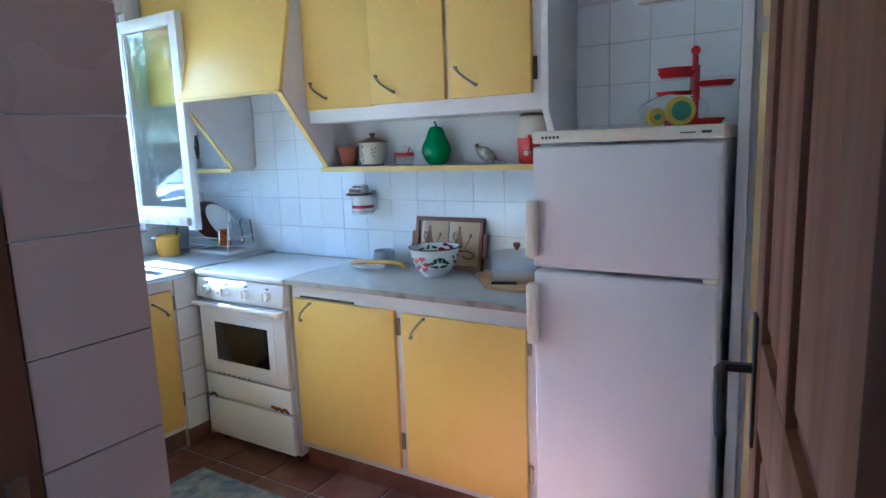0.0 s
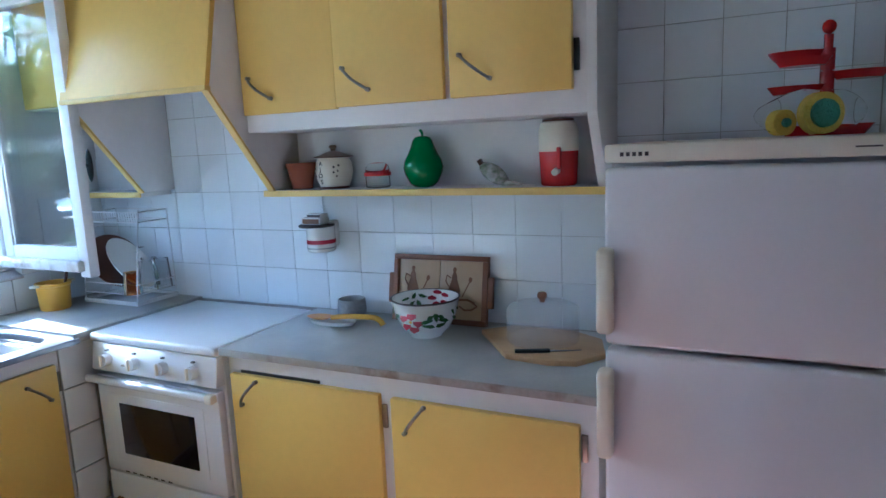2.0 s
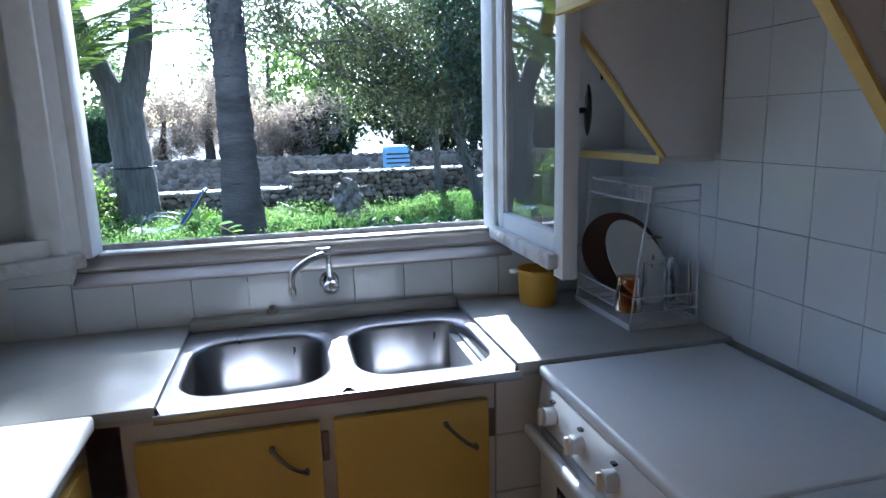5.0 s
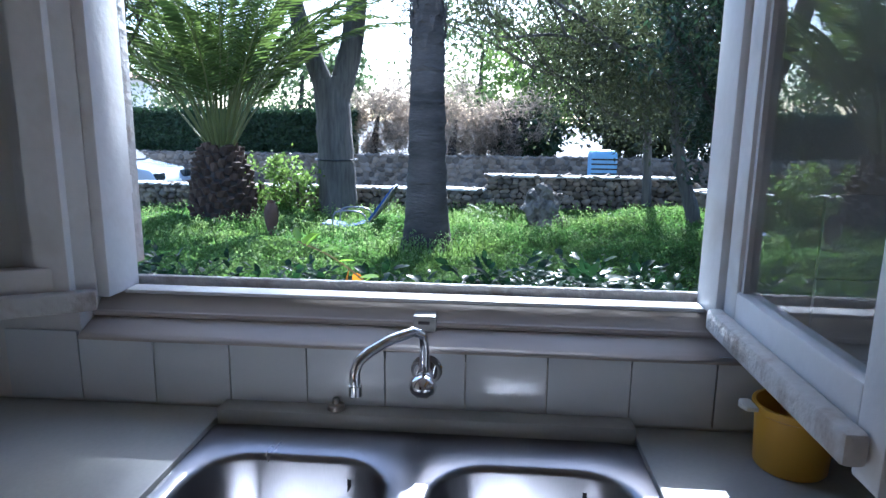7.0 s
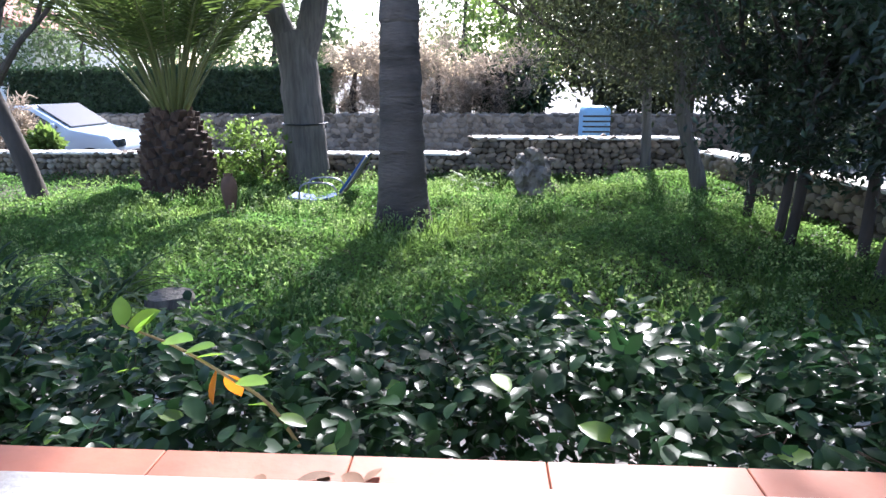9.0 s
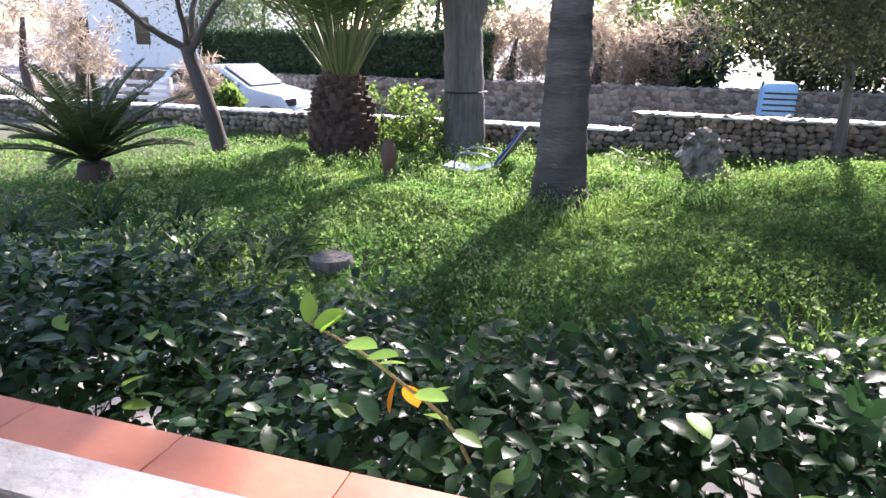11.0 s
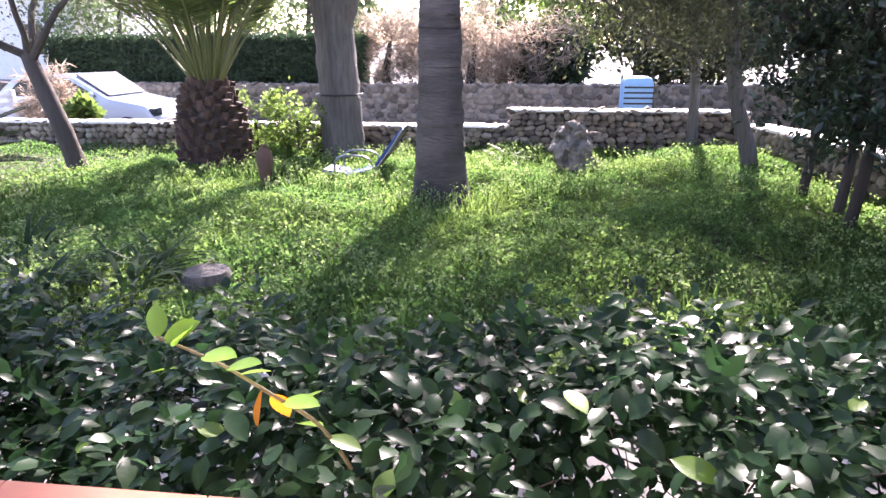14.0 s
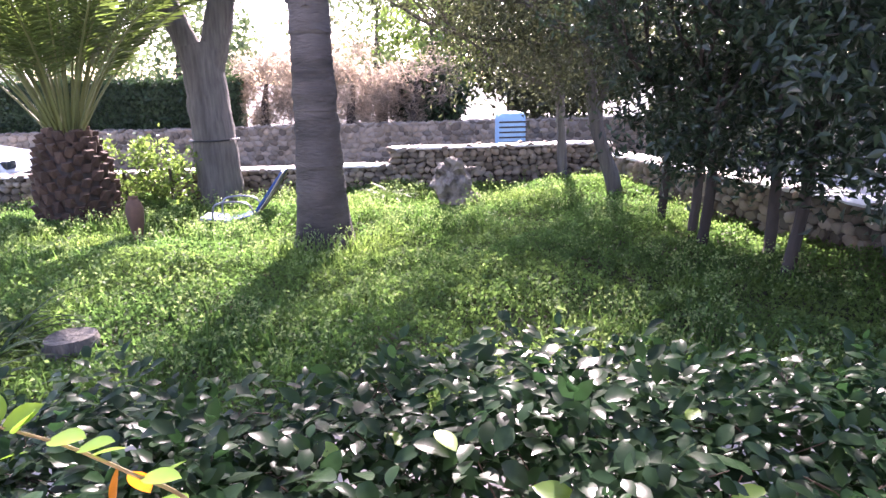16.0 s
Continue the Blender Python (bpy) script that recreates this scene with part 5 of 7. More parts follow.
def shrub():
    at = (-4.6, 2.0, 0.05)
    t = thing("shrub", at, "tall dark evergreen shrub with leathery leaves leaning over the wall", "shrub")
    random.seed(21)
    ends = []
    for (x, y), top in (((-6.35, 1.75), (-6.33, 1.80, 1.4)), ((-5.5, 1.78), (-5.47, 1.83, 1.3)), ((-4.6, 2.0), (-4.55, 2.08, 1.2)), ((-5.85, 1.85), (-5.95, 1.95, 1.4)), ((-3.7, 2.2), (-3.65, 2.3, 1.2)), ((-5.0, 2.1), (-5.05, 2.1, 1.3))):
        bm = tube(smooth_path([(x, y, 0.0), ((x + top[0]) / 2 + 0.04, (y + top[1]) / 2, 0.6), top]), 0.05, 9, taper=0.035)
        part("stem", roughen(bm, 0.008, 9), DARKBARK, t)
        bm = bmesh.new()
        for _ in range(4):
            twigs(bm, top, (random.uniform(-0.7, 0.7), random.uniform(-0.7, 0.6), random.uniform(0.2, 1.0)), 0.85, 0.025, 2, ends, 0.8)
        part("limb", bm, DARKBARK, t)
    base = np.array([p[:] for p in ends])
    extra = clumps(1900, 1, (-6.5, 1.15, 0.78), (-2.4, 3.2, 4.3), 0.2, lambda c: (c[:, 1] > 1.45 + 0.35 * np.sin(c[:, 2] * 3 + c[:, 0] * 2)))
    extra = extra[(extra[:, 2] < 2.2) | (rng.uniform(size=len(extra)) < 0.5)]
    c = np.concatenate([base, extra])
    # rosettes of long leaves at each twig end
    m = 32
    cc = np.repeat(c, m, 0) + rng.normal(size=(len(c) * m, 3)) * 0.095
    d = rand_dirs(len(cc), 0.15)
    L = rng.uniform(0.06, 0.11, len(cc))
    v, f = leaf_mesh(cc, d, rand_dirs(len(cc), 1.0), L, L * 0.40)
    new("crown", arrays("crown", v - np.array(at), f, SHRUBM)).parent = t


shrub()


TWIGM = mat("hedge_twigs", (0.075, 0.048, 0.034), 0.8, var=0.3, scale=30)


# ---- hedge beneath the window ----
def hedge_top(x, y):
    return 0.90 - 0.05 * np.clip(y + 0.6, 0, 1) + 0.05 * np.sin(y * 3.1 + x * 2) + 0.04 * np.sin(y * 7.3 - x * 4) - 0.30 * np.clip((x + 1.16) / 0.2, 0, 1) ** 2 - 0.10 * np.clip((-1.55 - x) / 0.35, 0, 1)


def hedge():
    at = (-1.4, -1.0, 0.03)
    h = thing("hedge", at, "leafy glossy dark green hedge under the window", "hedge")
    random.seed(3)
    bm = bmesh.new()
    for k in range(120):
        x, y = random.uniform(-1.75, -1.05), random.uniform(-5.0, 2.4)
        top = float(hedge_top(np.array(x), np.array(y))) - 0.08
        p = Vector((x, y, 0.03))
        tube([p, p + Vector((random.uniform(-0.1, 0.1), random.uniform(-0.15, 0.15), top * 0.5)), Vector((x + random.uniform(-0.2, 0.2), y + random.uniform(-0.3, 0.3), top))], 0.0045, 5, bm, taper=0.0015)
    for k in range(1300):
        p = Vector((random.uniform(-1.75, -0.95), random.uniform(-3.6, 1.6), random.uniform(0.30, 0.78)))
        q = p + Vector((random.uniform(-0.10, 0.10), random.uniform(-0.14, 0.14), random.uniform(-0.02, 0.14)))
        tube([p, p.lerp(q, 0.5) + Vector((0, random.uniform(-0.02, 0.02), random.uniform(-0.02, 0.02))), q], 0.0026, 4, bm, taper=0.001)
    part("brushwood", bm, TWIGM, h)["kind"] = "stuff"
    # leafy shoots: each carries leaves in turn along its length, lying mostly flat
    n = 5600
    y = rng.uniform(-5.4, 2.5, n)
    x = rng.uniform(-1.9, -1.02, n)
    z = hedge_top(x, y) - np.abs(rng.normal(size=n)) * 0.15 - 0.02
    patch = np.sin(x * 9 + y * 5) + np.sin(y * 11 - x * 6) + 0.5 * np.sin(y * 23 + x * 17) > -1.5 + 1.75 * np.clip((x + 1.25) / 0.25, 0, 1)
    keep = (z > 0.22) & patch
    root = np.stack([x, y, z], 1)[keep]
    way = rng.normal(size=(len(root), 3)) * np.array([1.0, 1.0, 0.55])
    way[:, 0] += 0.35
    way[:, 2] += 0.15
    way /= np.linalg.norm(way, axis=1, keepdims=True)
    side = np.cross(way, np.array([0.0, 0.0, 1.0]))
    side /= np.linalg.norm(side, axis=1, keepdims=True) + 1e-6
    C, D, N, Ls = [], [], [], []
    for k in range(8):
        m = len(root)
        c = root + way * (0.02 * k) + rng.normal(size=(m, 3)) * 0.005
        hand = 1.0 if k % 2 else -1.0
        d = side * hand * (0.9 - 0.09 * k) + way * (0.35 + 0.10 * k) + rng.normal(size=(m, 3)) * 0.28
        d[:, 2] -= 0.10
        nn = rng.normal(size=(m, 3)) * 0.36 + np.array([0.10, 0.0, 1.0])
        C.append(c)
        D.append(d)
        N.append(nn)
        Ls.append(rng.uniform(0.034, 0.064, m) * (1.0 - 0.04 * abs(k - 4)))
    L = np.concatenate(Ls)
    v, f = oval_leaves(np.concatenate(C), np.concatenate(D), np.concatenate(N), L, L * rng.uniform(0.46, 0.66, len(L)))
    ob = new("leaves", arrays("leaves", v - np.array(at), f, HEDGEM))
    ob.parent = h
    ob["kind"] = "stuff"
    # single leaves on the top, nearest the sill
    metas = []
    for s in range(4):
        bm = bmesh.new()
        nseg = 6
        mid = []
        for i in range(nseg + 1):
            t = i / nseg
            w = 0.285 * math.sin(math.pi * min(1, t * 0.93 + 0.07)) ** 0.8 * (1.0 if t < 1 else 0)
            zc = -0.16 * t * t * (0.5 + 0.4 * s)
            mid.append((bm.verts.new((t, 0, zc)), bm.verts.new((t, w, zc + w * (0.15 + 0.08 * s))), bm.verts.new((t, -w, zc + w * (0.25 - 0.05 * s)))))
        for p, q in zip(mid, mid[1:]):
            bm.faces.new((p[0], q[0], q[1], p[1]))
            bm.faces.new((p[0], p[2], q[2], q[0]))
        metas.append(finish(bm, "leaf", HEDGEO))
    fresh = metas[1].copy()
    fresh.materials.clear()
    fresh.materials.append(BRIGHT)
    for k in range(290):
        yy = random.uniform(-2.6, 0.4)
        xx = random.uniform(-1.55, -1.0)
        zz = float(hedge_top(np.array(xx), np.array(yy))) + random.uniform(-0.09, 0.02)
        sz = random.uniform(0.048, 0.074)
        ob = new("leaf", metas[k % 4] if k % 9 else fresh)
        ob.parent = h
        ob.matrix_local = Matrix.Translation((xx - at[0], yy - at[1], zz - at[2])) @ Euler((random.uniform(-0.35, 0.35), random.uniform(-0.3, 0.35), random.uniform(0, 6.28))).to_matrix().to_4x4() @ Matrix.Diagonal((sz, sz, sz, 1))
    return metas[0]


LEAF0 = hedge()


def sprig():
    """The shoot with pale leaves and one withered leaf."""
    at = (-1.08, -1.18, 0.85)
    s = thing("shoot", at, "young shoot with bright green leaves and one withered orange leaf", "shoot")
    path = smooth_path([(-1.16, -1.14, 0.82), (-1.11, -1.18, 0.95), (-1.07, -1.235, 1.025), (-1.06, -1.31, 1.08), (-1.06, -1.395, 1.115)], 5)
    part("stem", tube(path, 0.004, 6, taper=0.002), mat("shoot_stem", (0.22, 0.17, 0.08), 0.6), s)

    def leafm(m):
        me = LEAF0.copy()
        me.materials.clear()
        me.materials.append(m)
        return me
    fresh, dead = leafm(BRIGHT), leafm(WITHER)

    def put(me, p, rx, ry, rz, sz, nm="leaf", lab=""):
        ob = new(nm, me)
        ob.parent = s
        ob.matrix_local = Matrix.Translation(Vector(p) - Vector(at)) @ Euler((radians(rx), radians(ry), radians(rz))).to_matrix().to_4x4() @ Matrix.Diagonal((sz, sz, sz, 1))
        if lab:
            ob["label"] = lab
    put(fresh, path[20], 30, -50, 200, 0.052)
    put(fresh, path[19], 40, -30, 100, 0.058)
    put(fresh, path[18], 20, -45, 60, 0.062)
    put(fresh, path[16], 15, -15, 70, 0.064)
    put(fresh, path[14], 10, -20, 80, 0.058)
    put(fresh, path[13], -15, -5, 110, 0.045)
    put(fresh, path[9], 10, -10, 75, 0.062)
    put(fresh, path[8], -20, -20, 130, 0.05)
    put(fresh, path[5], 20, 10, 240, 0.058)
    put(fresh, path[4], 10, 10, 80, 0.055)
    put(dead, path[11], 30, 75, -60, 0.060, "withered_leaf", "withered orange leaf")
    put(dead, path[10], -40, 60, 150, 0.052, "withered_leaf", "curled withered orange leaf")


sprig()


def dry_leaf(x, y, turn, size, tilt):
    m = LEAF0.copy()
    m.materials.clear()
    m.materials.append(DRYLEAF)
    ob = tagged(new("dry_leaf", m), "curled brown dry leaf lying on the tiled sill", "leaf", "dry leaves on the sill")
    ob.matrix_world = Matrix.Translation((x, y, 1.0355)) @ Euler((radians(tilt), radians(-6), radians(turn))).to_matrix().to_4x4() @ Matrix.Diagonal((size, size, size, 1))


DRYLEAF = mat("dry_leaf", (0.16, 0.085, 0.045), 0.8, var=0.4, scale=60, rand=0.3)
for lx, ly, lt, ls, ti in ((-0.795, -1.085, 20, 0.032, 12), (-0.785, -1.035, 110, 0.045, -10), (-0.80, -0.985, 60, 0.035, 8), (-0.79, -0.955, 150, 0.03, -14), (-0.775, -1.00, 200, 0.028, 10)):
    dry_leaf(lx, ly, lt, ls, ti)

STRAPM = mat("strap_leaf", (0.022, 0.046, 0.017), 0.6, spec=0.1, var=0.3, scale=4, bump=0, rand=0.3, leaf=0.2, island=True)


# strap-leaved plants behind the hedge
def strap_plant(name, at, label, nblade, length, wd, material):
    t = thing(name, at, label, "plant", "strap plants behind the hedge" if nblade < 30 else "")
    C = np.tile(np.array(at), (nblade, 1)) + rng.normal(size=(nblade, 3)) * np.array([0.03, 0.03, 0.0])
    a = rng.uniform(0, 6.283, nblade)
    el = rng.uniform(0.5, 1.3, nblade)
    V, F, o = [], [], 0
    for i in range(nblade):
        h = np.array([math.cos(a[i]), math.sin(a[i]), 0])
        sd = np.array([-h[1], h[0], 0])
        L = length * rng.uniform(0.7, 1.2)
        p = C[i].copy()
        rows = []
        for k in range(6):
            w = wd * (1 - (k / 5.0) ** 2) * 0.5 + 0.001
            rows += [p - sd * w, p + sd * w]
            e = el[i] - 1.5 * (k / 5.0)
            p = p + (h * math.cos(e) + np.array([0, 0, math.sin(e)])) * L / 5
        V += rows
        for k in range(5):
            F.append([o + 2 * k, o + 2 * k + 1, o + 2 * k + 3, o + 2 * k + 2])
        o += 12
    ob = new("leaf_tuft", arrays("leaf_tuft", np.array(V) - np.array(at), np.array(F), material))
    ob.parent = t
    ob["kind"] = "stuff"


for x, y in ((-3.6, -4.4), (-3.55, -4.0), (-3.65, -3.7), (-3.55, -3.35), (-3.9, -4.7), (-3.3, -4.6), (-3.35, -3.0), (-4.0, -4.1), (-4.1, -5.0), (-3.5, -5.1), (-3.1, -4.2), (-3.05, -3.8), (-3.15, -3.4), (-2.95, -3.1), (-3.0, -4.7), (-3.3, -3.6), (-3.3, -4.05), (-2.95, -5.1), (-3.25, -5.4), (-3.75, -3.1)):
    strap_plant("strap_plant", (x, y, float(ground_z(np.array(x), np.array(y)))), "clump of dark strap-shaped leaves among the weeds", 26, 0.52, 0.034, STRAPM)
strap_plant("strap_plant", (-8.2, -1.0, 0.1), "bright green grassy tuft in the sun before the wall", 40, 0.4, 0.035, GRASSM)
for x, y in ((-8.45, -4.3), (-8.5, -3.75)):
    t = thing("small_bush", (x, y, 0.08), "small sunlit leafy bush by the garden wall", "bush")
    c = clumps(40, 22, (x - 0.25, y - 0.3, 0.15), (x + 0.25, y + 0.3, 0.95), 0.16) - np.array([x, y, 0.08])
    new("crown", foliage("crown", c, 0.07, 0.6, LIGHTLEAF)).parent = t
    part("stem", tube([(x, y, 0.05), (x, y, 0.6)], 0.02, 7), DARKBARK, t)

# ---- garden things ----
URN = mat("old_clay", (0.15, 0.085, 0.055), 0.85, var=0.3, scale=30)


def urn():
    at = (-6.75, -3.53, 0.08)
    solid("clay_jar", lathe([(0, -0.02), (0.035, -0.02), (0.05, 0.06), (0.078, 0.2), (0.088, 0.30), (0.075, 0.38), (0.045, 0.425), (0.05, 0.45), (0.04, 0.45), (0.03, 0.42)], 22, at), URN, "slim pointed clay jar standing in the weeds", "jar", at=at)


urn()


def deckchair():
    at = (-7.25, -2.6, 0.1)
    x, y, z = at
    BLUEF = mat("blue_fabric", (0.03, 0.09, 0.30), 0.6, var=0.2, scale=60)
    d = thing("deckchair", at, "blue fabric folding garden chair with metal frame tipped in the weeds", "garden chair")
    for s in (-0.18, 0.18):
        part("frame_bar", tube(smooth_path([(x + s, y - 0.42, z + 0.10), (x + s, y - 0.1, z + 0.06), (x + s, y + 0.18, z + 0.12), (x + s, y + 0.52, z + 0.58)]), 0.012, 8), BRONZE, d)
        part("arm", tube(smooth_path([(x + s * 1.1, y - 0.25, z + 0.02), (x + s * 1.1, y - 0.22, z + 0.26), (x + s * 1.1, y + 0.1, z + 0.27), (x + s * 1.1, y + 0.2, z + 0.12)]), 0.010, 8), STEEL, d)
    part("backrest", prism([(y + 0.18, z + 0.125), (y + 0.52, z + 0.585), (y + 0.50, z + 0.60), (y + 0.155, z + 0.14)], "x", x - 0.17, x + 0.17, 0.004), BLUEF, d)
    part("seat", prism([(y - 0.40, z + 0.105), (y - 0.1, z + 0.065), (y + 0.175, z + 0.125), (y + 0.17, z + 0.14), (y - 0.1, z + 0.08), (y - 0.40, z + 0.12)], "x", x - 0.17, x + 0.17), BLUEF, d)


deckchair()


STUMPM = mat("weathered_stump", (0.30, 0.26, 0.22), 0.9, var=0.4, scale=20, bump=0.9, big=9, col2=(0.07, 0.055, 0.045), amount=0.6, depth=0.03)


def stump():
    at = (-7.95, -0.2, 0.1)
    bm = bmesh.new()
    ball(bm, (at[0], at[1], 0.34), 0.22, 0.24, 0.30, 3)
    for a, h in ((0.2, 0.60), (1.6, 0.48), (2.9, 0.56), (4.3, 0.38), (5.3, 0.52)):
        ball(bm, (at[0] + 0.14 * math.cos(a), at[1] + 0.17 * math.sin(a), h), 0.09, 0.10, 0.10, 2)
    ball(bm, (at[0] + 0.1, at[1] + 0.16, 0.16), 0.12, 0.16, 0.1, 2)
    bmesh.ops.subdivide_edges(bm, edges=bm.edges[:], cuts=1, use_grid_fill=True)
    roughen(bm, 0.10, 5)
    roughen(bm, 0.05, 13)
    roughen(bm, 0.02, 34)
    solid("tree_stump", bm, STUMPM, "gnarled grey weathered tree stump in the weeds", "stump", at=at)
    solid("cut_log", roughen(lathe([(0.15, -0.1), (0.148, 0.10), (0.135, 0.135), (0, 0.14)], 20, (-3.7, -2.72, 0.1)), 0.01, 8), BARK, "short sawn log standing behind the hedge", "log", at=(-3.7, -2.72, 0.1))


stump()


def car():
    at = (-13.5, -9.95, -0.40)
    x, y, z = at
    CARP = mat("pale_blue_car_paint", (0.50, 0.58, 0.66), 0.25, 0.0, var=0.03, scale=10, bump=0, coat=0.6)
    c = thing("car", at, "pale silver-blue small car parked on the road", "car")
    side = [(y - 2.0, z + 0.32), (y - 2.02, z + 0.62), (y - 1.85, z + 0.9), (y - 1.2, z + 1.38), (y + 0.0, z + 1.42), (y + 0.75, z + 0.95), (y + 1.55, z + 0.80), (y + 1.72, z + 0.55), (y + 1.70, z + 0.28)]
    body = part("body", prism(side, "x", x - 0.8, x + 0.8, 0.05), CARP, c)
    GL = mat("car_glass", (0.02, 0.03, 0.035), 0.06, var=0.1, bump=0)
    part("side_window", prism([(y - 1.45, z + 0.98), (y - 1.1, z + 1.30), (y - 0.05, z + 1.34), (y + 0.55, z + 0.98)], "x", x + 0.801, x + 0.808), GL, c)
    part("windscreen", prism([(y + 0.08, z + 1.40), (y + 0.74, z + 0.985), (y + 0.75, z + 1.0), (y + 0.09, z + 1.425)], "x", x - 0.68, x + 0.68), GL, c)
    part("bumper", bx(x - 0.78, x + 0.78, y + 1.68, y + 1.80, z + 0.25, z + 0.5, bevel=0.03), BLACK, c)
    for s in (-0.6, 0.6):
        part("headlight", bx(x + s - 0.16, x + s + 0.16, y + 1.60, y + 1.735, z + 0.58, z + 0.74, bevel=0.03), GL, c)
    for yy in (y - 1.25, y + 1.15):
        for s in (-0.72, 0.72):
            w = part("wheel", tube([(x + s - 0.1, yy, z + 0.29), (x + s + 0.1, yy, z + 0.29)], 0.29, 24), BLACK, c)
            part("rim", tube([(x + s - 0.105, yy, z + 0.29), (x + s + 0.105, yy, z + 0.29)], 0.18, 18), STEEL, w)
    part("mirror", bx(x + 0.80, x + 0.92, y + 0.42, y + 0.50, z + 0.95, z + 1.07, bevel=0.02), CARP, c)


car()


def container():
    at = (-13.9, 1.56, -0.40)
    x, y, z = at
    B = mat("light_blue_plastic", (0.25, 0.47, 0.68), 0.45, var=0.08, scale=10)
    c = thing("recycling_bin", at, "light blue rounded container with dark bars by the road", "bin")
    part("body", bx(x - 0.35, x + 0.35, y - 0.29, y + 0.29, z + 0.05, z + 1.36, bevel=0.12, seg=4), B, c)
    for i in range(6):
        zz = z + 0.62 + 0.105 * i
        part("bar", bx(x + 0.351, x + 0.375, y - 0.295, y + 0.295, zz, zz + 0.035, bevel=0.005), BLACK, c)
    part("base", bx(x - 0.3, x + 0.3, y - 0.25, y + 0.25, z, z + 0.0495), BLACK, c)


container()


def gate():
    at = (-12.0, -11.6, -0.4)
    g = thing("garden_gate", at, "pale slatted wooden gate at the roadside", "gate")
    x, y, z = at
    for yy in (y - 0.9, y + 0.9):
        part("post", bx(x - 0.05, x + 0.05, yy - 0.05, yy + 0.05, z, z + 1.15, bevel=0.01), OLDPAINT, g)
    for i in range(6):
        part("slat", bx(x + 0.051, x + 0.075, y - 0.95, y + 0.95, z + 0.2 + 0.16 * i, z + 0.28 + 0.16 * i, bevel=0.005), OLDPAINT, g)


gate()
solid("clipped_hedge", bx(-17.2, -16.3, -13.0, -4.7, 0.15, 1.72), HEDGEFAR, "clipped dark green hedge above the road wall", "hedge", at=(-16.7, -9, 0.15))
n = 26000
y = rng.uniform(-13.1, -4.6, n)
z = rng.uniform(0.15, 1.78, n)
x = np.full(n, -16.28) + rng.normal(size=n) * 0.06
tp = rng.uniform(size=n) < 0.25
x = np.where(tp, rng.uniform(-17.2, -16.2, n), x)
z = np.where(tp, 1.75 + rng.normal(size=n) * 0.05, z)
stuff("hedge_leaves", foliage("hedge_leaves", np.stack([x, y, z], 1), 0.09, 0.6, HEDGEFAR), "dense clipped leaves of the dark roadside hedge", "hedge")


def far_tree(x, y, base, w, h, m, label, per=90, leafs=0.22, n=60):
    t = thing("tree", (x, y, base), label, "tree", "trees and bushes beyond the road")
    part("trunk", tube([(x, y, base - 0.1), (x + 0.1, y, base + h * 0.4), (x, y + 0.1, base + h * 0.75)], 0.16, 8, taper=0.05), DARKBARK, t)
    lo, hi = (x - w * 0.5, y - w, base + h * 0.18), (x + w * 0.5, y + w, base + h)
    cx = np.array([x, y, base + h * 0.6])
    sc = np.array([w * 0.6, w, h * 0.45])
    c = clumps(n, per, lo, hi, w * 0.26, lambda q: (((q - cx) / sc) ** 2).sum(1) < 1.0)
    new("crown", foliage("crown", c - np.array([x, y, base]), leafs, 0.07 if m is DRYM else 0.5, m)).parent = t


random.seed(31)
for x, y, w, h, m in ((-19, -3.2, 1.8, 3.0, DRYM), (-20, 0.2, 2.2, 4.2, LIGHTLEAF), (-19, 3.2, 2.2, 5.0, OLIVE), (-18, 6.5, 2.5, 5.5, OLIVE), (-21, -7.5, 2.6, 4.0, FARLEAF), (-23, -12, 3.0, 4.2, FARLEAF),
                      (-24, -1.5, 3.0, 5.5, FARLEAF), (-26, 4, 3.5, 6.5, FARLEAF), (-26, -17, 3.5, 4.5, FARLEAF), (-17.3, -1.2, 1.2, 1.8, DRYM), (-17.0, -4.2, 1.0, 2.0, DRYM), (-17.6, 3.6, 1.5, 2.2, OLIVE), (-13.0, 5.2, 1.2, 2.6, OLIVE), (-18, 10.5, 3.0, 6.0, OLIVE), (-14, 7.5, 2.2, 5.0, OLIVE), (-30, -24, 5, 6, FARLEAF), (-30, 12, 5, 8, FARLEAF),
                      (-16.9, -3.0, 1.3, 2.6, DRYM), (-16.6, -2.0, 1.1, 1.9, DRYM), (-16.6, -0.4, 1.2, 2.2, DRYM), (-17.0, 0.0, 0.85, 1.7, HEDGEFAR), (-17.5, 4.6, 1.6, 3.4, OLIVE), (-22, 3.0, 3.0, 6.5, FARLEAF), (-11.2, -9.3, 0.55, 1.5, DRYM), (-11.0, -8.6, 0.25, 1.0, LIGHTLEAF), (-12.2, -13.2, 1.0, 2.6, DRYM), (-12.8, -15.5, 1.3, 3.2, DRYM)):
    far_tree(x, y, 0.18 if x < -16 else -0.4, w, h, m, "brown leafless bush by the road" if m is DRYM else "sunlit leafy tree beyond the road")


def house():
    at = (-30, -24, 0.2)
    h = thing("house", at, "white rendered house with a pitched tile roof beyond the road", "house")
    part("wall", bx(-33, -26, -29, -19, 0.1, 3.6), LIME, h)
    part("roof", prism([(-29.3, 3.6), (-24, 5.4), (-18.7, 3.6)], "x", -33.3, -25.7), REDTILE, h)
    for y in (-27, -23.5, -20.8):
        wn_ = part("window", bx(-26.02, -25.97, y - 0.4, y + 0.4, 1.3, 2.5), OVENGLASS, h)
        part("frame", bx(-25.969, -25.94, y - 0.45, y - 0.38, 1.25, 2.55), FRAME, wn_)


house()

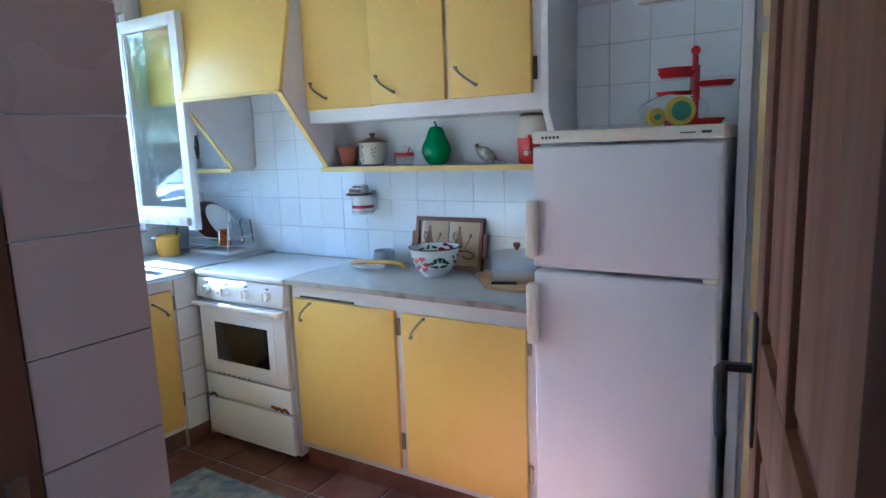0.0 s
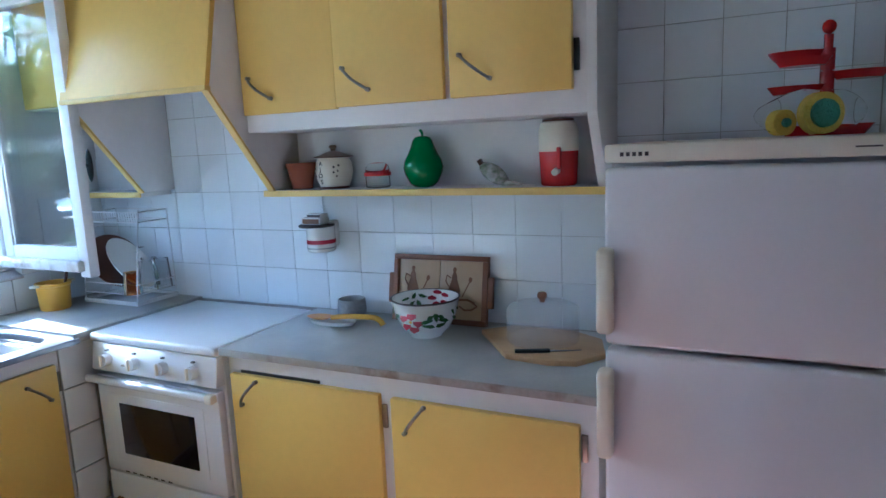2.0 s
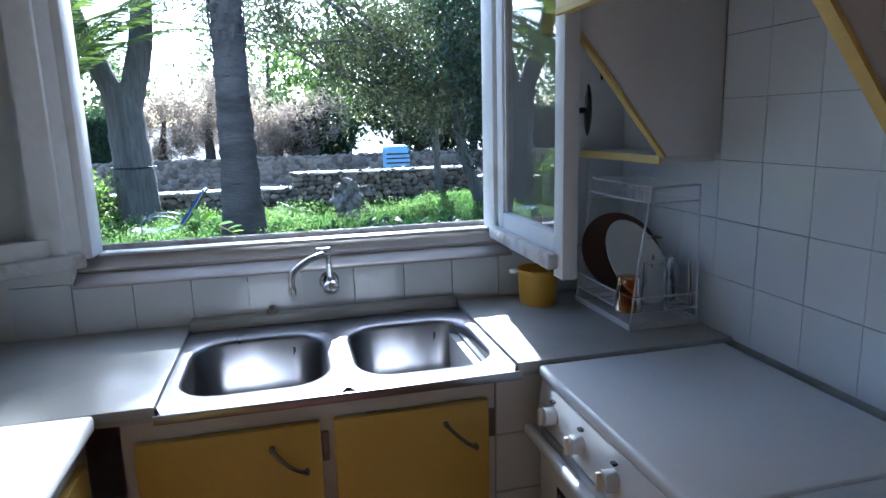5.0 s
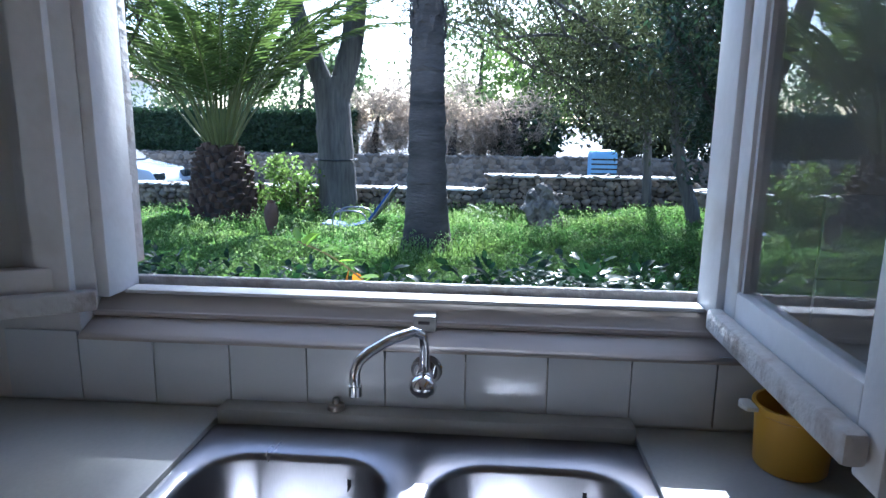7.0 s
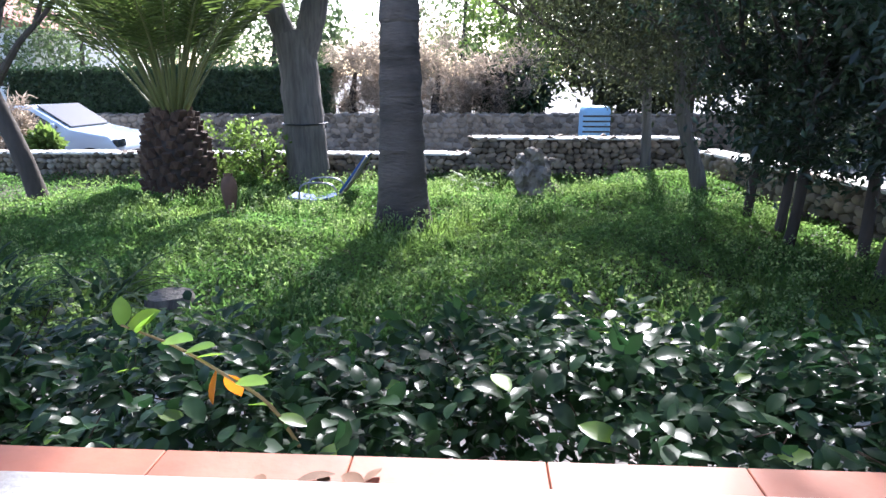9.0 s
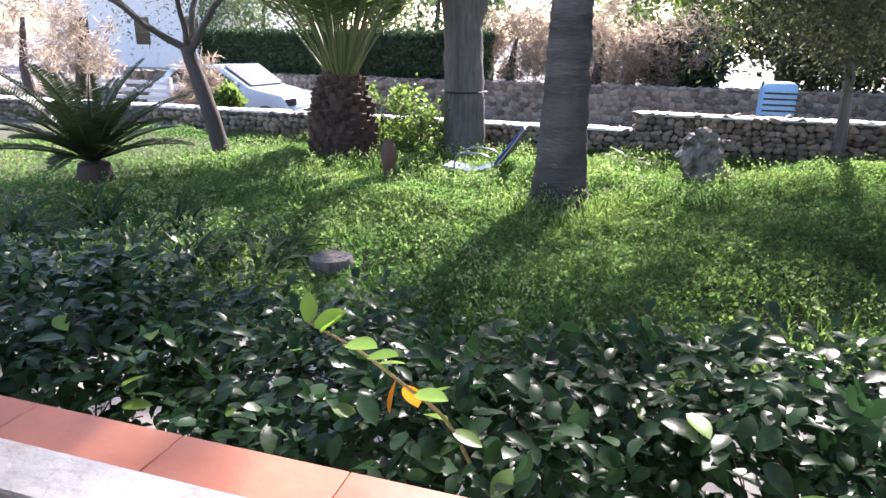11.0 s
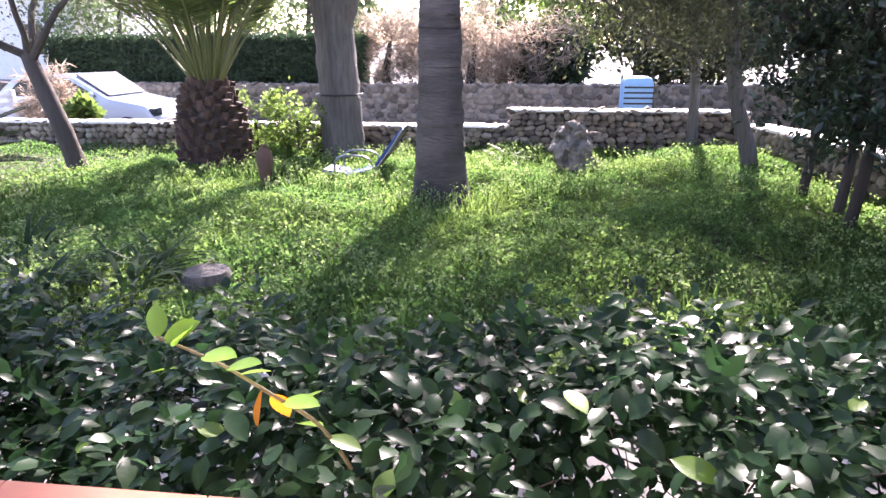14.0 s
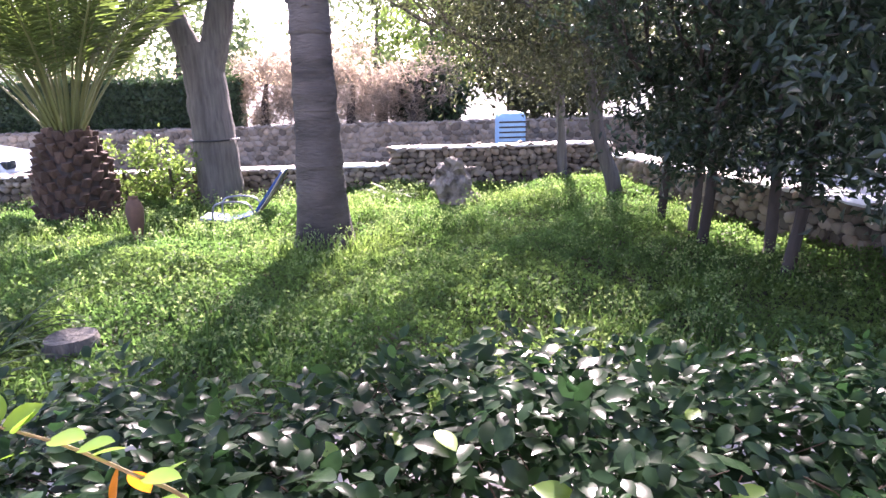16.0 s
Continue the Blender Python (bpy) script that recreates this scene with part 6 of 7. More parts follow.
# ---- kitchen things ----
def shelf_things():
    z = 1.3452
    y = -0.075
    solid("flower_pot", lathe([(0, 0), (0.036, 0), (0.050, 0.075), (0.054, 0.075), (0.054, 0.092), (0.047, 0.092), (0.034, 0.006), (0, 0.006)], 24, (0.722, y, z)), POT, "small plain terracotta pot on the shelf", "pot", at=(0.722, y, z))
    JARLID = mat("brown_cream_glaze", (0.20, 0.12, 0.075), 0.3, var=0.3, scale=30, bump=0.03)
    j = thing("garlic_jar", (0.865, y, z), "cream ceramic garlic jar with dark spots and lid", "jar")
    part("body", lathe([(0, 0), (0.046, 0), (0.050, 0.006), (0.060, 0.03), (0.066, 0.06), (0.062, 0.088), (0.054, 0.102), (0.056, 0.106), (0, 0.106)], 28, (0.865, y, z)), CERAM, j)
    part("foot_ring", lathe([(0.047, -0.0), (0.050, 0.0), (0.0515, 0.008), (0.048, 0.009)], 28, (0.865, y, z)), BROWN, j)
    lid = part("lid", lathe([(0.066, 0.107), (0.068, 0.110), (0.050, 0.116), (0.024, 0.126), (0.009, 0.130), (0.009, 0.136), (0.015, 0.142), (0.011, 0.149), (0, 0.151)], 28, (0.865, y, z)), JARLID, j, "brown glazed lid with a knob")
    part("lid_rim", lathe([(0.0665, 0.1065), (0.0690, 0.108), (0.0685, 0.1105)], 28, (0.865, y, z)), BROWN, lid)
    for dx, dz in ((0.035, 0.075), (0.045, 0.062), (0.034, 0.058), (0.048, 0.080), (0.040, 0.045), (-0.045, 0.07), (-0.052, 0.055), (-0.044, 0.045)):
        r = 0.0645
        yy = y - math.sqrt(max(r * r - dx * dx, 0)) + (0.004 if dz < 0.05 else 0.0)
        part("spot", ball(bmesh.new(), (0.865 + dx, yy, z + dz), 0.0045, 0.003, 0.0045, 1), INK, j)
    for i, ch in enumerate("AJOS"):
        cu = bpy.data.curves.new("letter", 'FONT')
        cu.body = ch
        cu.size = 0.022
        cu.extrude = 0.0008
        cu.align_x = 'CENTER'
        cu.materials.append(INK)
        ob = new("letter", cu)
        ob.parent = j
        ob.location = (-0.012, -(0.0625, 0.0665, 0.0655, 0.0605)[i], 0.080 - 0.0205 * i)
        ob.rotation_euler = (radians(90), 0, 0)
    s = thing("sugar_bowl", (1.04, y, z), "clear sugar bowl with a red rim and spoon", "sugar bowl")
    part("bowl", lathe([(0, 0.001), (0.038, 0.001), (0.042, 0.005), (0.042, 0.040), (0.039, 0.040), (0.039, 0.006), (0, 0.006)], 24, (1.04, y, z)), CLEAR, s)
    part("rim", lathe([(0.0395, 0.0405), (0.046, 0.0405), (0.046, 0.052), (0.0395, 0.052)], 24, (1.04, y, z)), REDP, s)
    part("lid", lathe([(0.042, 0.0525), (0.040, 0.068), (0.028, 0.082), (0, 0.086)], 24, (1.04, y, z)), CLEAR, s)
    part("spoon", tube([(1.07, y - 0.02, z + 0.045), (1.093, y - 0.028, z + 0.078)], 0.003, 8), REDP, s)
    p = thing("pear_jar", (1.215, y, z), "large glossy green ceramic pear", "ornament")
    part("body", lathe([(0, 0), (0.032, 0.001), (0.047, 0.014), (0.061, 0.042), (0.066, 0.064), (0.061, 0.087), (0.048, 0.110), (0.039, 0.130), (0.033, 0.150), (0.024, 0.161), (0.010, 0.165), (0, 0.163)], 32, (1.215, y, z)), GREEN, p)
    part("stalk", tube(smooth_path([(1.215, y, z + 0.161), (1.216, y, z + 0.174), (1.208, y, z + 0.184)], 4), 0.004, 8, taper=0.005), GREEN, p)
    f = thing("fish_dish", (1.475, y, z), "small fish-shaped glass dish with mottled colours", "dish")
    FISH = mat("mottled_glass", (0.50, 0.47, 0.40), 0.2, var=0.6, scale=45, big=48, col2=(0.12, 0.17, 0.09), amount=0.6)
    bm = bmesh.new()
    ball(bm, (0, 0, 0), 0.055, 0.022, 0.028, 2)
    bm.transform(Matrix.Translation((1.46, y, z + 0.038)) @ pose(0, 0, 0, 0, 32, 0))
    part("body", bm, FISH, f)
    part("tail", prism([(1.505, z + 0.018), (1.55, z + 0.004), (1.545, z + 0.002), (1.49, z + 0.003)], "y", y - 0.012, y + 0.012, 0.002), FISH, f)
    part("mouth", prism([(1.405, z + 0.078), (1.418, z + 0.086), (1.43, z + 0.062), (1.418, z + 0.058)], "y", y - 0.008, y + 0.008, 0.002), BROWN, f)
    # drink flask: red body, cream collar, lever and spigot
    t = thing("drink_flask", (1.665, y, z), "red and cream plastic drink flask with a lever", "flask")
    part("body", lathe([(0, 0), (0.048, 0.0), (0.053, 0.006), (0.058, 0.10)], 30, (1.665, y, z)), REDP, t)
    part("collar", lathe([(0.0585, 0.1003), (0.058, 0.16), (0.052, 0.182), (0.046, 0.186)], 30, (1.665, y, z)), CREAM, t, "cream upper half")
    part("lid", lathe([(0.047, 0.1863), (0.046, 0.193), (0.02, 0.197), (0, 0.197)], 30, (1.665, y, z)), BROWN, t)
    part("lever", bx(1.678, 1.690, y - 0.078, y - 0.060, z + 0.05, z + 0.112, bevel=0.004), REDP, t)
    part("spigot", tube([(1.675, y - 0.058, z + 0.045), (1.675, y - 0.085, z + 0.042)], 0.010, 12), CREAM, t)


shelf_things()


def counter_things():
    z = 0.8803
    d = thing("spoon_rest", (0.88, -0.18, z), "white oval spoon rest holding a yellow serving spoon", "spoon rest")
    part("dish", lathe([(0, 0.002), (0.06, 0.0), (0.085, 0.004), (0.10, 0.018), (0.096, 0.018), (0.082, 0.009), (0, 0.007)], 28, (0.885, -0.18, z), 1.0, 0.42), CHINA, d)
    sp = part("spoon", lathe([(0, 0.010), (0.02, 0.011), (0.034, 0.020), (0.030, 0.021), (0, 0.013)], 20, (0.84, -0.185, z + 0.008), 1.5, 0.95), ORANGE, d, "yellow plastic serving spoon")
    part("spoon_handle", tube(smooth_path([(0.885, -0.183, z + 0.026), (0.95, -0.17, z + 0.031), (1.03, -0.155, z + 0.030), (1.06, -0.15, z + 0.020), (1.07, -0.148, z + 0.004)], 5), 0.0085, 8, taper=0.011), YPLAST, d)
    solid("cup", lathe([(0, 0), (0.042, 0), (0.050, 0.012), (0.052, 0.035), (0.048, 0.068), (0.045, 0.070), (0.043, 0.066), (0.046, 0.035), (0.043, 0.012), (0, 0.010)], 28, (0.90, -0.075, z)), GREYCUP, "speckled grey stoneware cup without a handle", "cup", at=(0.90, -0.075, z))
    # painted bowl
    c = Vector((1.255, -0.185, z))
    prof = [(0, 0), (0.052, 0), (0.055, 0.006), (0.078, 0.030), (0.098, 0.072), (0.109, 0.120), (0.112, 0.124), (0.107, 0.123), (0.095, 0.074), (0.074, 0.034), (0.05, 0.012), (0, 0.010)]
    b = thing("bowl", c, "white china bowl painted with red flowers and green leaves", "bowl")
    part("body", lathe(prof, 40, c), CHINA, b)
    part("rim_line", lathe([(0.1095, 0.1195), (0.1128, 0.124), (0.1095, 0.1255), (0.1065, 0.1245)], 40, c), INK, b)

    def on_bowl(a, h, inside=False):
        r = float(np.interp(h, [0.006, 0.030, 0.072, 0.120], [0.055, 0.078, 0.098, 0.109] if not inside else [0.048, 0.072, 0.094, 0.106]))
        return c + Vector((r * math.cos(a), r * math.sin(a), h))

    def dab(a, h, su, sv, m, tilt=0.0, inside=False, nm="petal"):
        bm = bmesh.new()
        bmesh.ops.create_icosphere(bm, subdivisions=1, radius=1)
        bm.transform(Matrix.Translation(on_bowl(a, h, inside)) @ Matrix.Rotation(a, 4, 'Z') @ Matrix.Rotation(radians(-22), 4, 'Y') @ Matrix.Rotation(tilt, 4, 'X') @ Matrix.Diagonal((0.0022, su, sv, 1)))
        part(nm, bm, m, b)
    for k in range(6):
        fa = -1.62
        for i in range(5) if k == 0 else ():
            q = i * 1.2566
            dab(fa + 0.26 * math.cos(q), 0.066 + 0.024 * math.sin(q), 0.0185, 0.017, PETAL)
        for i in range(7) if k == 1 else ():
            q = radians(-15 + 35 * i)
            dab(-0.80 + 0.26 * math.cos(q), 0.060 + 0.028 * math.sin(q), 0.0085, 0.024, LEAFP, 1.57 - q)
        for i in range(4) if k == 2 else ():
            dab(-2.55 + 0.13 * i, 0.085 + 0.015 * math.sin(i * 2), 0.006, 0.014, LEAFP, 0.4 * i)
        for i in range(4) if k == 3 else ():
            dab(-0.15 + 0.13 * i, 0.075 + 0.016 * math.cos(i * 2), 0.007, 0.014, LEAFP, 0.5 * i)
        for i in range(5) if k == 4 else ():
            q = i * 1.2566
            dab(1.55 + 0.26 * math.cos(q), 0.092 + 0.02 * math.sin(q), 0.018, 0.015, PETAL, 0, True)
        for i in range(6) if k == 5 else ():
            dab(2.1 + 0.17 * i, 0.088 + 0.012 * math.cos(i * 3), 0.008, 0.022, LEAFP, 0.6 * i - 1, True)
    dab(-1.62, 0.066, 0.007, 0.007, YPLAST, 0, False, "flower_heart")
    # leaning tray
    t = thing("tray", (1.235, -0.02, z), "wooden tray with painted tiles leaning on the wall", "tray")
    w, h = 0.352, 0.232
    M = Matrix.Translation((1.06, -0.058, z)) @ Matrix.Rotation(radians(-11), 4, 'X')

    def tp(nm, m, x0, x1, y0, y1, z0, z1, bev=0.002, lab=""):
        bm = bx(x0, x1, y0, y1, z0, z1, bevel=bev)
        bm.transform(M)
        return part(nm, bm, m, t, lab)
    tp("frame_bar", TRAYWOOD, 0, w, -0.012, 0.012, 0, 0.018)
    tp("frame_bar", TRAYWOOD, 0, w, -0.012, 0.012, h - 0.018, h)
    tp("frame_bar", TRAYWOOD, 0, 0.018, -0.012, 0.012, 0.0182, h - 0.0182)
    tp("frame_bar", TRAYWOOD, w - 0.018, w, -0.012, 0.012, 0.0182, h - 0.0182)
    tp("handle", TRAYWOOD, -0.020, -0.0003, -0.008, 0.010, 0.06, 0.165, 0.004)
    tp("handle", TRAYWOOD, w + 0.0003, w + 0.020, -0.008, 0.010, 0.06, 0.165, 0.004)
    tp("backing", TRAYWOOD, 0.0183, w - 0.0183, 0.004, 0.010, 0.0183, h - 0.0183, 0)
    half = (w - 0.038) / 2
    for i in range(2):
        x0 = 0.019 + i * half
        ti = tp("tile", TRAYTILE, x0 + 0.001, x0 + half - 0.001, -0.003, 0.0038, 0.0185, h - 0.0185, 0.001)

        def stroke(pts, r=0.0022):
            bm = tube([(x0 + u, -0.0032, v) for u, v in pts], r, 6)
            bm.transform(M)
            part("painted_line", bm, SEPIA, ti)
        cx = 0.055

        def fill(prof):
            bm = prism([(x0 + cx + s * r, v) for s, seq in ((1, prof), (-1, prof[::-1])) for r, v in seq], "y", -0.0042, -0.0031)
            bm.transform(M)
            part("painted_jug", bm, SEPIA, ti)
        fill([(0.004, 0.192), (0.007, 0.184), (0.004, 0.176), (0.009, 0.165), (0.010, 0.150), (0.022, 0.115), (0.020, 0.098), (0.012, 0.096)])
        stroke([(cx - 0.012, 0.155), (cx - 0.028, 0.165), (cx - 0.032, 0.145), (cx - 0.020, 0.125)])
        stroke([(cx + 0.03, 0.095), (cx + 0.045, 0.125), (cx + 0.055, 0.145)])
        fill2 = ball(bmesh.new(), (x0 + cx + 0.058, -0.0036, 0.153), 0.008, 0.0008, 0.010, 1)
        fill2.transform(M)
        part("painted_spoon", fill2, SEPIA, ti)
        stroke([(cx - 0.03, 0.092), (cx + 0.0, 0.082), (cx + 0.05, 0.085), (cx + 0.075, 0.075)], 0.004)
        stroke([(cx + 0.02, 0.062), (cx + 0.04, 0.05), (cx + 0.065, 0.052), (cx + 0.085, 0.065), (cx + 0.07, 0.075)], 0.0035)
    # board, dome, knife
    bd = solid("cutting_board", prism([(1.425, -0.135), (1.575, -0.335), (1.70, -0.352), (1.775, -0.335), (1.835, -0.25), (1.80, -0.12), (1.70, -0.06), (1.50, -0.06)], "z", z, z + 0.016, 0.003), PINE, "pale wooden cheese board on the worktop", "board", at=(1.6, -0.2, z))
    dm = thing("cheese_dome", (1.635, -0.17, z + 0.0165), "clear plastic cheese dome with a wooden knob", "cheese dome")
    c2 = (1.635, -0.17, z + 0.0165)
    part("dome", lathe([(0.108, 0), (0.108, 0.086), (0.105, 0.097), (0.096, 0.104), (0.05, 0.110), (0.0, 0.112), (0.0, 0.109), (0.05, 0.107), (0.095, 0.101), (0.1025, 0.095), (0.1055, 0.085), (0.1055, 0)], 36, c2), HAZY, dm)
    part("knob", lathe([(0, 0.1125), (0.008, 0.1125), (0.008, 0.120), (0.014, 0.126), (0.015, 0.134), (0.011, 0.141), (0, 0.143)], 18, c2), TRAYWOOD, dm, "wooden knob")
    kn = thing("knife", (1.64, -0.305, z + 0.017), "small kitchen knife with a black handle on the board", "knife")
    part("handle", tube([(1.60, -0.325, z + 0.023), (1.69, -0.290, z + 0.023)], 0.006, 8), BLACK, kn)
    part("blade", prism([(1.69, -0.294), (1.76, -0.262), (1.77, -0.255), (1.688, -0.284)], "z", z + 0.0205, z + 0.0225), STEEL, kn)


counter_things()


def wall_dispenser():
    d = thing("match_holder", (0.77, -0.05, 1.18), "white ceramic wall holder with matchboxes on its dark lid", "holder")
    part("body", lathe([(0, 0), (0.046, 0), (0.052, 0.006), (0.052, 0.092), (0, 0.092)], 26, (0.772, -0.054, 1.115)), CHINA, d)
    part("lid", lathe([(0, 0), (0.064, 0), (0.066, 0.004), (0.062, 0.008), (0, 0.009)], 28, (0.765, -0.067, 1.2075)), INK, d, "dark slate lid")
    part("bracket", bx(0.79, 0.818, -0.05, -0.0005, 1.13, 1.225, bevel=0.006), CHINA, d)
    part("print", lathe([(0.0524, 0.030), (0.053, 0.030), (0.053, 0.045), (0.0524, 0.045)], 26, (0.772, -0.054, 1.115)), PETAL, d, "red printed band")
    part("print", lathe([(0.0524, 0.012), (0.053, 0.012), (0.053, 0.017), (0.0524, 0.017)], 26, (0.772, -0.054, 1.115)), GREYCUP, d)
    m = thing("matchbox", (0.765, -0.06, 1.217), "red and white matchbox lying on the holder lid", "matchbox", "matchboxes on the holder")
    part("sleeve", bx(0.722, 0.805, -0.098, -0.045, 1.2168, 1.240, bevel=0.001), CHINA, m)
    part("label_panel", bx(0.728, 0.799, -0.0995, -0.0982, 1.2195, 1.237), SEPIA, m)
    m2 = thing("matchbox", (0.775, -0.06, 1.241), "small dark matchbox on top of another", "matchbox", "matchboxes on the holder")
    part("sleeve", bx(0.742, 0.805, -0.092, -0.05, 1.2402, 1.2545, bevel=0.001), CHINA, m2)
    part("label_panel", bx(0.745, 0.802, -0.0935, -0.0922, 1.2425, 1.252), INK, m2)


wall_dispenser()


def dish_rack():
    x0, x1, y0, y1, z = -0.345, -0.025, -0.225, -0.02, 0.8903
    r = thing("dish_rack", (x0, y0, z), "two-tier white wire dish rack on a drip tray", "dish rack")
    bm = bx(x0, x1, y0, y1, z, z + 0.006, bevel=0.002)
    for b in ((x0, x1, y0, y0 + 0.006), (x0, x1, y1 - 0.006, y1), (x0, x0 + 0.006, y0, y1), (x1 - 0.006, x1, y0, y1)):
        box(bm, *b, z + 0.006, z + 0.018)
    part("drip_tray", bm, CHINA, r)
    for x in (x0 + 0.004, x1 - 0.004):
        part("upright", tube(smooth_path([(x, y0 + 0.004, z + 0.018), (x, y0 + 0.02, z + 0.15), (x, y0 + 0.055, z + 0.385)], 4), 0.0028, 6), WIRE, r)
        part("upright", tube([(x, y1 - 0.004, z + 0.018), (x, y1 - 0.012, z + 0.37)], 0.0028, 6), WIRE, r)
    for zz, ya, yb in ((0.045, y0 + 0.006, y1 - 0.004), (0.085, y0 + 0.010, y1 - 0.006), (0.335, y0 + 0.045, y1 - 0.012), (0.375, y0 + 0.052, y1 - 0.012)):
        for yy in (ya, yb):
            part("rail", tube([(x0, yy, z + zz), (x1, yy, z + zz)], 0.0025, 6), WIRE, r)
        for x in (x0 + 0.004, x1 - 0.004):
            part("rail", tube([(x, ya, z + zz), (x, yb, z + zz)], 0.0025, 6), WIRE, r)
    for k in range(22):
        x = x0 + 0.012 + k * (x1 - x0 - 0.024) / 21
        part("wire", tube([(x, y0 + 0.010, z + 0.085), (x + 0.012, y0 + 0.007, z + 0.045)], 0.0014, 4), WIRE, r)
        part("wire", tube([(x, y0 + 0.052, z + 0.375), (x + 0.012, y0 + 0.046, z + 0.335)], 0.0014, 4), WIRE, r)
    for k in range(9):
        x = x0 + 0.03 + k * 0.033
        part("wire", tube([(x, y0 + 0.008, z + 0.045), (x, y1 - 0.006, z + 0.045)], 0.0016, 4), WIRE, r)

    def plate(cx, cz, rad, mat_, lab, tilt, yy, sx=1.0, lean=76):
        bm = lathe([(0, 0.0), (rad * 0.6, 0.0), (rad * 0.68, 0.004), (rad, 0.014), (rad, 0.018), (rad * 0.66, 0.008), (0, 0.004)], 36, (0, 0, 0), 1.0, sx)
        bm.transform(Matrix.Translation((cx, yy, cz)) @ Matrix.Rotation(radians(tilt), 4, 'X') @ Matrix.Rotation(radians(lean), 4, 'Y'))
        solid("plate", bm, mat_, lab, "plate", at=(cx, yy, z + 0.046), group="plates in the rack")
    plate(-0.262, z + 0.047 + 0.108, 0.125, BROWN, "dark brown round plate standing in the rack", 0, -0.125, 1.0, 60)
    plate(-0.158, z + 0.049 + 0.1, 0.138, CHINA, "white oval serving plate leaning in the rack", 0, -0.135, 0.6, 46)
    for i, (x, y, zz) in enumerate(((-0.062, -0.060, z + 0.0475), (-0.135, -0.062, z + 0.0475), (-0.064, -0.132, z + 0.0475))):
        solid("drinking_glass", lathe([(0.029, 0.125), (0.038, 0.0), (0.036, 0.0), (0.027, 0.121), (0, 0.121), (0, 0.125)], 22, (x, y, zz)), CLEAR, "clear drinking glass upturned in the rack", "glass", at=(x, y, zz))
    for x, y in ((-0.205, -0.055), (-0.275, -0.055)):
        g = thing("stemmed_glass", (x, y, z + 0.0475), "clear stemmed wine glass upturned in the rack", "glass", "upturned glasses in the rack")
        part("bowl", lathe([(0.030, 0.0), (0.036, 0.04), (0.030, 0.075), (0.006, 0.088), (0.004, 0.086), (0.027, 0.073), (0.033, 0.04), (0.028, 0.0)], 20, (x, y, z + 0.0475)), CLEAR, g)
        part("stem", tube([(x, y, z + 0.135), (x, y, z + 0.205)], 0.0035, 8), CLEAR, g)
        part("foot", lathe([(0.003, 0.158), (0.030, 0.162), (0.030, 0.164), (0, 0.165)], 20, (x, y, z + 0.0475)), CLEAR, g)
    AMB = clear("amber_glass", (0.75, 0.30, 0.05), 0.05, 1.4)
    solid("amber_glass", lathe([(0.029, 0.09), (0.036, 0.0), (0.034, 0.0), (0.027, 0.086), (0, 0.086), (0, 0.09)], 22, (-0.064, -0.208, z + 0.0475)), AMB, "amber brown tumbler upturned in the rack", "glass", at=(-0.052, -0.19, z + 0.0465))


dish_rack()


def brush_pot():
    c = (-0.355, -0.345, 0.8903)
    p = thing("utensil_pot", c, "yellow plastic divided utensil pot with a handle tab", "pot")
    part("body", lathe([(0, 0), (0.052, 0), (0.056, 0.005), (0.061, 0.096), (0.066, 0.099), (0.066, 0.110), (0.060, 0.110), (0.054, 0.007), (0, 0.007)], 28, c), YPLAST, p)
    part("divider", bx(c[0] - 0.050, c[0] + 0.050, c[1] - 0.0015, c[1] + 0.0015, c[2] + 0.0072, c[2] + 0.100), ORANGE, p)
    part("tab", prism([(c[0] - 0.02, c[1] - 0.0665), (c[0] + 0.02, c[1] - 0.0665), (c[0] + 0.018, c[1] - 0.085), (c[0], c[1] - 0.092), (c[0] - 0.018, c[1] - 0.085)], "z", c[2] + 0.101, c[2] + 0.109, 0.002), CREAM, p)
    part("tab", prism([(c[0] - 0.02, c[1] + 0.0665), (c[0] + 0.02, c[1] + 0.0665), (c[0] + 0.018, c[1] + 0.085), (c[0], c[1] + 0.092), (c[0] - 0.018, c[1] + 0.085)], "z", c[2] + 0.101, c[2] + 0.109, 0.002), CREAM, p)
    b = thing("dish_brush", (c[0] + 0.02, c[1] + 0.02, c[2] + 0.01), "dark dish brush standing in the yellow pot", "brush")
    part("handle", tube([(c[0] + 0.02, c[1] + 0.015, c[2] + 0.008), (c[0] + 0.03, c[1] + 0.045, c[2] + 0.150)], 0.006, 8), BROWN, b)


brush_pot()


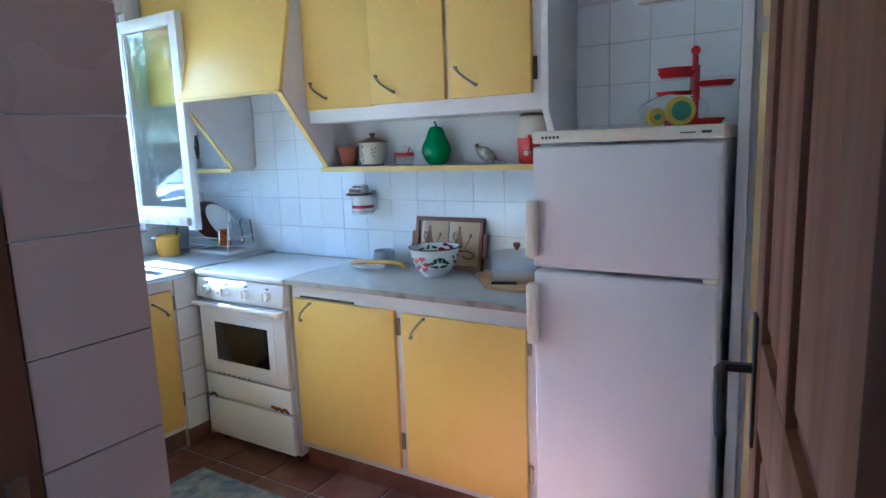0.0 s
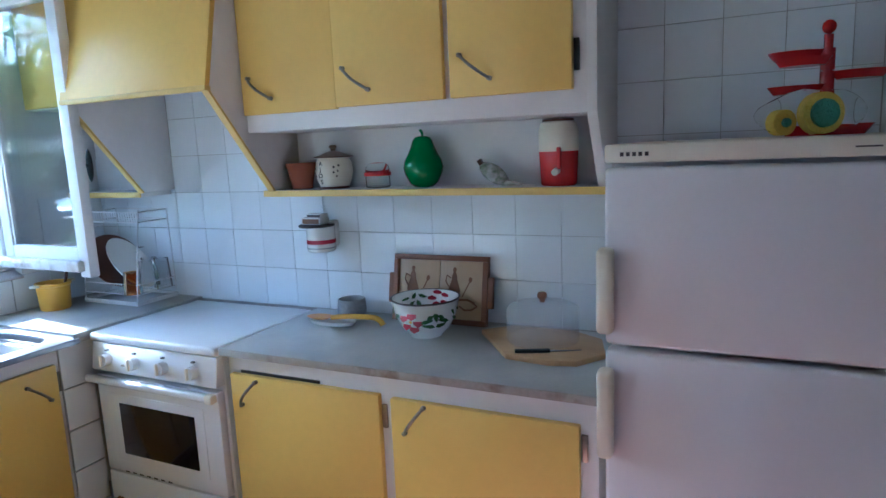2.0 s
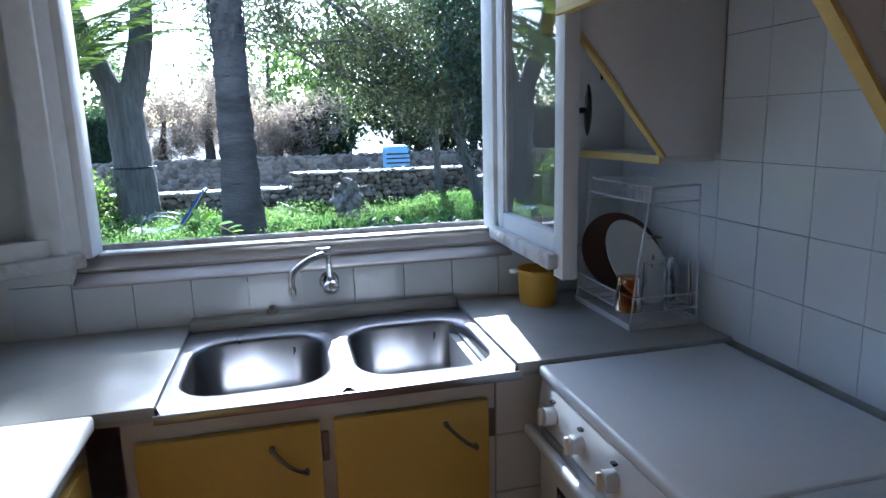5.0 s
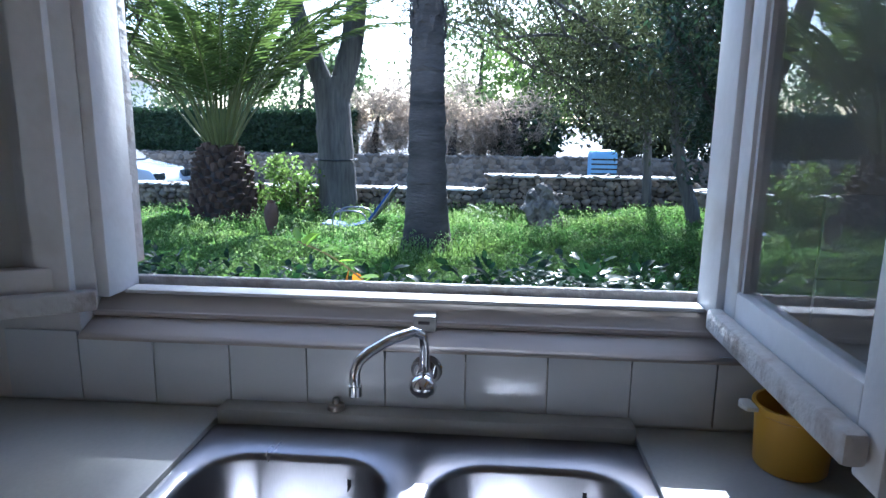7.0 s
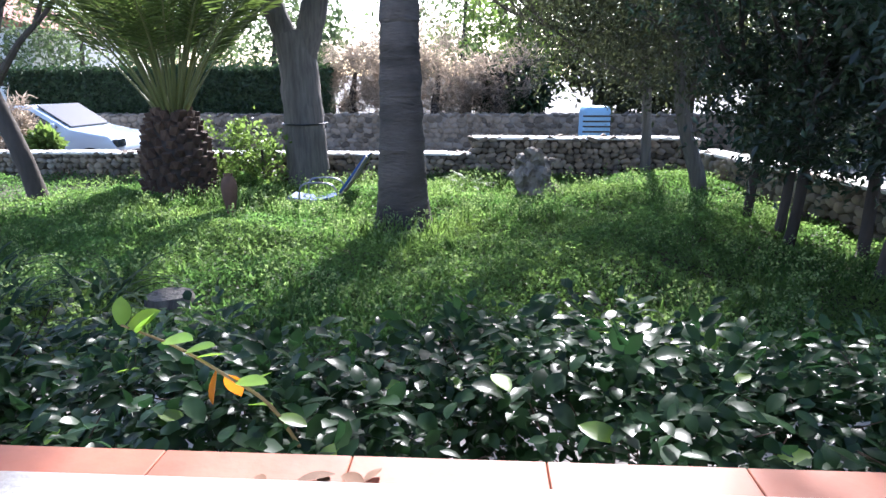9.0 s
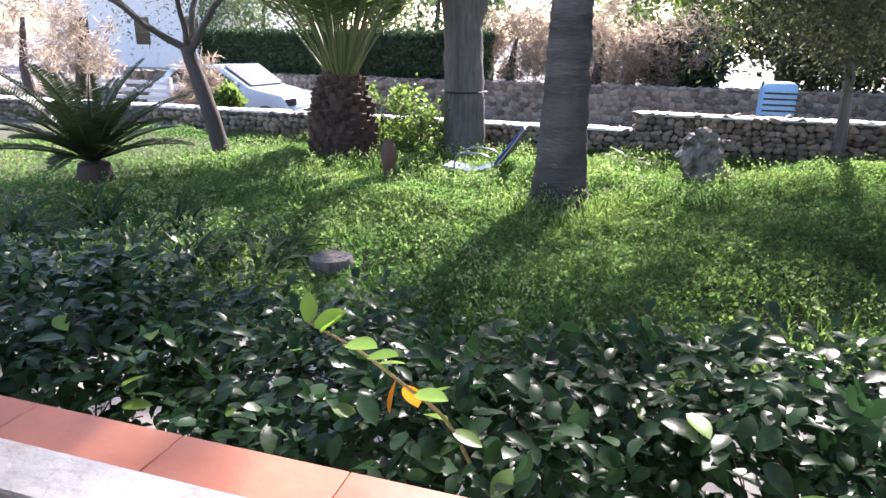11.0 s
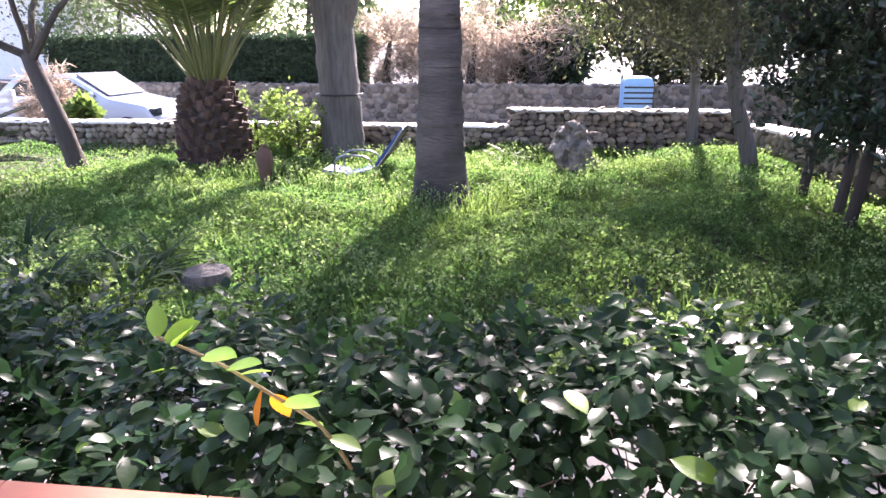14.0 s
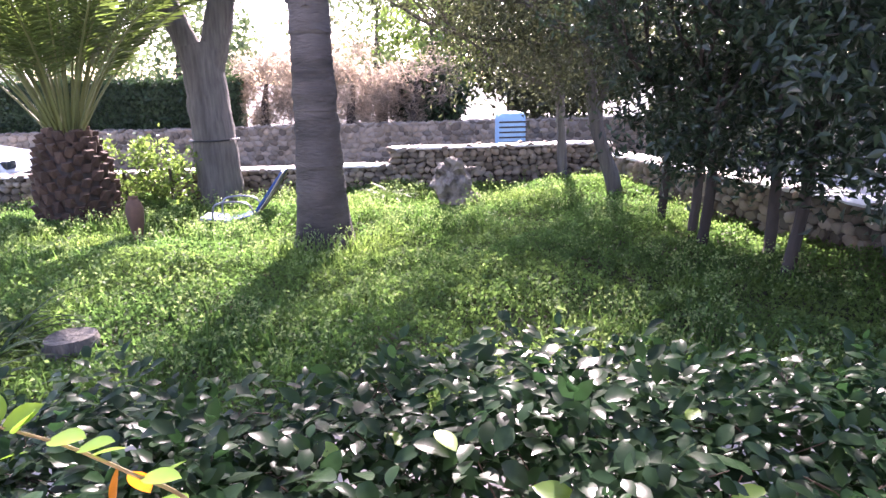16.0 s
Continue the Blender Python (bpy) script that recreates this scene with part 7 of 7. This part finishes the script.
def fridge_top():
    z = 1.4623
    c = Vector((2.315, -0.32, z))
    s = thing("tiered_stand", c, "red plastic stand with small swivel trays", "stand")
    part("base_tray", lathe([(0, 0), (0.075, 0), (0.092, 0.022), (0.088, 0.022), (0.073, 0.005), (0, 0.005)], 28, c), REDP, s)
    part("pole", tube([c + Vector((0, 0, 0.005)), c + Vector((0, 0, 0.21))], 0.009, 12), REDP, s)
    part("finial", ball(bmesh.new(), c + Vector((0, 0, 0.225)), 0.014, 0.014, 0.015, 2), REDP, s)
    for dz, a in ((0.165, 175), (0.148, 215), (0.118, 5), (0.092, 190)):
        o = Vector((math.cos(radians(a)), math.sin(radians(a)), 0))
        tc = c + o * 0.060 + Vector((0, 0, dz))
        tr = part("tray", lathe([(0, 0), (0.038, 0.0), (0.052, 0.014), (0.055, 0.014), (0.042, -0.003), (0, -0.003)], 24, tc, 1.0, 0.8), REDP, s)
        part("hub", tube([c + Vector((0, 0, dz - 0.012)), c + Vector((0, 0, dz + 0.016))], 0.014, 12), REDP, tr)
    b = thing("sponge_pack", (2.27, -0.42, z), "plastic bag of yellow and green scouring sponges", "sponges")
    for i, (x, r) in enumerate(((2.232, 0.026), (2.300, 0.041))):
        rot = Matrix.Translation((x, -0.44, z + r + 0.003)) @ Matrix.Rotation(radians(35 - 10 * i), 4, 'Z') @ Matrix.Rotation(radians(90), 4, 'X')
        bm = lathe([(0, -0.022), (r, -0.022), (r, 0.004), (0, 0.004)], 24)
        bm.transform(rot)
        sp = part("sponge", bm, SPONGE, b)
        q = r * (0.35, 0.68)[i]
        bm = lathe([(0, 0.0042), (q, 0.0042), (q * 0.97, 0.012), (0, 0.012)], 24)
        bm.transform(rot)
        part("scouring_pad", bm, SPONGEG, sp)
    bm = bmesh.new()
    ball(bm, (2.278, -0.44, z + 0.046), 0.098, 0.060, 0.0455, 3)
    roughen(bm, 0.010, 18)
    for v in bm.verts:
        v.co.z = max(v.co.z, z + 0.0005)
    part("bag", bm, FROST, b, "thin clear plastic bag")


fridge_top()


def wall_box():
    b = thing("wall_box", (2.14, 0.0, 1.90), "small white plastic box fixed high on the tiled wall", "wall box")
    part("cover", bx(2.06, 2.225, -0.042, -0.0065, 1.900, 1.995, bevel=0.006), CREAM, b)
    part("base", bx(2.055, 2.23, -0.006, -0.0005, 1.895, 2.0, bevel=0.002), WHITE, b)
    part("slot", bx(2.09, 2.195, -0.0435, -0.0425, 1.93, 1.935), INK, b)


wall_box()


def rug():
    RUG = mat("rag_rug", (0.32, 0.36, 0.40), 0.95, var=0.5, scale=30, bump=0.6, big=16, col2=(0.10, 0.17, 0.26), amount=0.55)
    bm = bx(RX0, RX1, RY0, RY1, 0.0005, 0.012, bevel=0.004)
    solid("rug", bm, RUG, "mottled blue and white woven rug on the floor", "rug", at=(RX0, RY0, 0))


RX0, RX1, RY0, RY1 = 0.30, 1.25, -1.30, -0.74
rug()

# ---- tiles and stones, one by one ----
def tile_mesh(material, name="tile", bevel=0.012):
    bm = bx(-0.5, 0.5, -0.5, 0.5, 0, 1, bevel=0)
    top = [e for e in bm.edges if all(v.co.z > 0.5 for v in e.verts)]
    bmesh.ops.bevel(bm, geom=top, offset=bevel, segments=1, affect='EDGES')
    return finish(bm, name, material, False)


WT_MESH = tile_mesh(TILE)
FT_MESH = tile_mesh(TERRA)
RT_MESH = tile_mesh(WARMTILE)
random.seed(77)


def lay(mesh, parent, u0, v0, u1, v1, place, gap=0.0016, thick=0.0075):
    """A tile over the rectangle u0..u1, v0..v1 of a face; place maps (u, v) to a pose whose z is the face's normal."""
    ob = new("tile", mesh)
    ob.parent = parent
    j = random.uniform(-0.0006, 0.0006)
    ob.matrix_local = place((u0 + u1) / 2, (v0 + v1) / 2) @ Euler((random.uniform(-0.004, 0.004), random.uniform(-0.004, 0.004), 0)).to_matrix().to_4x4() @ Matrix.Diagonal((u1 - u0 - gap, v1 - v0 - gap, thick + j, 1))
    return ob


def on_north(u, v):
    return Matrix.Translation((u, 0.008, v)) @ Euler((radians(90), 0, 0)).to_matrix().to_4x4()


def on_west(u, v):
    return Matrix.Translation((XW - 0.008, u, v)) @ Euler((radians(90), 0, radians(90))).to_matrix().to_4x4()


def on_reveal(u, v):
    return Matrix.Translation((DX0, u, v)) @ Euler((radians(90), 0, radians(90))).to_matrix().to_4x4()


for i in range(-4, 17):
    u0, u1 = max(0.15 * i, XW), 0.15 * (i + 1)
    for k in range(0, 10):
        v0 = 0.88 + 0.15 * k
        x = (u0 + u1) / 2
        if u1 - u0 < 0.01 or u1 > 2.56:
            continue
        behind_cabinet = 0.66 < x < 1.79 and k >= 3
        behind_corner = x < -0.03 and k >= 4
        if not behind_cabinet and not behind_corner:
            lay(WT_MESH, wall_north, u0, v0, min(u1, 2.466), v0 + 0.15, on_north)
for i in range(-6, 9):
    u0 = -1.045 + 0.1535 * i
    u1 = min(u0 + 0.1535, -0.0005)
    if u1 - u0 < 0.012 or u0 < -1.9:
        continue
    lay(WT_MESH, wall_west, u0, 0.8905, u1, 1.0195 if u1 < -0.36 and u0 > -1.75 else 1.034, on_west, 0.003)
    if u0 > -0.375 or u1 < -1.72:
        for k in range(2 if u0 > -0.375 else 5):
            lay(WT_MESH, wall_west, u0, 1.034 + 0.15 * k, u1, 1.184 + 0.15 * k, on_west, 0.003)
# reveal tiles, tinted pink for the warm light that falls on them
for k in range(14):
    lay(RT_MESH, wall_south, YS - 0.170, 0.01 + 0.148 * k, YS - 0.0005, 0.01 + 0.148 * (k + 1), on_reveal, 0.003, 0.006)


def on_floor(u, v):
    return Matrix.Translation((u, v, -0.006))


for i in range(0, 11):
    for k in range(0, 8):
        u, v = 0.03 + 0.285 * i, -2.36 + 0.285 * k
        if u < 2.95 and v + 0.285 < 0.1:
            lay(FT_MESH, floor, u, v, u + 0.285, v + 0.285, on_floor, 0.012, 0.006)
for me, m, w in LATER:
    ob = new("stone", me)
    ob.parent = w
    ob.matrix_local = m
